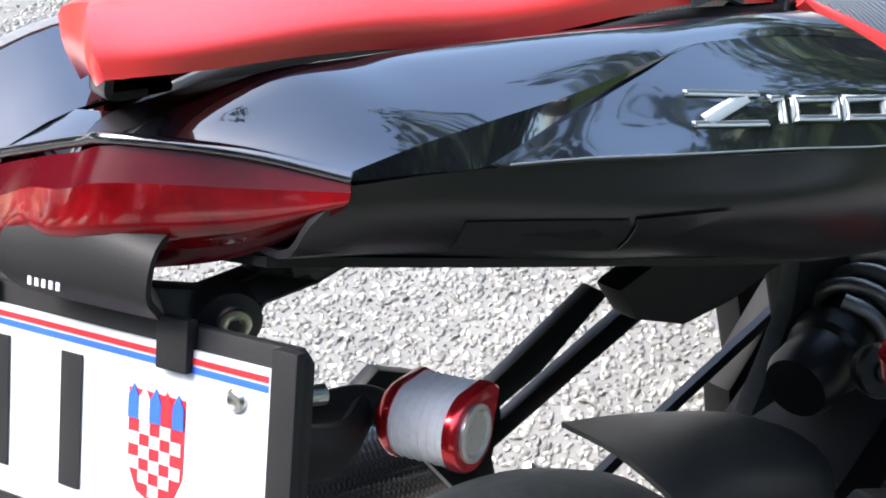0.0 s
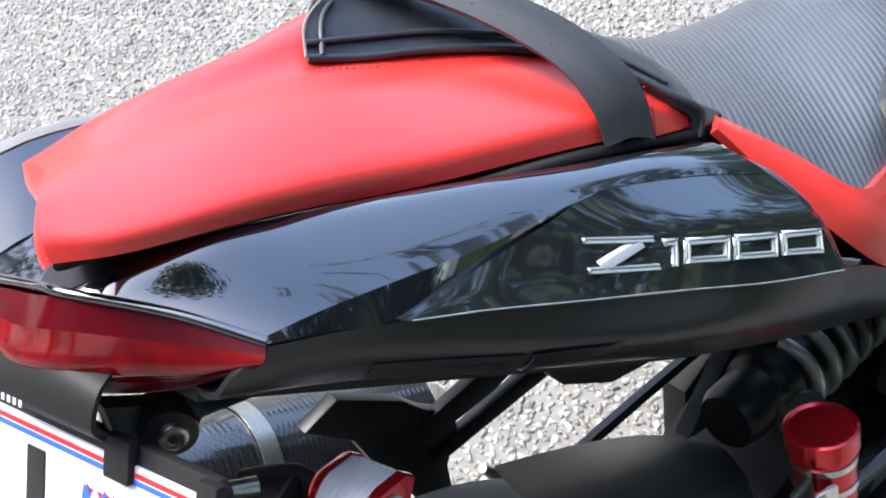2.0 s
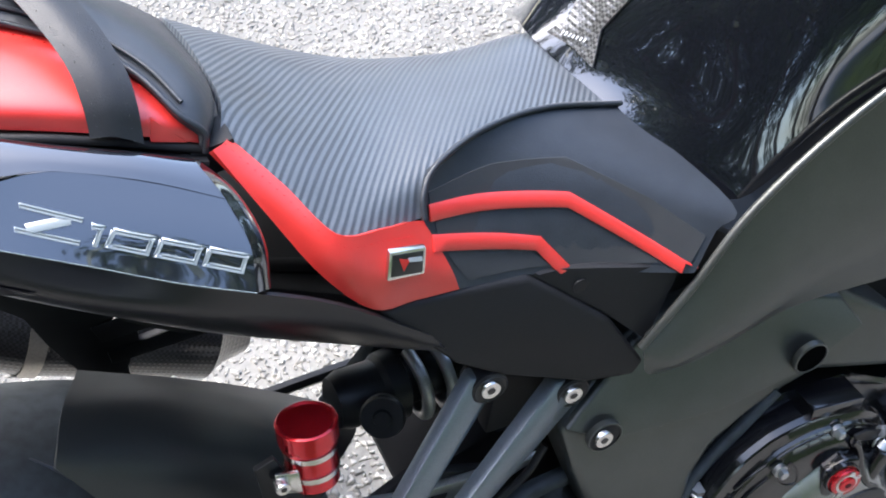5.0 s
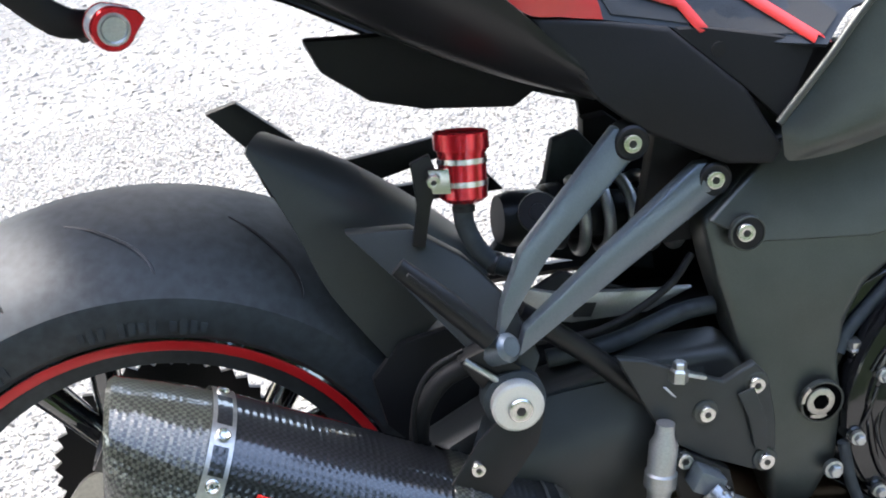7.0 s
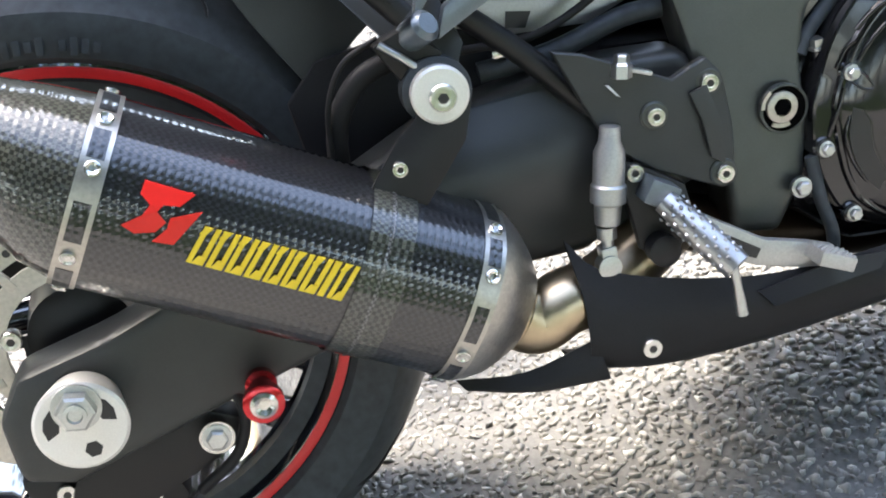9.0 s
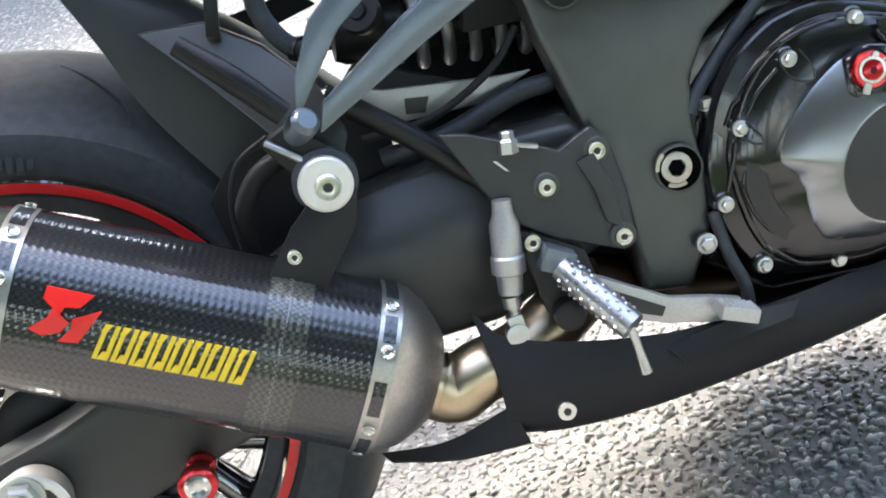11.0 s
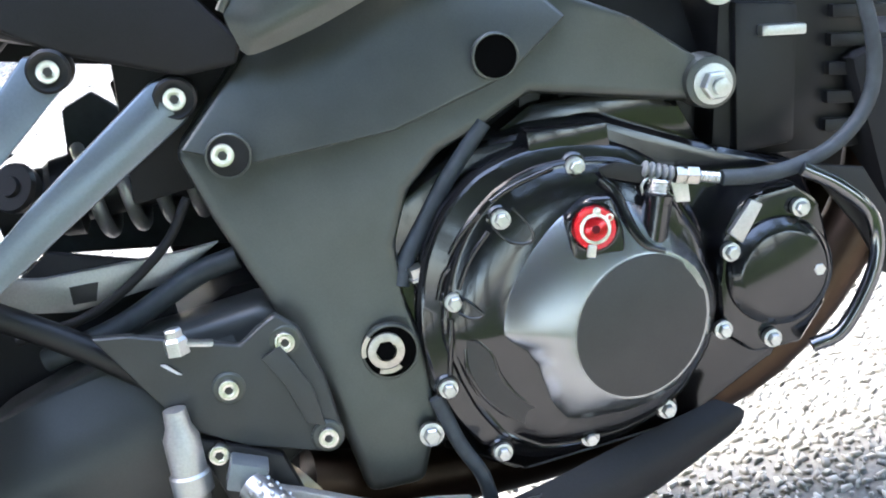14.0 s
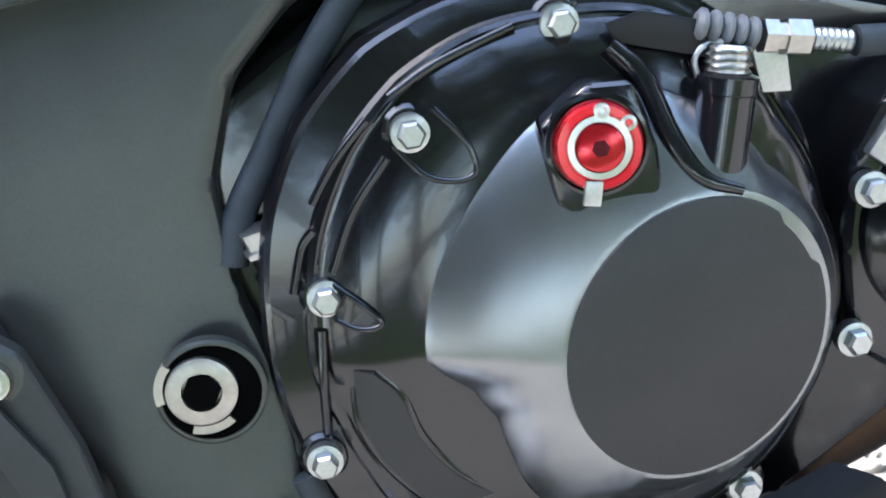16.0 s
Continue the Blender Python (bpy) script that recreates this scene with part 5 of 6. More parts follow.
    peg = tube("footpeg", [tuple(a), tuple((a + b) / 2), tuple(b)], [0.010, 0.0125, 0.012], PEGMETAL, bike, "knurled alloy rider footpeg", n=14)
    s = d.cross(Vector((0, 1, 0))).normalized()
    u = d.cross(s)
    for i in range(11):
        for j in range(8):
            ang = 2 * math.pi * (j + 0.5 * (i % 2)) / 8
            c = a + d * (0.008 + 0.0058 * i) + (s * math.cos(ang) + u * math.sin(ang)) * 0.0118
            turned("knurl_tooth", c, s * math.cos(ang) + u * math.sin(ang), [(0, 0.0022), (0.0016, 0.0009)], PEGMETAL, peg, n=5)
    box("peg_clevis", (0.474, -0.214, 0.338), (0.026, 0.022, 0.020), STRUT, bike, "grey footpeg clevis", turn=Matrix.Rotation(radians(35), 4, "Y"))
    tube("peg_feeler", [(0.507, -0.262, 0.283), (0.508, -0.262, 0.262), (0.5085, -0.262, 0.240)], [0.0035, 0.0035, 0.0048], ZINC, bike, "zinc peg feeler bolt", n=12)
    # brake pedal
    slab("brake_pedal", [(0.478, -0.222, 0.330), (0.505, -0.224, 0.312), (0.550, -0.226, 0.278), (0.585, -0.228, 0.266), (0.607, -0.228, 0.256), (0.600, -0.228, 0.240), (0.575, -0.228, 0.246), (0.540, -0.226, 0.258), (0.505, -0.224, 0.276), (0.482, -0.222, 0.300)], 0.010, ALLOY, bike, "cast alloy brake pedal with a knurled toe piece", bevel=0.0025)
    # black patch paints the pedal's open slot as shaded
    slab("pedal_slot_shade", [(0.502, -0.2246, 0.305), (0.545, -0.2266, 0.272), (0.540, -0.2266, 0.265), (0.508, -0.2246, 0.282)], 0.003, PRINTSHADE, bike, bevel=0)
    pad = box("toe_piece", (0.596, -0.240, 0.2535), (0.032, 0.026, 0.012), ALLOY, bike, "knurled alloy toe piece", turn=Matrix.Rotation(radians(28), 4, "Y"))
    for i in range(6):
        for j in range(4):
            q = Matrix.Rotation(radians(28), 3, "Y") @ Vector((-0.013 + 0.0052 * i, 0, 0.006))
            turned("knurl_tooth", (0.596 + q.x, -0.250 + 0.006 * j, 0.2535 + q.z), (0.45, 0, 0.9), [(0, 0.0022), (0.0016, 0.0008)], ALLOY, pad, n=4)


heel_guard()

# ---- belly pan ----
pan = loft("belly_pan", [[(0.395, -0.205, 0.318), (0.415, -0.212, 0.290), (0.470, -0.222, 0.268), (0.540, -0.226, 0.250), (0.600, -0.224, 0.243), (0.655, -0.216, 0.238), (0.72, -0.20, 0.232), (0.80, -0.19, 0.228)],
                   [(0.397, -0.222, 0.268), (0.425, -0.228, 0.248), (0.480, -0.234, 0.232), (0.545, -0.235, 0.222), (0.605, -0.232, 0.218), (0.660, -0.226, 0.214), (0.73, -0.212, 0.210), (0.815, -0.20, 0.214)],
                   [(0.392, -0.218, 0.212), (0.430, -0.222, 0.200), (0.480, -0.222, 0.192), (0.545, -0.220, 0.188), (0.605, -0.215, 0.186), (0.660, -0.21, 0.185), (0.73, -0.20, 0.185), (0.80, -0.19, 0.195)],
                   [(0.385, -0.15, 0.195), (0.430, -0.15, 0.182), (0.480, -0.15, 0.175), (0.545, -0.15, 0.172), (0.605, -0.15, 0.170), (0.660, -0.15, 0.170), (0.73, -0.15, 0.172), (0.80, -0.15, 0.18)]], PLASTIC, bike, "matt black belly pan under the engine", thick=0.003)
loft("pan_fin", [[(0.285, -0.205, 0.228), (0.340, -0.215, 0.222), (0.400, -0.222, 0.235)], [(0.292, -0.210, 0.218), (0.345, -0.222, 0.205), (0.405, -0.226, 0.200)], [(0.300, -0.19, 0.212), (0.345, -0.19, 0.198), (0.405, -0.19, 0.19)]], PLASTIC, pan, "pointed black fin of the belly pan", thick=0.003)
loft("pan_blade", [[(0.535, -0.233, 0.240), (0.600, -0.236, 0.246), (0.652, -0.228, 0.238)], [(0.545, -0.240, 0.226), (0.600, -0.241, 0.230), (0.640, -0.234, 0.228)]], DARKPL, pan, "grey sheen edge of the belly pan", thick=0.003)
socket_bolt((0.441, -0.232, 0.219), pan, 0.0085)


# ---- tail: side panels, lamp ----
MID = 0.055  # the tail's middle plane


def mirrored(pts):
    return [(x, 2 * MID - y, z) for x, y, z in pts]


def low_far(pts):
    return [(x, 2 * MID - y - 0.02, z - 0.050) for x, y, z in pts]


def tail():
    # three faces of the side panel: a broad upper face, a narrow undercut below its crease, and the lettered flank
    T = [(0.0265, -0.0010, 0.9728), (0.0720, -0.0280, 0.9770), (0.1150, -0.0360, 0.9620), (0.1570, -0.0466, 0.9460), (0.2010, -0.0593, 0.9290), (0.2430, -0.0720, 0.9120), (0.2860, -0.0840, 0.8950), (0.3210, -0.0920, 0.8780)]
    K = [(0.0700, -0.0690, 0.9478), (0.0990, -0.0720, 0.9410), (0.1340, -0.0785, 0.9325), (0.1732, -0.0850, 0.9222), (0.2154, -0.0895, 0.9130), (0.2404, -0.0915, 0.9067), (0.2890, -0.1050, 0.8860), (0.3290, -0.1200, 0.8640)]
    S = [(0.0690, -0.0700, 0.9450), (0.0953, -0.0763, 0.9326), (0.1220, -0.0850, 0.9215), (0.1670, -0.0862, 0.9148), (0.2080, -0.0885, 0.9098), (0.2390, -0.0905, 0.9058)]
    H = [(0.1220, -0.0866, 0.9225), (0.1670, -0.0882, 0.9168), (0.2080, -0.0900, 0.9115), (0.2404, -0.0917, 0.9064), (0.2890, -0.1055, 0.8855), (0.3290, -0.1203, 0.8636)]
    N = [(0.1240, -0.0880, 0.9210), (0.1620, -0.0950, 0.9105), (0.2000, -0.1050, 0.8960), (0.2440, -0.1175, 0.8815), (0.2920, -0.1325, 0.8620), (0.3320, -0.1450, 0.8440)]
    B = [(0.1260, -0.0893, 0.9195), (0.1580, -0.1010, 0.9048), (0.1952, -0.1156, 0.8860), (0.2420, -0.1340, 0.8630), (0.2850, -0.1510, 0.8410), (0.3250, -0.1650, 0.8235)]
    T0 = [(x + 0.004, y + 0.012, z - 0.010) for x, y, z in T]
    right = loft("tail_panel", [T0, T, [((a[0] + b[0]) / 2, (a[1] + b[1]) / 2 - 0.0014, (a[2] + b[2]) / 2 + 0.0016) for a, b in zip(T, K)], K], GLOSS, bike, "glossy black tail side panel", n=6, m=4, thick=0.0025, angle=50)
    loft("panel_undercut", [K[:6], S], GLOSS, right, "undercut below the panel's crease", n=6, m=2, thick=0.0015)
    flank = loft("panel_flank", [H, N, B], GLOSS, right, "glossy black lettered flank", n=6, m=5, thick=0.0025, angle=50)
    loft("panel_nose", [[T[-1], K[-1], N[-1], B[-1]], [(0.3270, -0.0860, 0.8690), (0.3380, -0.1130, 0.8570), (0.3420, -0.1380, 0.8370), (0.3350, -0.1580, 0.8170)], [(0.3250, -0.0700, 0.8620), (0.3380, -0.0960, 0.8450), (0.3420, -0.1200, 0.8260), (0.3360, -0.1400, 0.8080)]], GLOSS, right, "rounded front edge of the panel", n=4, m=4, thick=0.0025, angle=60)
    loft("tail_panel", [low_far(T0), low_far(T), low_far(K)], GLOSS, bike, "glossy black tail side panel", n=5, m=3, thick=0.003)
    tube("panel_pinstripe", [(x, y - 0.0012, z + 0.0010) for x, y, z in B], 0.0004, GREYDECAL, right, "thin pale line along the flank", n=6)
    skin = skin_of(flank)
    C = [(0.0690, -0.0705, 0.9440), (0.1215, -0.0860, 0.9210), (0.1850, -0.1110, 0.8905), (0.2485, -0.1362, 0.8590), (0.3150, -0.1610, 0.8270), (0.3708, -0.1580, 0.7810)]
    C2 = [(x, y + 0.001, z - 0.001) for x, y, z in C] + [(0.4306, -0.1511, 0.7095)]
    M2 = [(0.0517, -0.0631, 0.9348), (0.1058, -0.0797, 0.9056), (0.1684, -0.1061, 0.8661), (0.2361, -0.1388, 0.8358), (0.3055, -0.1516, 0.7924), (0.3795, -0.1477, 0.7394), (0.4388, -0.1506, 0.6897)]
    D = [(0.0413, -0.0497, 0.9217), (0.0923, -0.0554, 0.8867), (0.1551, -0.0650, 0.8383), (0.2236, -0.0928, 0.7996), (0.2992, -0.1064, 0.7462), (0.3817, -0.1184, 0.6971), (0.4459, -0.1314, 0.6672)]
    E = [(x, y + 0.05, z + 0.003) for x, y, z in D]
    low = loft("tail_under_panel", [C2, M2, D, E], DARKPL, bike, "dark satin lower tail panel", n=4, m=4, thick=0.003)
    loft("tail_under_panel", [low_far(C2), low_far(M2), low_far(D), low_far(E)], DARKPL, bike, "dark satin lower tail panel", n=4, m=4, thick=0.003)
    under = skin_of(low)
    laid("moulded_pocket", under, [(0.1063, 0.9026), (0.1666, 0.8692), (0.1672, 0.8460), (0.1029, 0.8870)], PLASTIC, low, 0.0010, steps=5)
    laid("pocket_flank", under, [(0.1690, 0.8684), (0.2069, 0.8532), (0.1691, 0.8452)], DARKPL, low, 0.0020, steps=5)
    # undertray
    loft("undertray", [[(0.0413, -0.0416, 0.9195), (0.1603, -0.0723, 0.8394), (0.2997, -0.1071, 0.7496), (0.4407, -0.1133, 0.6671)], [(0.03, MID, 0.905), (0.16, MID, 0.825), (0.30, MID, 0.73), (0.44, MID, 0.65)],
                       mirrored([(0.0413, -0.0416, 0.9195), (0.1603, -0.0723, 0.8394), (0.2997, -0.1071, 0.7496), (0.4407, -0.1133, 0.6671)])], PLASTIC, bike, "black undertray", thick=0.004)
    # rear valley between the panels
    loft("tail_deck", [[(0.0568, -0.0261, 0.9725), (0.1661, -0.0402, 0.9363), (0.3299, -0.0840, 0.8664)], [(0.055, MID, 0.945), (0.16, MID, 0.91), (0.33, MID, 0.84)], [(0.0557, 0.1105, 0.9255), (0.1620, 0.1220, 0.9008), (0.3300, 0.1600, 0.8201)]], PLASTIC, bike, "black tail deck below the seat", thick=0.003)
    # rear of the tail: a recessed valley behind the seat and the inner face of the far panel
    f3, f4, bend = (0.0047, 0.0800, 0.9531), (0.0439, 0.0800, 0.9504), (0.0249, 0.0000, 0.9735)
    half = tuple(a * 0.27 + b * 0.73 for a, b in zip(f3, bend))
    loft("deck_facet", [[f3, f4, (0.0900, 0.0820, 0.9330)], [(0.0140, 0.1010, 0.9630), (0.0555, 0.1010, 0.9600), (0.1000, 0.1030, 0.9420)], [(0.0229, 0.1200, 0.9738), (0.0662, 0.1200, 0.9691), (0.1100, 0.1240, 0.9510)]], GLOSS, bike, "glossy black tail facet behind the seat", n=3, m=3, thick=0.003)
    loft("deck_rim", [[(-0.0120, 0.1210, 0.9765), (0.0229, 0.1210, 0.9746), (0.0662, 0.1210, 0.9699), (0.1100, 0.1250, 0.9518)], [(-0.0110, 0.1270, 0.9780), (0.0239, 0.1270, 0.9760), (0.0675, 0.1270, 0.9712), (0.1110, 0.1310, 0.9530)], [(-0.0080, 0.1340, 0.9720), (0.0265, 0.1340, 0.9700), (0.0700, 0.1340, 0.9650), (0.1140, 0.1380, 0.9470)]], RUBBERGREY, bike, "grey plastic rim of the far panel", n=4, m=4, thick=0.002)
    loft("valley_facet", [[f3, f4], [half, (0.0490, 0.0560, 0.9525)]], GLOSS, bike, "small glossy facet above the tail lamp", n=3, m=3, thick=0.002)
    loft("valley_facet", [[half, (0.0490, 0.0560, 0.9525), (0.0950, 0.0600, 0.9380)], [bend, (0.0700, -0.0240, 0.9755), (0.1130, -0.0330, 0.9610)]], DARKPL, bike, "small glossy facet above the tail lamp", n=3, m=3, thick=0.002)
    tube("seat_gasket", [(0.3303, -0.0727, 0.8690), (0.2529, -0.0648, 0.9065), (0.1759, -0.0412, 0.9262), (0.1041, -0.0345, 0.9593), (0.0850, -0.0310, 0.9640)], 0.0030, PLASTIC, bike, n=10)
    # lamp
    top = [(0.0683, -0.0716, 0.9451), (0.0500, -0.0385, 0.9575), (0.0235, -0.0005, 0.9700), (0.0165, 0.0220, 0.9645), (0.0120, 0.0410, 0.9600)]
    rid = [(0.0662, -0.0732, 0.9432), (0.0438, -0.0429, 0.9506), (0.0133, -0.0028, 0.9609), (0.0043, 0.0199, 0.9563), (0.0000, 0.0410, 0.9530)]
    mid = [(0.0641, -0.0729, 0.9402), (0.0360, -0.0406, 0.9372), (0.0040, -0.0018, 0.9440), (-0.0068, 0.0224, 0.9420), (-0.0090, 0.0410, 0.9400)]
    bot = [(0.0621, -0.0701, 0.9374), (0.0385, -0.0320, 0.9190), (0.0115, -0.0004, 0.9210), (0.0023, 0.0270, 0.9250), (0.0000, 0.0410, 0.9260)]
    bk = [(0.0663, -0.0599, 0.9383), (0.0620, -0.0202, 0.9219), (0.0515, 0.0007, 0.9230), (0.0480, 0.0270, 0.9260), (0.0450, 0.0410, 0.9270)]

    def both(r):
        """The row and its far half, which falls away with the tail's skew."""
        far = []
        for x, y, z in r[::-1][1:]:
            d = 2 * (0.041 - y)
            fall = 0.25 * min(d, 0.085)
            far.append((x - fall, y + d, z - fall))
        return r + far
    tube("lamp_trim", [(0.0700, -0.0708, 0.9462), (0.0505, -0.0385, 0.9605), (0.0246, -0.0002, 0.9722), half, f3], 0.0024, GLOSS, bike, "glossy black trim over the tail lamp", n=8)
    lamp = loft("tail_lamp", [both(top), both(rid)], DARKLENS, bike, "red tail lamp with a dark red upper rim", n=4, m=3, thick=0.003)
    lower = [((a[0] * 0.45 + b[0] * 0.55), (a[1] * 0.45 + b[1] * 0.55), (a[2] * 0.45 + b[2] * 0.55)) for a, b in zip(mid, bot)]
    loft("lamp_lens", [both(rid), both(mid), both(lower)], REDLENS, lamp, "bright red lamp lens", n=4, m=4, thick=0.003)
    loft("lower_lens", [both(lower), both(bot), both(bk)], DARKLENS, lamp, "dark red lower lens", n=4, m=4, thick=0.003)
    # model lettering reduced to plain outlined shapes along the panel
    def spot(s, h):
        tl, bl, tr, br = np.array((0.2170, 0.8990)), np.array((0.2070, 0.8915)), np.array((0.3318, 0.8408)), np.array((0.3239, 0.8318))
        return tuple((bl + (br - bl) * s) * (1 - h) + (tl + (tr - tl) * s) * h)
    strokes = [[(0.0, 1.0), (0.12, 0.98), (0.26, 0.96)], [(0.215, 0.88), (0.065, 0.12)], [(0.02, 0.02), (0.28, 0.03)], [(0.305, 0.82), (0.348, 0.82), (0.345, 0.08)]]
    for s0, s1 in ((0.385, 0.580), (0.590, 0.786), (0.798, 0.990)):
        strokes.append([(s0 + 0.014, 0.80), (s1 - 0.014, 0.80), (s1 - 0.022, 0.17), (s0 + 0.010, 0.17), (s0 + 0.014, 0.80)])
    for k, line in enumerate(strokes):
        w = (0.0022, 0.0046, 0.0022)[k] if k < 3 else 0.0030
        band("badge_stroke", skin, [spot(s, h) for s, h in line], w, SILVER, right, 0.0)
        band("badge_fill", skin, [spot(s, h) for s, h in line], w * (0.7 if k == 1 else 0.42), GREYDECAL, right, 0.0010)


tail()


# ---- passenger seat with strap ----
def pillion():
    r0 = [(0.0225, -0.0221, 1.0044), (0.0503, -0.0318, 0.9934), (0.1068, -0.0341, 0.9682), (0.1772, -0.0384, 0.9321), (0.2531, -0.0615, 0.9100), (0.3007, -0.0716, 0.8915), (0.3284, -0.0706, 0.8735)]
    r1 = [(0.0255, -0.0156, 1.0156), (0.0553, -0.0293, 1.0019), (0.1128, -0.0327, 0.9786), (0.1835, -0.0363, 0.9452), (0.2596, -0.0569, 0.9230), (0.3030, -0.0665, 0.9029), (0.3305, -0.0673, 0.8806)]
    r2 = [(0.0356, -0.0010, 1.0201), (0.0662, -0.0022, 1.0081), (0.1197, 0.0006, 0.9908), (0.1947, 0.0000, 0.9594), (0.2657, -0.0236, 0.9321), (0.3109, -0.0452, 0.9055), (0.3326, -0.0603, 0.8832)]
    r3 = [(0.0479, 0.0247, 1.0107), (0.0886, 0.0278, 1.0025), (0.1691, 0.0385, 0.9738), (0.2315, 0.0238, 0.9481), (0.2822, -0.0067, 0.9269), (0.3188, -0.0312, 0.9039), (0.3348, -0.0474, 0.8841)]
    r4 = [(0.0475, 0.0580, 0.9990), (0.0965, 0.0544, 0.9989), (0.1632, 0.0600, 0.9840), (0.2223, 0.0585, 0.9745), (0.2840, 0.0452, 0.9357), (0.3223, 0.0240, 0.9073), (0.3376, 0.0007, 0.8851)]
    r5 = [(0.0561, 0.0806, 0.9600), (0.0961, 0.0902, 0.9567), (0.1711, 0.0968, 0.9399), (0.2281, 0.0977, 0.9220), (0.2856, 0.0948, 0.8874), (0.3251, 0.0897, 0.8598), (0.3401, 0.0800, 0.8416)]
    r6 = [(x, y + 0.02, z - 0.03) for x, y, z in r5]
    rows = [r0, r1, r2, r3, r4, r5, r6]
    seat = loft("passenger_seat", rows, REDLEATHER, bike, "red leather passenger seat with a black leather centre and strap", n=6, m=4, thick=0.006, angle=60)
    # black leather centre, laid over the red
    q1 = [(0.1867, 0.0389, 0.9681), (0.2116, 0.0300, 0.9556), (0.2454, 0.0158, 0.9437), (0.2851, -0.0098, 0.9263), (0.3090, -0.0399, 0.9113), (0.3225, -0.0675, 0.8940), (0.3333, -0.0747, 0.8792), (0.3302, -0.0753, 0.8650)]
    q2 = [(0.1994, 0.0520, 0.9763), (0.2322, 0.0461, 0.9670), (0.2695, 0.0317, 0.9488), (0.3059, 0.0086, 0.9246), (0.3266, -0.0180, 0.9093), (0.3367, -0.0473, 0.8957), (0.3453, -0.0526, 0.8785), (0.3390, -0.0520, 0.8623)]
    q3 = [(0.2208, 0.0595, 0.9784), (0.2506, 0.0570, 0.9632), (0.2821, 0.0527, 0.9407), (0.3125, 0.0420, 0.9169), (0.3333, 0.0199, 0.9013), (0.3437, -0.0081, 0.8908), (0.3511, -0.0129, 0.8741), (0.3463, -0.0120, 0.8554)]
    q4 = [(0.2191, 0.0895, 0.9472), (0.2487, 0.0901, 0.9275), (0.2811, 0.0924, 0.9144), (0.3152, 0.0937, 0.8939), (0.3331, 0.0918, 0.8776), (0.3421, 0.0899, 0.8673), (0.3501, 0.0901, 0.8510), (0.3451, 0.0901, 0.8310)]
    up = lambda r, d: [(x, y, z + d) for x, y, z in r]
    centre = loft("black_centre", [up(q1, 0.002), up(q2, 0.003), up(q3, 0.003), up(q4, 0.003)], BLACKLEATHER, seat, "black leather seat centre with stitched edge", n=6, m=4, thick=0.005, angle=60)
    tube("seam_piping", up(q1, 0.0035), 0.0022, BLACKLEATHER, seat, "raised black seam", n=8)
    inset = [tuple(np.array(a) * 0.66 + np.array(b) * 0.34) for a, b in zip(up(q1, 0.005), up(q2, 0.006))][:6]
    tube("inner_seam", inset, 0.0016, BLACKLEATHER, seat, "raised inner seam", n=8)
    rear = [tuple(np.array(r[0]) * 0.72 + np.array(r[1]) * 0.28 + np.array((0, 0, 0.005))) for r in (q1, q2, q3)]
    tube("inner_seam", rear, 0.0016, BLACKLEATHER, seat, "raised inner seam", n=8)
    tube("edge_thread", [(r[0][0] - 0.0005, r[0][1], r[0][2] + 0.0042) for r in (q1, q2, q3)], 0.0007, RUBBERGREY, seat, "pale edge thread", n=6)
    for k in range(34):
        f = k / 33 * 4.4
        p = spline(q1, 8)[int(f * 8)]
        box("stitch", (p[0] - 0.002, p[1] - 0.006, p[2] + 0.0008), (0.0016, 0.0006, 0.0006), REDTAPE, centre, turn=Matrix.Rotation(radians(28), 4, "Y"), bevel=0.0002)
    ring = [r[0] for r in rows[:6]]
    a0, b0 = np.array(ring[0]), np.array(ring[5])
    chord = [tuple(a0 + (b0 - a0) * f) for f in (0.0, 0.10, 0.25, 0.45, 0.75, 1.0)]
    loft("seat_end", [ring, [tuple(np.array(p) * 0.55 + np.array(q) * 0.45 + np.array((-0.004, 0, 0))) for p, q in zip(ring, chord)], chord], REDLEATHER, seat, "rounded red leather end", n=4, m=4, thick=0.003, angle=60)
    loft("seat_base", [[(x + 0.001, y, z + 0.001) for x, y, z in chord[1:]], [(x - 0.0015, y + 0.001, z - 0.008) for x, y, z in chord[1:]], [(x + 0.014, y + 0.004, z - 0.017) for x, y, z in chord[1:]]], PLASTIC, seat, "black moulded seat base", n=4, m=4, thick=0.003)
    box("seat_pan", (0.3348, -0.0596, 0.8595), (0.030, 0.030, 0.022), PLASTIC, seat)
    slab("red_corner", [(0.3006, -0.0736, 0.8887), (0.3059, -0.0687, 0.9022), (0.3223, -0.0721, 0.8772)], 0.003, REDLEATHER, seat, bevel=0.0008)
    # strap over the seat
    a = [(0.2681, -0.0720, 0.9051), (0.2710, -0.0636, 0.9231), (0.2708, -0.0439, 0.9424), (0.2607, -0.0076, 0.9623), (0.2456, 0.0305, 0.9769), (0.2279, 0.0581, 0.9853), (0.2187, 0.0897, 0.9571), (0.2166, 0.1074, 0.9115)]
    b = [(0.2966, -0.0772, 0.8915), (0.3013, -0.0686, 0.9136), (0.3027, -0.0515, 0.9307), (0.2961, -0.0172, 0.9500), (0.2828, 0.0216, 0.9622), (0.2656, 0.0530, 0.9692), (0.2548, 0.0873, 0.9404), (0.2535, 0.1059, 0.9018)]
    m = [((p[0] + q[0]) / 2, (p[1] + q[1]) / 2 - 0.0015, (p[2] + q[2]) / 2 + 0.0045) for p, q in zip(a, b)]
    strap = loft("grab_strap", [a, m, b], STRAPM, bike, "black webbing grab strap across the passenger seat", n=6, m=5, thick=0.003, angle=60)
    for row in (0.18, 0.82):
        pa = spline(a, 6)
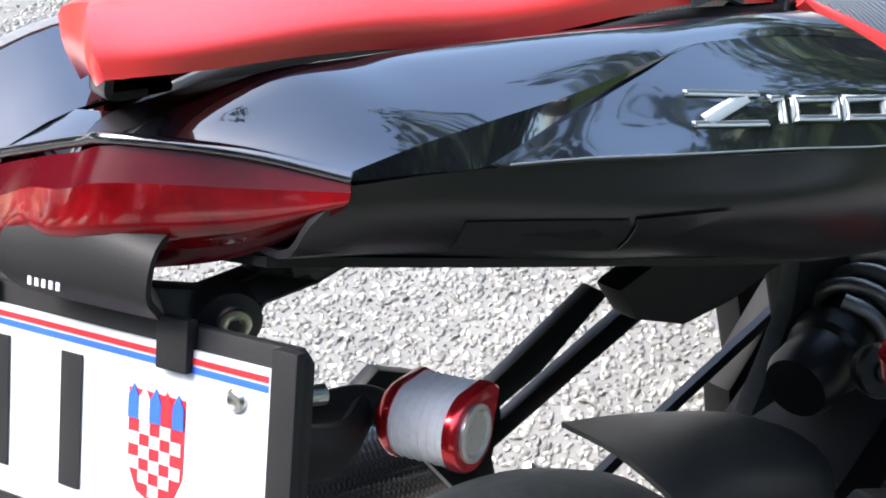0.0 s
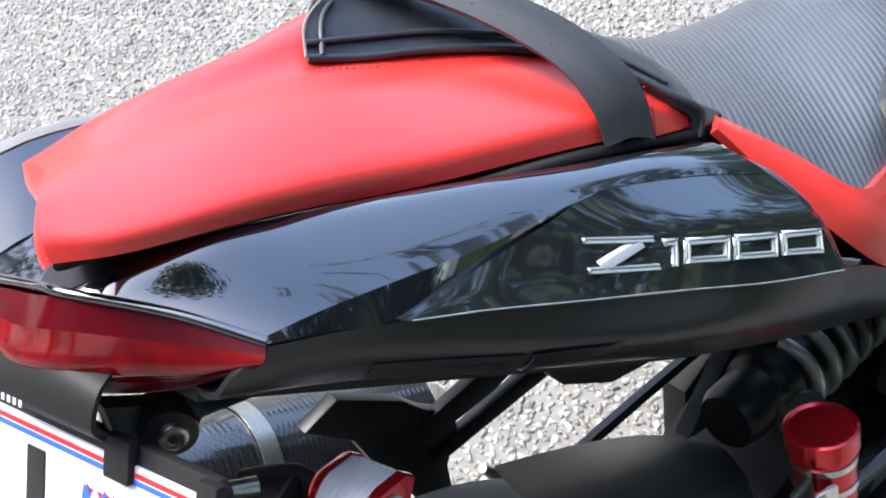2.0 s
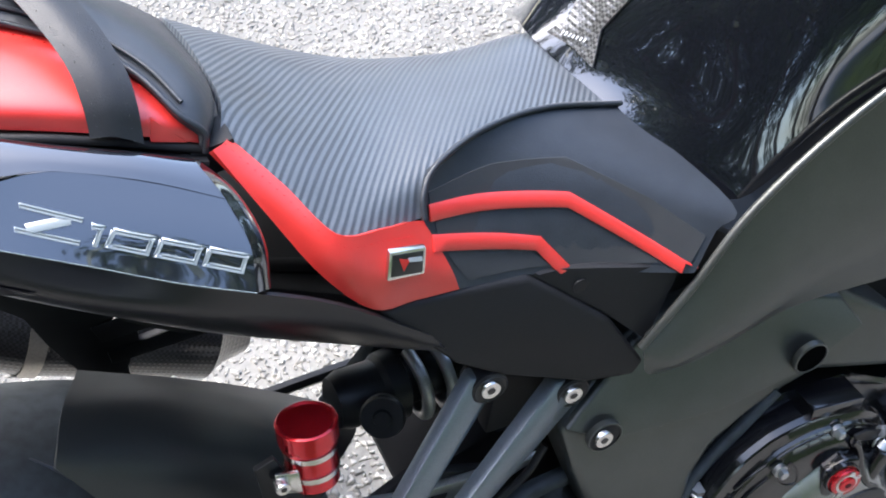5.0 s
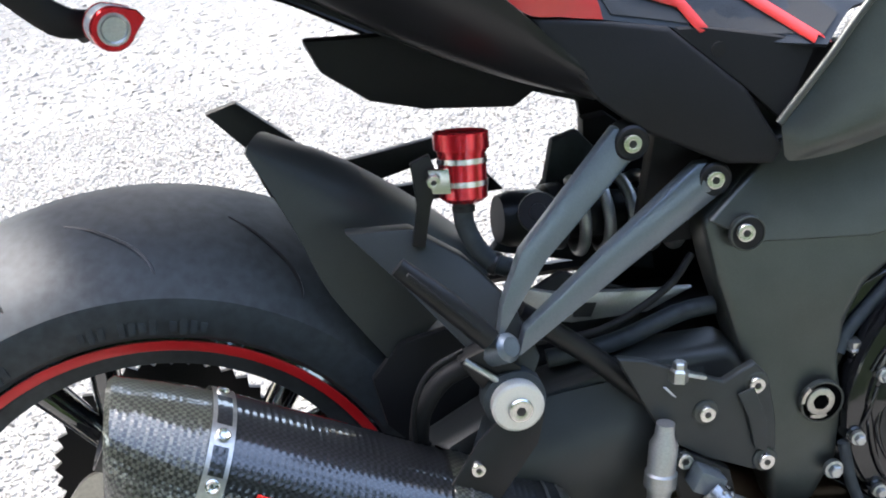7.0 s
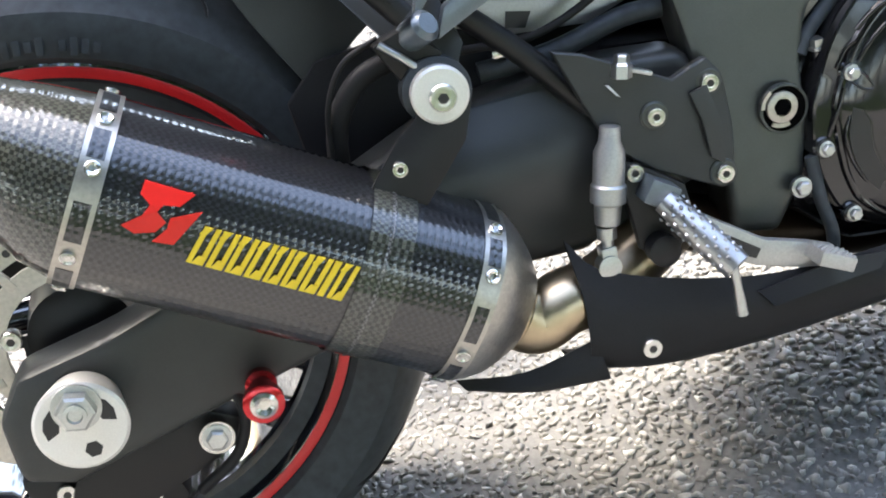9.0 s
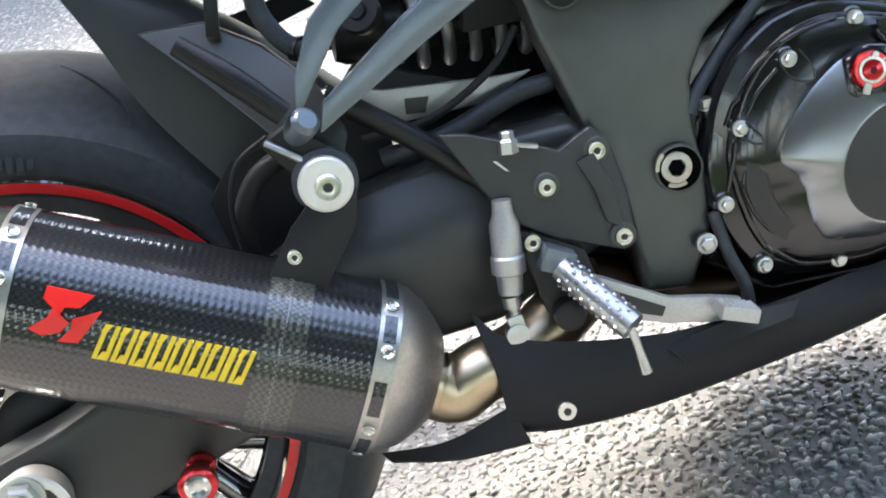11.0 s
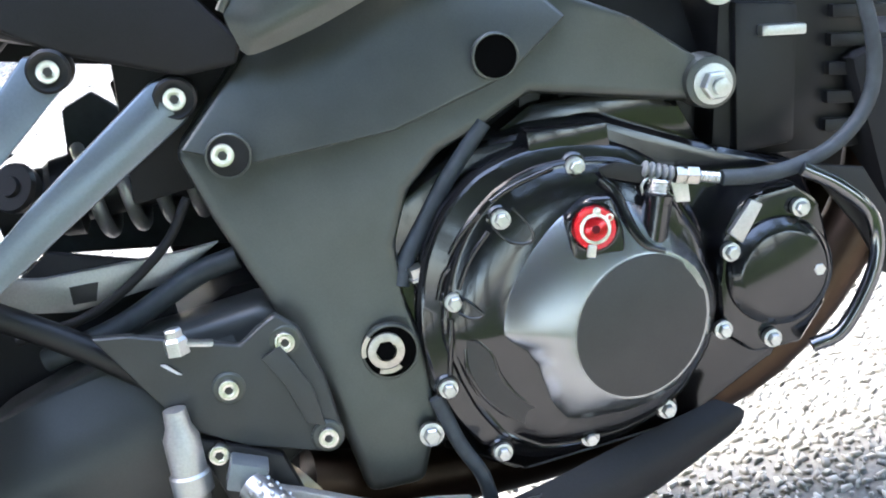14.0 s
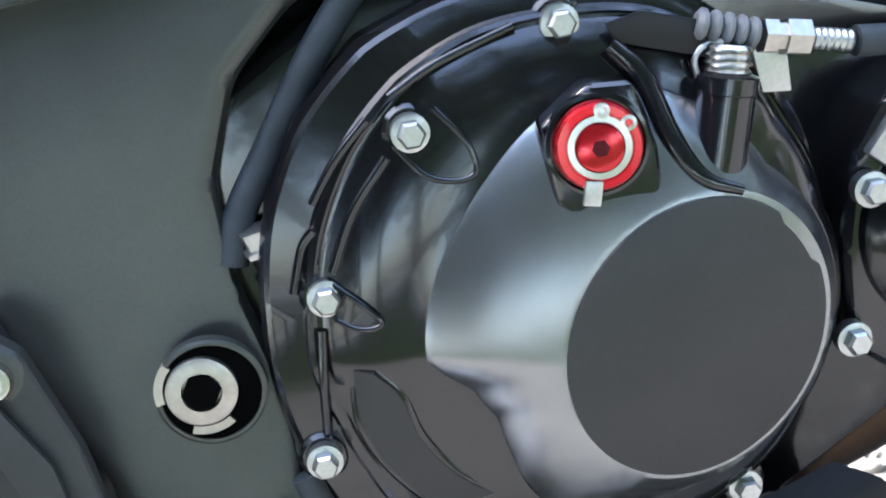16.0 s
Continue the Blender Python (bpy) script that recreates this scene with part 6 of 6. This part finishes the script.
        pb = spline(b, 6)
        for k in range(0, len(pa) - 8, 2):
            c = pa[k] * (1 - row) + pb[k] * row
            box("stitch", (c[0], c[1] - 0.003, c[2] + 0.0036), (0.0005, 0.0006, 0.0012), PRINTSHADE, strap, bevel=0.0002)


pillion()


# ---- rider seat ----
def rider_seat():
    # ribbed top: from the right edge over to the far edge
    top = loft("rider_seat", [
        [(0.3425, -0.0677, 0.8691), (0.3657, -0.1006, 0.8405), (0.3857, -0.1301, 0.8123), (0.4508, -0.1142, 0.7830), (0.5151, -0.0923, 0.7732), (0.5738, -0.0857, 0.7633), (0.6342, -0.0792, 0.7462)],
        [(0.3531, -0.0360, 0.8749), (0.3868, -0.0627, 0.8422), (0.4283, -0.0846, 0.8112), (0.4747, -0.0856, 0.8014), (0.5277, -0.0681, 0.7931), (0.5841, -0.0586, 0.7760), (0.6290, -0.0535, 0.7607)],
        [(0.3528, 0.0027, 0.8777), (0.3969, -0.0030, 0.8440), (0.4474, -0.0219, 0.8133), (0.4916, -0.0265, 0.8020), (0.5437, -0.0182, 0.7919), (0.5910, -0.0065, 0.7818), (0.6212, 0.0019, 0.7754)],
        [(0.3502, 0.0505, 0.8766), (0.4006, 0.0522, 0.8410), (0.4504, 0.0470, 0.8088), (0.4995, 0.0478, 0.7907), (0.5528, 0.0454, 0.7810), (0.5964, 0.0466, 0.7796), (0.6179, 0.0409, 0.7776)],
        [(0.3450, 0.1050, 0.8628), (0.4001, 0.1202, 0.8120), (0.4500, 0.1253, 0.7748), (0.4998, 0.1259, 0.7475), (0.5543, 0.1176, 0.7336), (0.5987, 0.1089, 0.7257), (0.6244, 0.0994, 0.7253)],
        [(0.3450, 0.1600, 0.8201), (0.4000, 0.1800, 0.7600), (0.4500, 0.1900, 0.7150), (0.5000, 0.1901, 0.6850), (0.5549, 0.1802, 0.6699), (0.5999, 0.1703, 0.6598), (0.6359, 0.1604, 0.6548)]],
        RIBBED, bike, "black ribbed vinyl rider seat with red side trim", n=6, m=6, thick=0.006, angle=60)
    # red trim along the lower side
    tr = loft("red_trim", [
        [(0.3339, -0.0842, 0.8745), (0.3509, -0.1096, 0.8325), (0.3709, -0.1379, 0.7880), (0.3958, -0.1493, 0.7541), (0.4259, -0.1461, 0.7437), (0.4589, -0.1426, 0.7335)],
        [(0.3422, -0.0782, 0.8723), (0.3612, -0.1088, 0.8377), (0.3812, -0.1393, 0.8004), (0.4086, -0.1459, 0.7747), (0.4339, -0.1412, 0.7638), (0.4571, -0.1371, 0.7515)],
        [(0.3475, -0.0697, 0.8692), (0.3687, -0.1020, 0.8418), (0.3877, -0.1322, 0.8140), (0.4201, -0.1274, 0.7989), (0.4393, -0.1217, 0.7906), (0.4497, -0.1183, 0.7839)]], REDLEATHER, top, "stitched red leather trim", n=5, m=5, thick=0.005, angle=60)
    for k in range(30):
        p = spline([(0.3431, -0.0797, 0.8719), (0.3653, -0.1087, 0.8401), (0.3855, -0.1373, 0.8095), (0.4199, -0.1336, 0.7932), (0.4453, -0.1278, 0.7809)], 8)[k]
        box("stitch", (p[0], p[1] - 0.001, p[2] + 0.001), (0.0016, 0.0006, 0.0006), REDTAPE, tr, turn=Matrix.Rotation(radians(40), 4, "Y"), bevel=0.0002)
    # smooth black side wing with grip pads
    wing = loft("side_wing", [
        [(0.4589, -0.1426, 0.7335), (0.5183, -0.1375, 0.7126), (0.5711, -0.1446, 0.6920), (0.6323, -0.1679, 0.6790)],
        [(0.4531, -0.1298, 0.7605), (0.5117, -0.1202, 0.7442), (0.5800, -0.1252, 0.7272), (0.6574, -0.1565, 0.6997)],
        [(0.4508, -0.1167, 0.7829), (0.5053, -0.1008, 0.7726), (0.5857, -0.1015, 0.7553), (0.6779, -0.1460, 0.7101)],
        [(0.4688, -0.0955, 0.8038), (0.5184, -0.0740, 0.8005), (0.5744, -0.0592, 0.7851), (0.6371, -0.0566, 0.7600)]], BLACKLEATHER, top, "smooth black leather seat wing", n=6, m=5, thick=0.006, angle=60)
    tube("seam_piping", [(0.4508, -0.1181, 0.7839), (0.4564, -0.1085, 0.7974), (0.4729, -0.0959, 0.8064), (0.5183, -0.0746, 0.8030), (0.5744, -0.0596, 0.7877), (0.6370, -0.0569, 0.7625)], 0.0022, BLACKLEATHER, top, "stitched piping", n=8)

    skin = skin_of(wing)
    laid("grip_pad", skin, [(0.4605, 0.7947), (0.5151, 0.7833), (0.5714, 0.7655), (0.6193, 0.7293), (0.6484, 0.6994), (0.6326, 0.6867), (0.5696, 0.6974), (0.5228, 0.7161), (0.4666, 0.7360), (0.4556, 0.7658)], SUEDE, wing, 0.0012, "matt grip pad", steps=5)
    band("red_chevron", skin, [(0.4561, 0.7850), (0.5603, 0.7460), (0.6346, 0.6768)], 0.0095, REDLEATHER, wing, 0.0022, "red leather chevron")
    band("red_chevron", skin, [(0.4504, 0.7697), (0.5276, 0.7303), (0.5421, 0.7041)], 0.0095, REDLEATHER, wing, 0.0022, "red leather chevron")
    # seat maker's badge: plain shape
    bd = slab("seat_badge", [(0.4154, -0.1460, 0.7946), (0.4419, -0.1412, 0.7819), (0.4359, -0.1459, 0.7636), (0.4085, -0.1500, 0.7747)], 0.005, STEEL, bike, "chrome and black seat badge", bevel=0.0015)
    slab("badge_face", [(0.4169, -0.1466, 0.7916), (0.4392, -0.1426, 0.7810), (0.4344, -0.1463, 0.7666), (0.4118, -0.1497, 0.7764)], 0.002, PRINTSHADE, bd, bevel=0.0004)
    slab("badge_red", [(0.4206, -0.1470, 0.7865), (0.4279, -0.1459, 0.7813), (0.4214, -0.1483, 0.7758)], 0.001, REDDECAL, bd, bevel=0)
    slab("badge_bar", [(0.4269, -0.1459, 0.7833), (0.4369, -0.1443, 0.7781), (0.4363, -0.1451, 0.7753), (0.4268, -0.1465, 0.7804)], 0.001, SILVER, bd, bevel=0)


rider_seat()


# ---- tank ----
def tank():
    t = loft("fuel_tank", [
        [(0.6379, -0.0898, 0.7360), (0.6801, -0.1340, 0.7023), (0.7229, -0.1493, 0.7274), (0.7706, -0.1532, 0.7557), (0.8600, -0.1620, 0.7950), (0.9700, -0.1650, 0.8200)],
        [(0.6295, -0.0586, 0.7589), (0.6751, -0.0968, 0.7576), (0.7198, -0.1184, 0.7915), (0.7799, -0.1305, 0.8402), (0.8700, -0.1450, 0.8800), (0.9800, -0.1500, 0.8900)],
        [(0.6113, 0.0028, 0.7792), (0.6455, -0.0212, 0.7989), (0.6982, -0.0521, 0.8452), (0.7699, -0.0702, 0.9000), (0.8700, -0.0900, 0.9400), (0.9800, -0.0900, 0.9450)],
        [(0.6060, 0.0360, 0.7858), (0.6414, 0.0347, 0.8114), (0.6886, 0.0318, 0.8585), (0.7599, 0.0301, 0.9199), (0.8600, 0.0300, 0.9650), (0.9800, 0.0300, 0.9700)],
        [(0.6127, 0.0672, 0.7774), (0.6477, 0.0861, 0.7963), (0.6994, 0.1119, 0.8439), (0.7700, 0.1301, 0.8999), (0.8700, 0.1500, 0.9400), (0.9800, 0.1500, 0.9450)],
        [(0.6354, 0.1472, 0.7337), (0.6749, 0.1903, 0.6998), (0.7200, 0.2002, 0.7249), (0.7700, 0.2100, 0.7550), (0.8600, 0.2200, 0.7950), (0.9700, 0.2200, 0.8200)]], GLOSS, bike, "glossy black fuel tank", n=5, m=6, thick=0.003, angle=50)
    # four-pointed pad on the back of the tank
    star = [(0.6559, 0.0231, 0.8263), (0.6338, 0.0120, 0.8025), (0.6165, 0.0189, 0.7907), (0.6247, -0.0036, 0.7878), (0.6306, -0.0275, 0.7791), (0.6453, -0.0163, 0.8016), (0.6690, -0.0241, 0.8273), (0.6585, -0.0050, 0.8228)]
    proud = Vector((-0.55, -0.35, 0.75)) * 0.003
    bm = bmesh.new()
    mid = bm.verts.new(Vector((0.6406, -0.0061, 0.8025)) + proud * 1.2)
    ring_v = [bm.verts.new(Vector(p) + proud) for p in star]
    for i in range(8):
        bm.faces.new((mid, ring_v[i], ring_v[(i + 1) % 8]))
    bmesh.ops.subdivide_edges(bm, edges=list(bm.edges), cuts=2, use_grid_fill=True)
    bmesh.ops.recalc_face_normals(bm, faces=bm.faces)
    bmesh.ops.solidify(bm, geom=list(bm.faces), thickness=0.0025)
    part("tank_pad", bm, CARBONPAD, t, "grey carbon-look tank pad", angle=50)
    for k in range(7):
        c = Vector((0.6244, 0.0057, 0.7936)).lerp(Vector((0.6338, -0.0123, 0.7933)), k / 6) + proud * 1.6
        box("pale_bar", c, (0.0012, 0.0011, 0.0034), SILVER, t, turn=Matrix.Rotation(radians(50), 4, "Y"), bevel=0.0003)


tank()


# ---- number plate, plate lamp, turn signals ----
def plate_holder():
    o, e, g = Vector((0.015, -0.064, 0.895)), Vector((-0.265, 0.964, 0)).normalized(), Vector((-0.55, -0.15, -0.82)).normalized()
    out = g.cross(e).normalized()
    if out.x > 0:
        out = -out

    def at(u, v, lift=0.0):
        return tuple(o + e * u + g * v + out * lift)

    def flat(name, pts, mat, lift, thick, parent, label="", bevel=0.0):
        bm = bmesh.new()
        vs = [bm.verts.new(at(u, v, lift)) for u, v in pts]
        f = bm.faces.new(vs)
        r = bmesh.ops.extrude_face_region(bm, geom=[f])
        for q in [x for x in r["geom"] if isinstance(x, bmesh.types.BMVert)]:
            q.co -= out * thick
        bmesh.ops.recalc_face_normals(bm, faces=bm.faces)
        if bevel:
            bmesh.ops.bevel(bm, geom=list(bm.edges), offset=bevel, segments=2, affect="EDGES", profile=0.6)
        bmesh.ops.triangulate(bm, faces=[f for f in bm.faces if len(f.verts) > 4])
        return part(name, bm, mat, parent, label)
    H = flat("plate_holder", [(-0.015, -0.004), (-0.010, -0.009), (0.225, -0.009), (0.230, -0.004), (0.230, 0.135), (0.225, 0.14), (-0.010, 0.14), (-0.015, 0.135)], PLASTIC, -0.001, 0.006, bike, "black number plate holder", bevel=0.0015)
    P = flat("number_plate", [(-0.002, 0.0), (0.217, 0.0), (0.217, 0.131), (-0.002, 0.131)], PLATE, 0.001, 0.0015, H, "white number plate with plain dark bars")
    for a, b in (((-0.015, -0.009), (0.0, 0.14)), ((0.215, -0.009), (0.230, 0.14)), ):
        flat("holder_lip", [(a[0], a[1]), (b[0] - 0.003, a[1]), (b[0] - 0.003, b[1]), (a[0], b[1])], PLASTIC, 0.0045, 0.006, H, bevel=0.0015)
    flat("red_line", [(0.0, 0.0028), (0.215, 0.0028), (0.215, 0.0052), (0.0, 0.0052)], REDPRINT, 0.0014, 0.0004, P)
    flat("blue_line", [(0.0, 0.0062), (0.215, 0.0062), (0.215, 0.0088), (0.0, 0.0088)], BLUE, 0.0014, 0.0004, P)
    flat("dark_bar", [(0.096, 0.013), (0.108, 0.013), (0.108, 0.070), (0.096, 0.070)], PRINTSHADE, 0.0022, 0.0012, P, bevel=0.0005)
    flat("dark_bar", [(0.140, 0.013), (0.166, 0.013), (0.166, 0.070), (0.140, 0.070)], PRINTSHADE, 0.0022, 0.0012, P, bevel=0.0005)
    flat("dark_bar", [(0.020, 0.082), (0.20, 0.082), (0.20, 0.12), (0.020, 0.12)], PRINTSHADE, 0.0022, 0.0012, P, bevel=0.0005)
    # small shield: red and white checks under a blue crown
    flat("shield_edge", [(0.0395, 0.0205), (0.0695, 0.0205), (0.0690, 0.052), (0.0640, 0.062), (0.0545, 0.066), (0.0450, 0.062), (0.0400, 0.052)], REDPRINT, 0.0014, 0.0004, P)
    for i in range(5):
        for j in range(6):
            u0, v0 = 0.0410 + 0.0055 * i, 0.0330 + 0.0050 * j
            if (i + j) % 2 and not (j == 5 and i in (0, 4)):
                flat("white_check", [(u0, v0), (u0 + 0.0055, v0), (u0 + 0.0055, v0 + 0.0050), (u0, v0 + 0.0050)], PLATE, 0.0018, 0.0004, P)
    for i in range(5):
        u0 = 0.0400 + 0.0059 * i
        flat("crown_shield", [(u0, 0.0235), (u0 + 0.0028, 0.0185), (u0 + 0.0056, 0.0235), (u0 + 0.0056, 0.0325), (u0, 0.0325)], (BLUE, REDPRINT, BLUE, SILVER, BLUE)[i], 0.0020, 0.0004, P)
    turned("plate_screw", at(0.0145, 0.0145, 0.001), out, [(0, 0.0048), (0.0012, 0.0046), (0.0022, 0.0030), (0.0016, 0.0012)], STEEL, P, n=20)
    flat("holder_tab", [(0.037, -0.012), (0.053, -0.012), (0.053, 0.009), (0.037, 0.009)], PLASTIC, 0.005, 0.006, H, bevel=0.001)
    flat("holder_tab", [(0.150, -0.012), (0.166, -0.012), (0.166, 0.009), (0.150, 0.009)], PLASTIC, 0.005, 0.006, H, bevel=0.001)
    # plate lamp above the plate
    loft("plate_lamp", [[at(0.045, -0.012, 0.012), at(0.085, -0.012, 0.013), at(0.120, -0.012, 0.012)], [at(0.042, -0.022, 0.022), at(0.080, -0.025, 0.024), at(0.123, -0.022, 0.022)],
                        [at(0.040, -0.040, 0.020), at(0.080, -0.046, 0.022), at(0.120, -0.040, 0.020)], [at(0.045, -0.05, 0.0), at(0.080, -0.055, 0.0), at(0.115, -0.05, 0.0)]], PLASTIC, bike, "black plate lamp housing", thick=0.003)
    for k in range(5):
        flat("pale_bar", [(0.088 + 0.004 * k, -0.021), (0.090 + 0.004 * k, -0.021), (0.090 + 0.004 * k, -0.017), (0.088 + 0.004 * k, -0.017)], SILVER, 0.0215, 0.0006, bike)
    # hinge arm under the tail
    arm = slab("holder_arm", [(0.0100, -0.0050, 0.9130), (0.0290, -0.0080, 0.8970), (0.0470, -0.0150, 0.8950), (0.0520, -0.0300, 0.9170), (0.1170, -0.0400, 0.8810), (0.0630, -0.0300, 0.8830), (0.0420, -0.0220, 0.8850), (0.0320, -0.0180, 0.8730), (0.0220, -0.0180, 0.8730), (0.0040, -0.0150, 0.8930)], 0.012, BLACKMETAL, bike, "black plate holder arm", bevel=0.002)
    turned("hinge_boss", (0.0285, -0.0140, 0.8870), (-0.4, -0.9, 0.1), [(-0.01, 0.013), (0.006, 0.013), (0.007, 0.011)], BLACKMETAL, arm, n=24)
    socket_bolt((0.0270, -0.0200, 0.8875), arm, 0.0075, axis=Vector((-0.4, -0.9, 0.1)).normalized())
    slab("hang_plate", [(0.0520, -0.0400, 0.9300), (0.1170, -0.0550, 0.8870), (0.1120, -0.0450, 0.8750), (0.0540, -0.0300, 0.8930)], 0.01, BLACKMETAL, bike, bevel=0.002)

    def signal(c, sgn):
        ax = (Vector((0.27, -0.95, 0.0)) if sgn > 0 else Vector((-0.27, 0.95, 0.0))).normalized()
        e1 = Vector((-ax.y, ax.x, 0)) * (1 if sgn > 0 else -1)
        e2 = Vector((0, 0, 1))

        def drop(d, k):
            pts = [Vector(c) + ax * d + (e1 * math.cos(a) + e2 * math.sin(a)) * 0.0182 * k for a in [radians(75 + 15 * i) for i in range(18)]]
            return pts + [Vector(c) + ax * d + (e1 * 0.027 + e2 * 0.002) * k, Vector(c) + ax * d + (e1 * 0.022 + e2 * 0.010) * k]

        def plate(name, stations, mat, parent, label=""):
            bm = bmesh.new()
            rings = [[bm.verts.new(p) for p in drop(d, k)] for d, k in stations]
            for p, q in zip(rings, rings[1:]):
                for i in range(len(p)):
                    bm.faces.new((p[i], p[(i + 1) % len(p)], q[(i + 1) % len(p)], q[i]))
            bm.faces.new(rings[0])
            bm.faces.new(rings[-1])
            return part(name, bm, mat, parent, label)
        body = plate("turn_signal", [(-0.026, 0.55), (-0.020, 0.92), (-0.017, 1.0), (-0.014, 1.0)], REDANOD, bike, "red anodised turn signal with a clear lens")
        plate("clear_lens", [(-0.0145, 0.95), (0.0145, 0.95)], CLEAR, body, "ribbed clear lens")
        for i in range(6):
            plate("lens_rib", [(-0.0125 + 0.0045 * i, 0.965), (-0.0118 + 0.0045 * i, 0.965)], CLEAR, body)
        plate("end_plate", [(0.0140, 1.0), (0.0185, 1.0), (0.0200, 0.95)], REDANOD, body)
        turned("end_cap", Vector(c) + ax * 0.0185, ax, [(0, 0.0135), (0.0030, 0.0132), (0.0034, 0.0112), (0.0022, 0.0095)], ALLOY, body, n=28)
        tube("stalk", [tuple(Vector(c) - ax * 0.022), tuple(Vector(c) - ax * 0.04), tuple(Vector(c) - ax * 0.062 + Vector((-0.012, 0, -0.006)))], [0.010, 0.011, 0.013], PLASTIC, body, n=14, flat=0.7)
    signal((0.0790, -0.0520, 0.7965), 1)
    signal((-0.018, 0.150, 0.884), -1)
    tube("signal_stud", [(0.024, -0.024, 0.846), (0.046, -0.030, 0.834)], 0.0045, ZINC, bike, "zinc signal stud", n=12)
    tube("holder_strut", [(-0.002, -0.055, 0.860), (0.038, -0.034, 0.808), (0.067, -0.016, 0.795)], [0.012, 0.014, 0.012], PLASTIC, bike, "black plate holder strut", n=10, flat=0.5)


plate_holder()

# ---- far-side hanger seen below the tail ----
far = slab("far_hanger", [(0.124, 0.120, 0.665), (0.156, 0.120, 0.670), (0.201, 0.120, 0.622), (0.215, 0.120, 0.597), (0.238, 0.120, 0.569), (0.235, 0.120, 0.552), (0.216, 0.120, 0.524), (0.212, 0.120, 0.489), (0.185, 0.120, 0.504), (0.161, 0.120, 0.585), (0.154, 0.120, 0.623)], 0.012, BLACKMETAL, bike, "black far-side footpeg hanger", bevel=0.002)
slab("far_strut", [(0.200, 0.118, 0.587), (0.254, 0.118, 0.587), (0.346, 0.118, 0.589), (0.361, 0.118, 0.569), (0.276, 0.118, 0.558), (0.204, 0.118, 0.565)], 0.010, BLACKMETAL, far, bevel=0.002)
slab("far_strut", [(0.204, 0.118, 0.551), (0.292, 0.118, 0.547), (0.388, 0.118, 0.541), (0.404, 0.118, 0.516), (0.306, 0.118, 0.526), (0.204, 0.118, 0.535)], 0.010, BLACKMETAL, far, bevel=0.002)
tube("far_peg", [(0.246, 0.124, 0.482), (0.262, 0.122, 0.450), (0.288, 0.118, 0.407)], [0.004, 0.008, 0.008], PEGMETAL, far, "knurled alloy peg", n=12)
# dark sheet added under the seat to stand in for the shade there
slab("inner_shade", xz([(0.30, 0.70), (0.45, 0.66), (0.60, 0.60), (0.60, 0.40), (0.49, 0.42), (0.48, 0.61), (0.36, 0.665)], 0.06), 0.01, PLASTIC, bike, "black filler sheet under the seat in place of shade", bevel=0.003)


# ---- unseen trees; those behind the camera are seen mirrored in the paint ----
def tree(x, y, h, seed):
    rng = np.random.default_rng(seed)
    root = new("tree")
    root.location = (x, y, -0.05)
    tagged(root, "broad dark green roadside tree", "tree", group="trees by the road")
    part("trunk", tube_bm([(0, 0, 0), (0.1, 0.05, h * 0.3), (-0.05, 0.1, h * 0.6), (0.1, 0, h * 0.85)], [0.22, 0.17, 0.11, 0.04], 12), BARK, root)
    for k in range(7):
        a = rng.uniform(0, 6.28)
        z0 = h * rng.uniform(0.3, 0.65)
        r = h * rng.uniform(0.18, 0.32)
        part("limb", tube_bm([(0, 0, z0), (r * 0.5 * math.cos(a), r * 0.5 * math.sin(a), z0 + r * 0.3), (r * math.cos(a), r * math.sin(a), z0 + r * 0.75)], [0.08, 0.05, 0.02], 8), BARK, root)
    n = 9000
    u = rng.normal(size=(n, 3))
    u /= np.linalg.norm(u, axis=1)[:, None]
    lobes = rng.normal(size=(16, 3)) * np.array([0.24, 0.24, 0.2]) * h + np.array([0, 0, 0.64 * h])
    c = lobes[rng.integers(0, 16, n)] + u * (h * rng.uniform(0.05, 0.17, n))[:, None]
    s = rng.uniform(0.06, 0.15, n)[:, None] * max(1.0, h / 8)
    a1 = rng.normal(size=(n, 3))
    a1 /= np.linalg.norm(a1, axis=1)[:, None]
    b1 = np.cross(a1, rng.normal(size=(n, 3)))
    b1 /= np.linalg.norm(b1, axis=1)[:, None]
    v = np.stack([c - a1 * s, c + b1 * s * 0.6, c + a1 * s, c - b1 * s * 0.6], 1).reshape(-1, 3)
    me = bpy.data.meshes.new("crown")
    me.from_pydata(v.tolist(), [], np.arange(4 * n).reshape(-1, 4).tolist())
    me.materials.append(LEAF)
    crown = new("crown", me)
    crown.parent = root


for i in range(17):
    a = radians(185 + 10.5 * i)
    d = 10.4 + 0.9 * math.cos(i * 3)
    tree(0.5 + d * math.cos(a), d * math.sin(a), (9.3 if i < 12 else 6.2) + 0.9 * math.sin(i * 2.3), 20 + i)
# outer far-side row, out of view, added to close the horizon
for i in range(10):
    a = radians(2 + 19.5 * i)
    tree(0.5 + 17 * math.cos(a), 17 * math.sin(a), 6.4 + 0.8 * math.sin(i * 1.7), 60 + i)
# nearer row, out of view, added to darken the tank's reflection
for i in range(5):
    a = radians(95 + 19 * i)
    tree(0.5 + 8.6 * math.cos(a), 8.6 * math.sin(a), 6.6 + 0.6 * math.sin(i * 2.1), 90 + i)
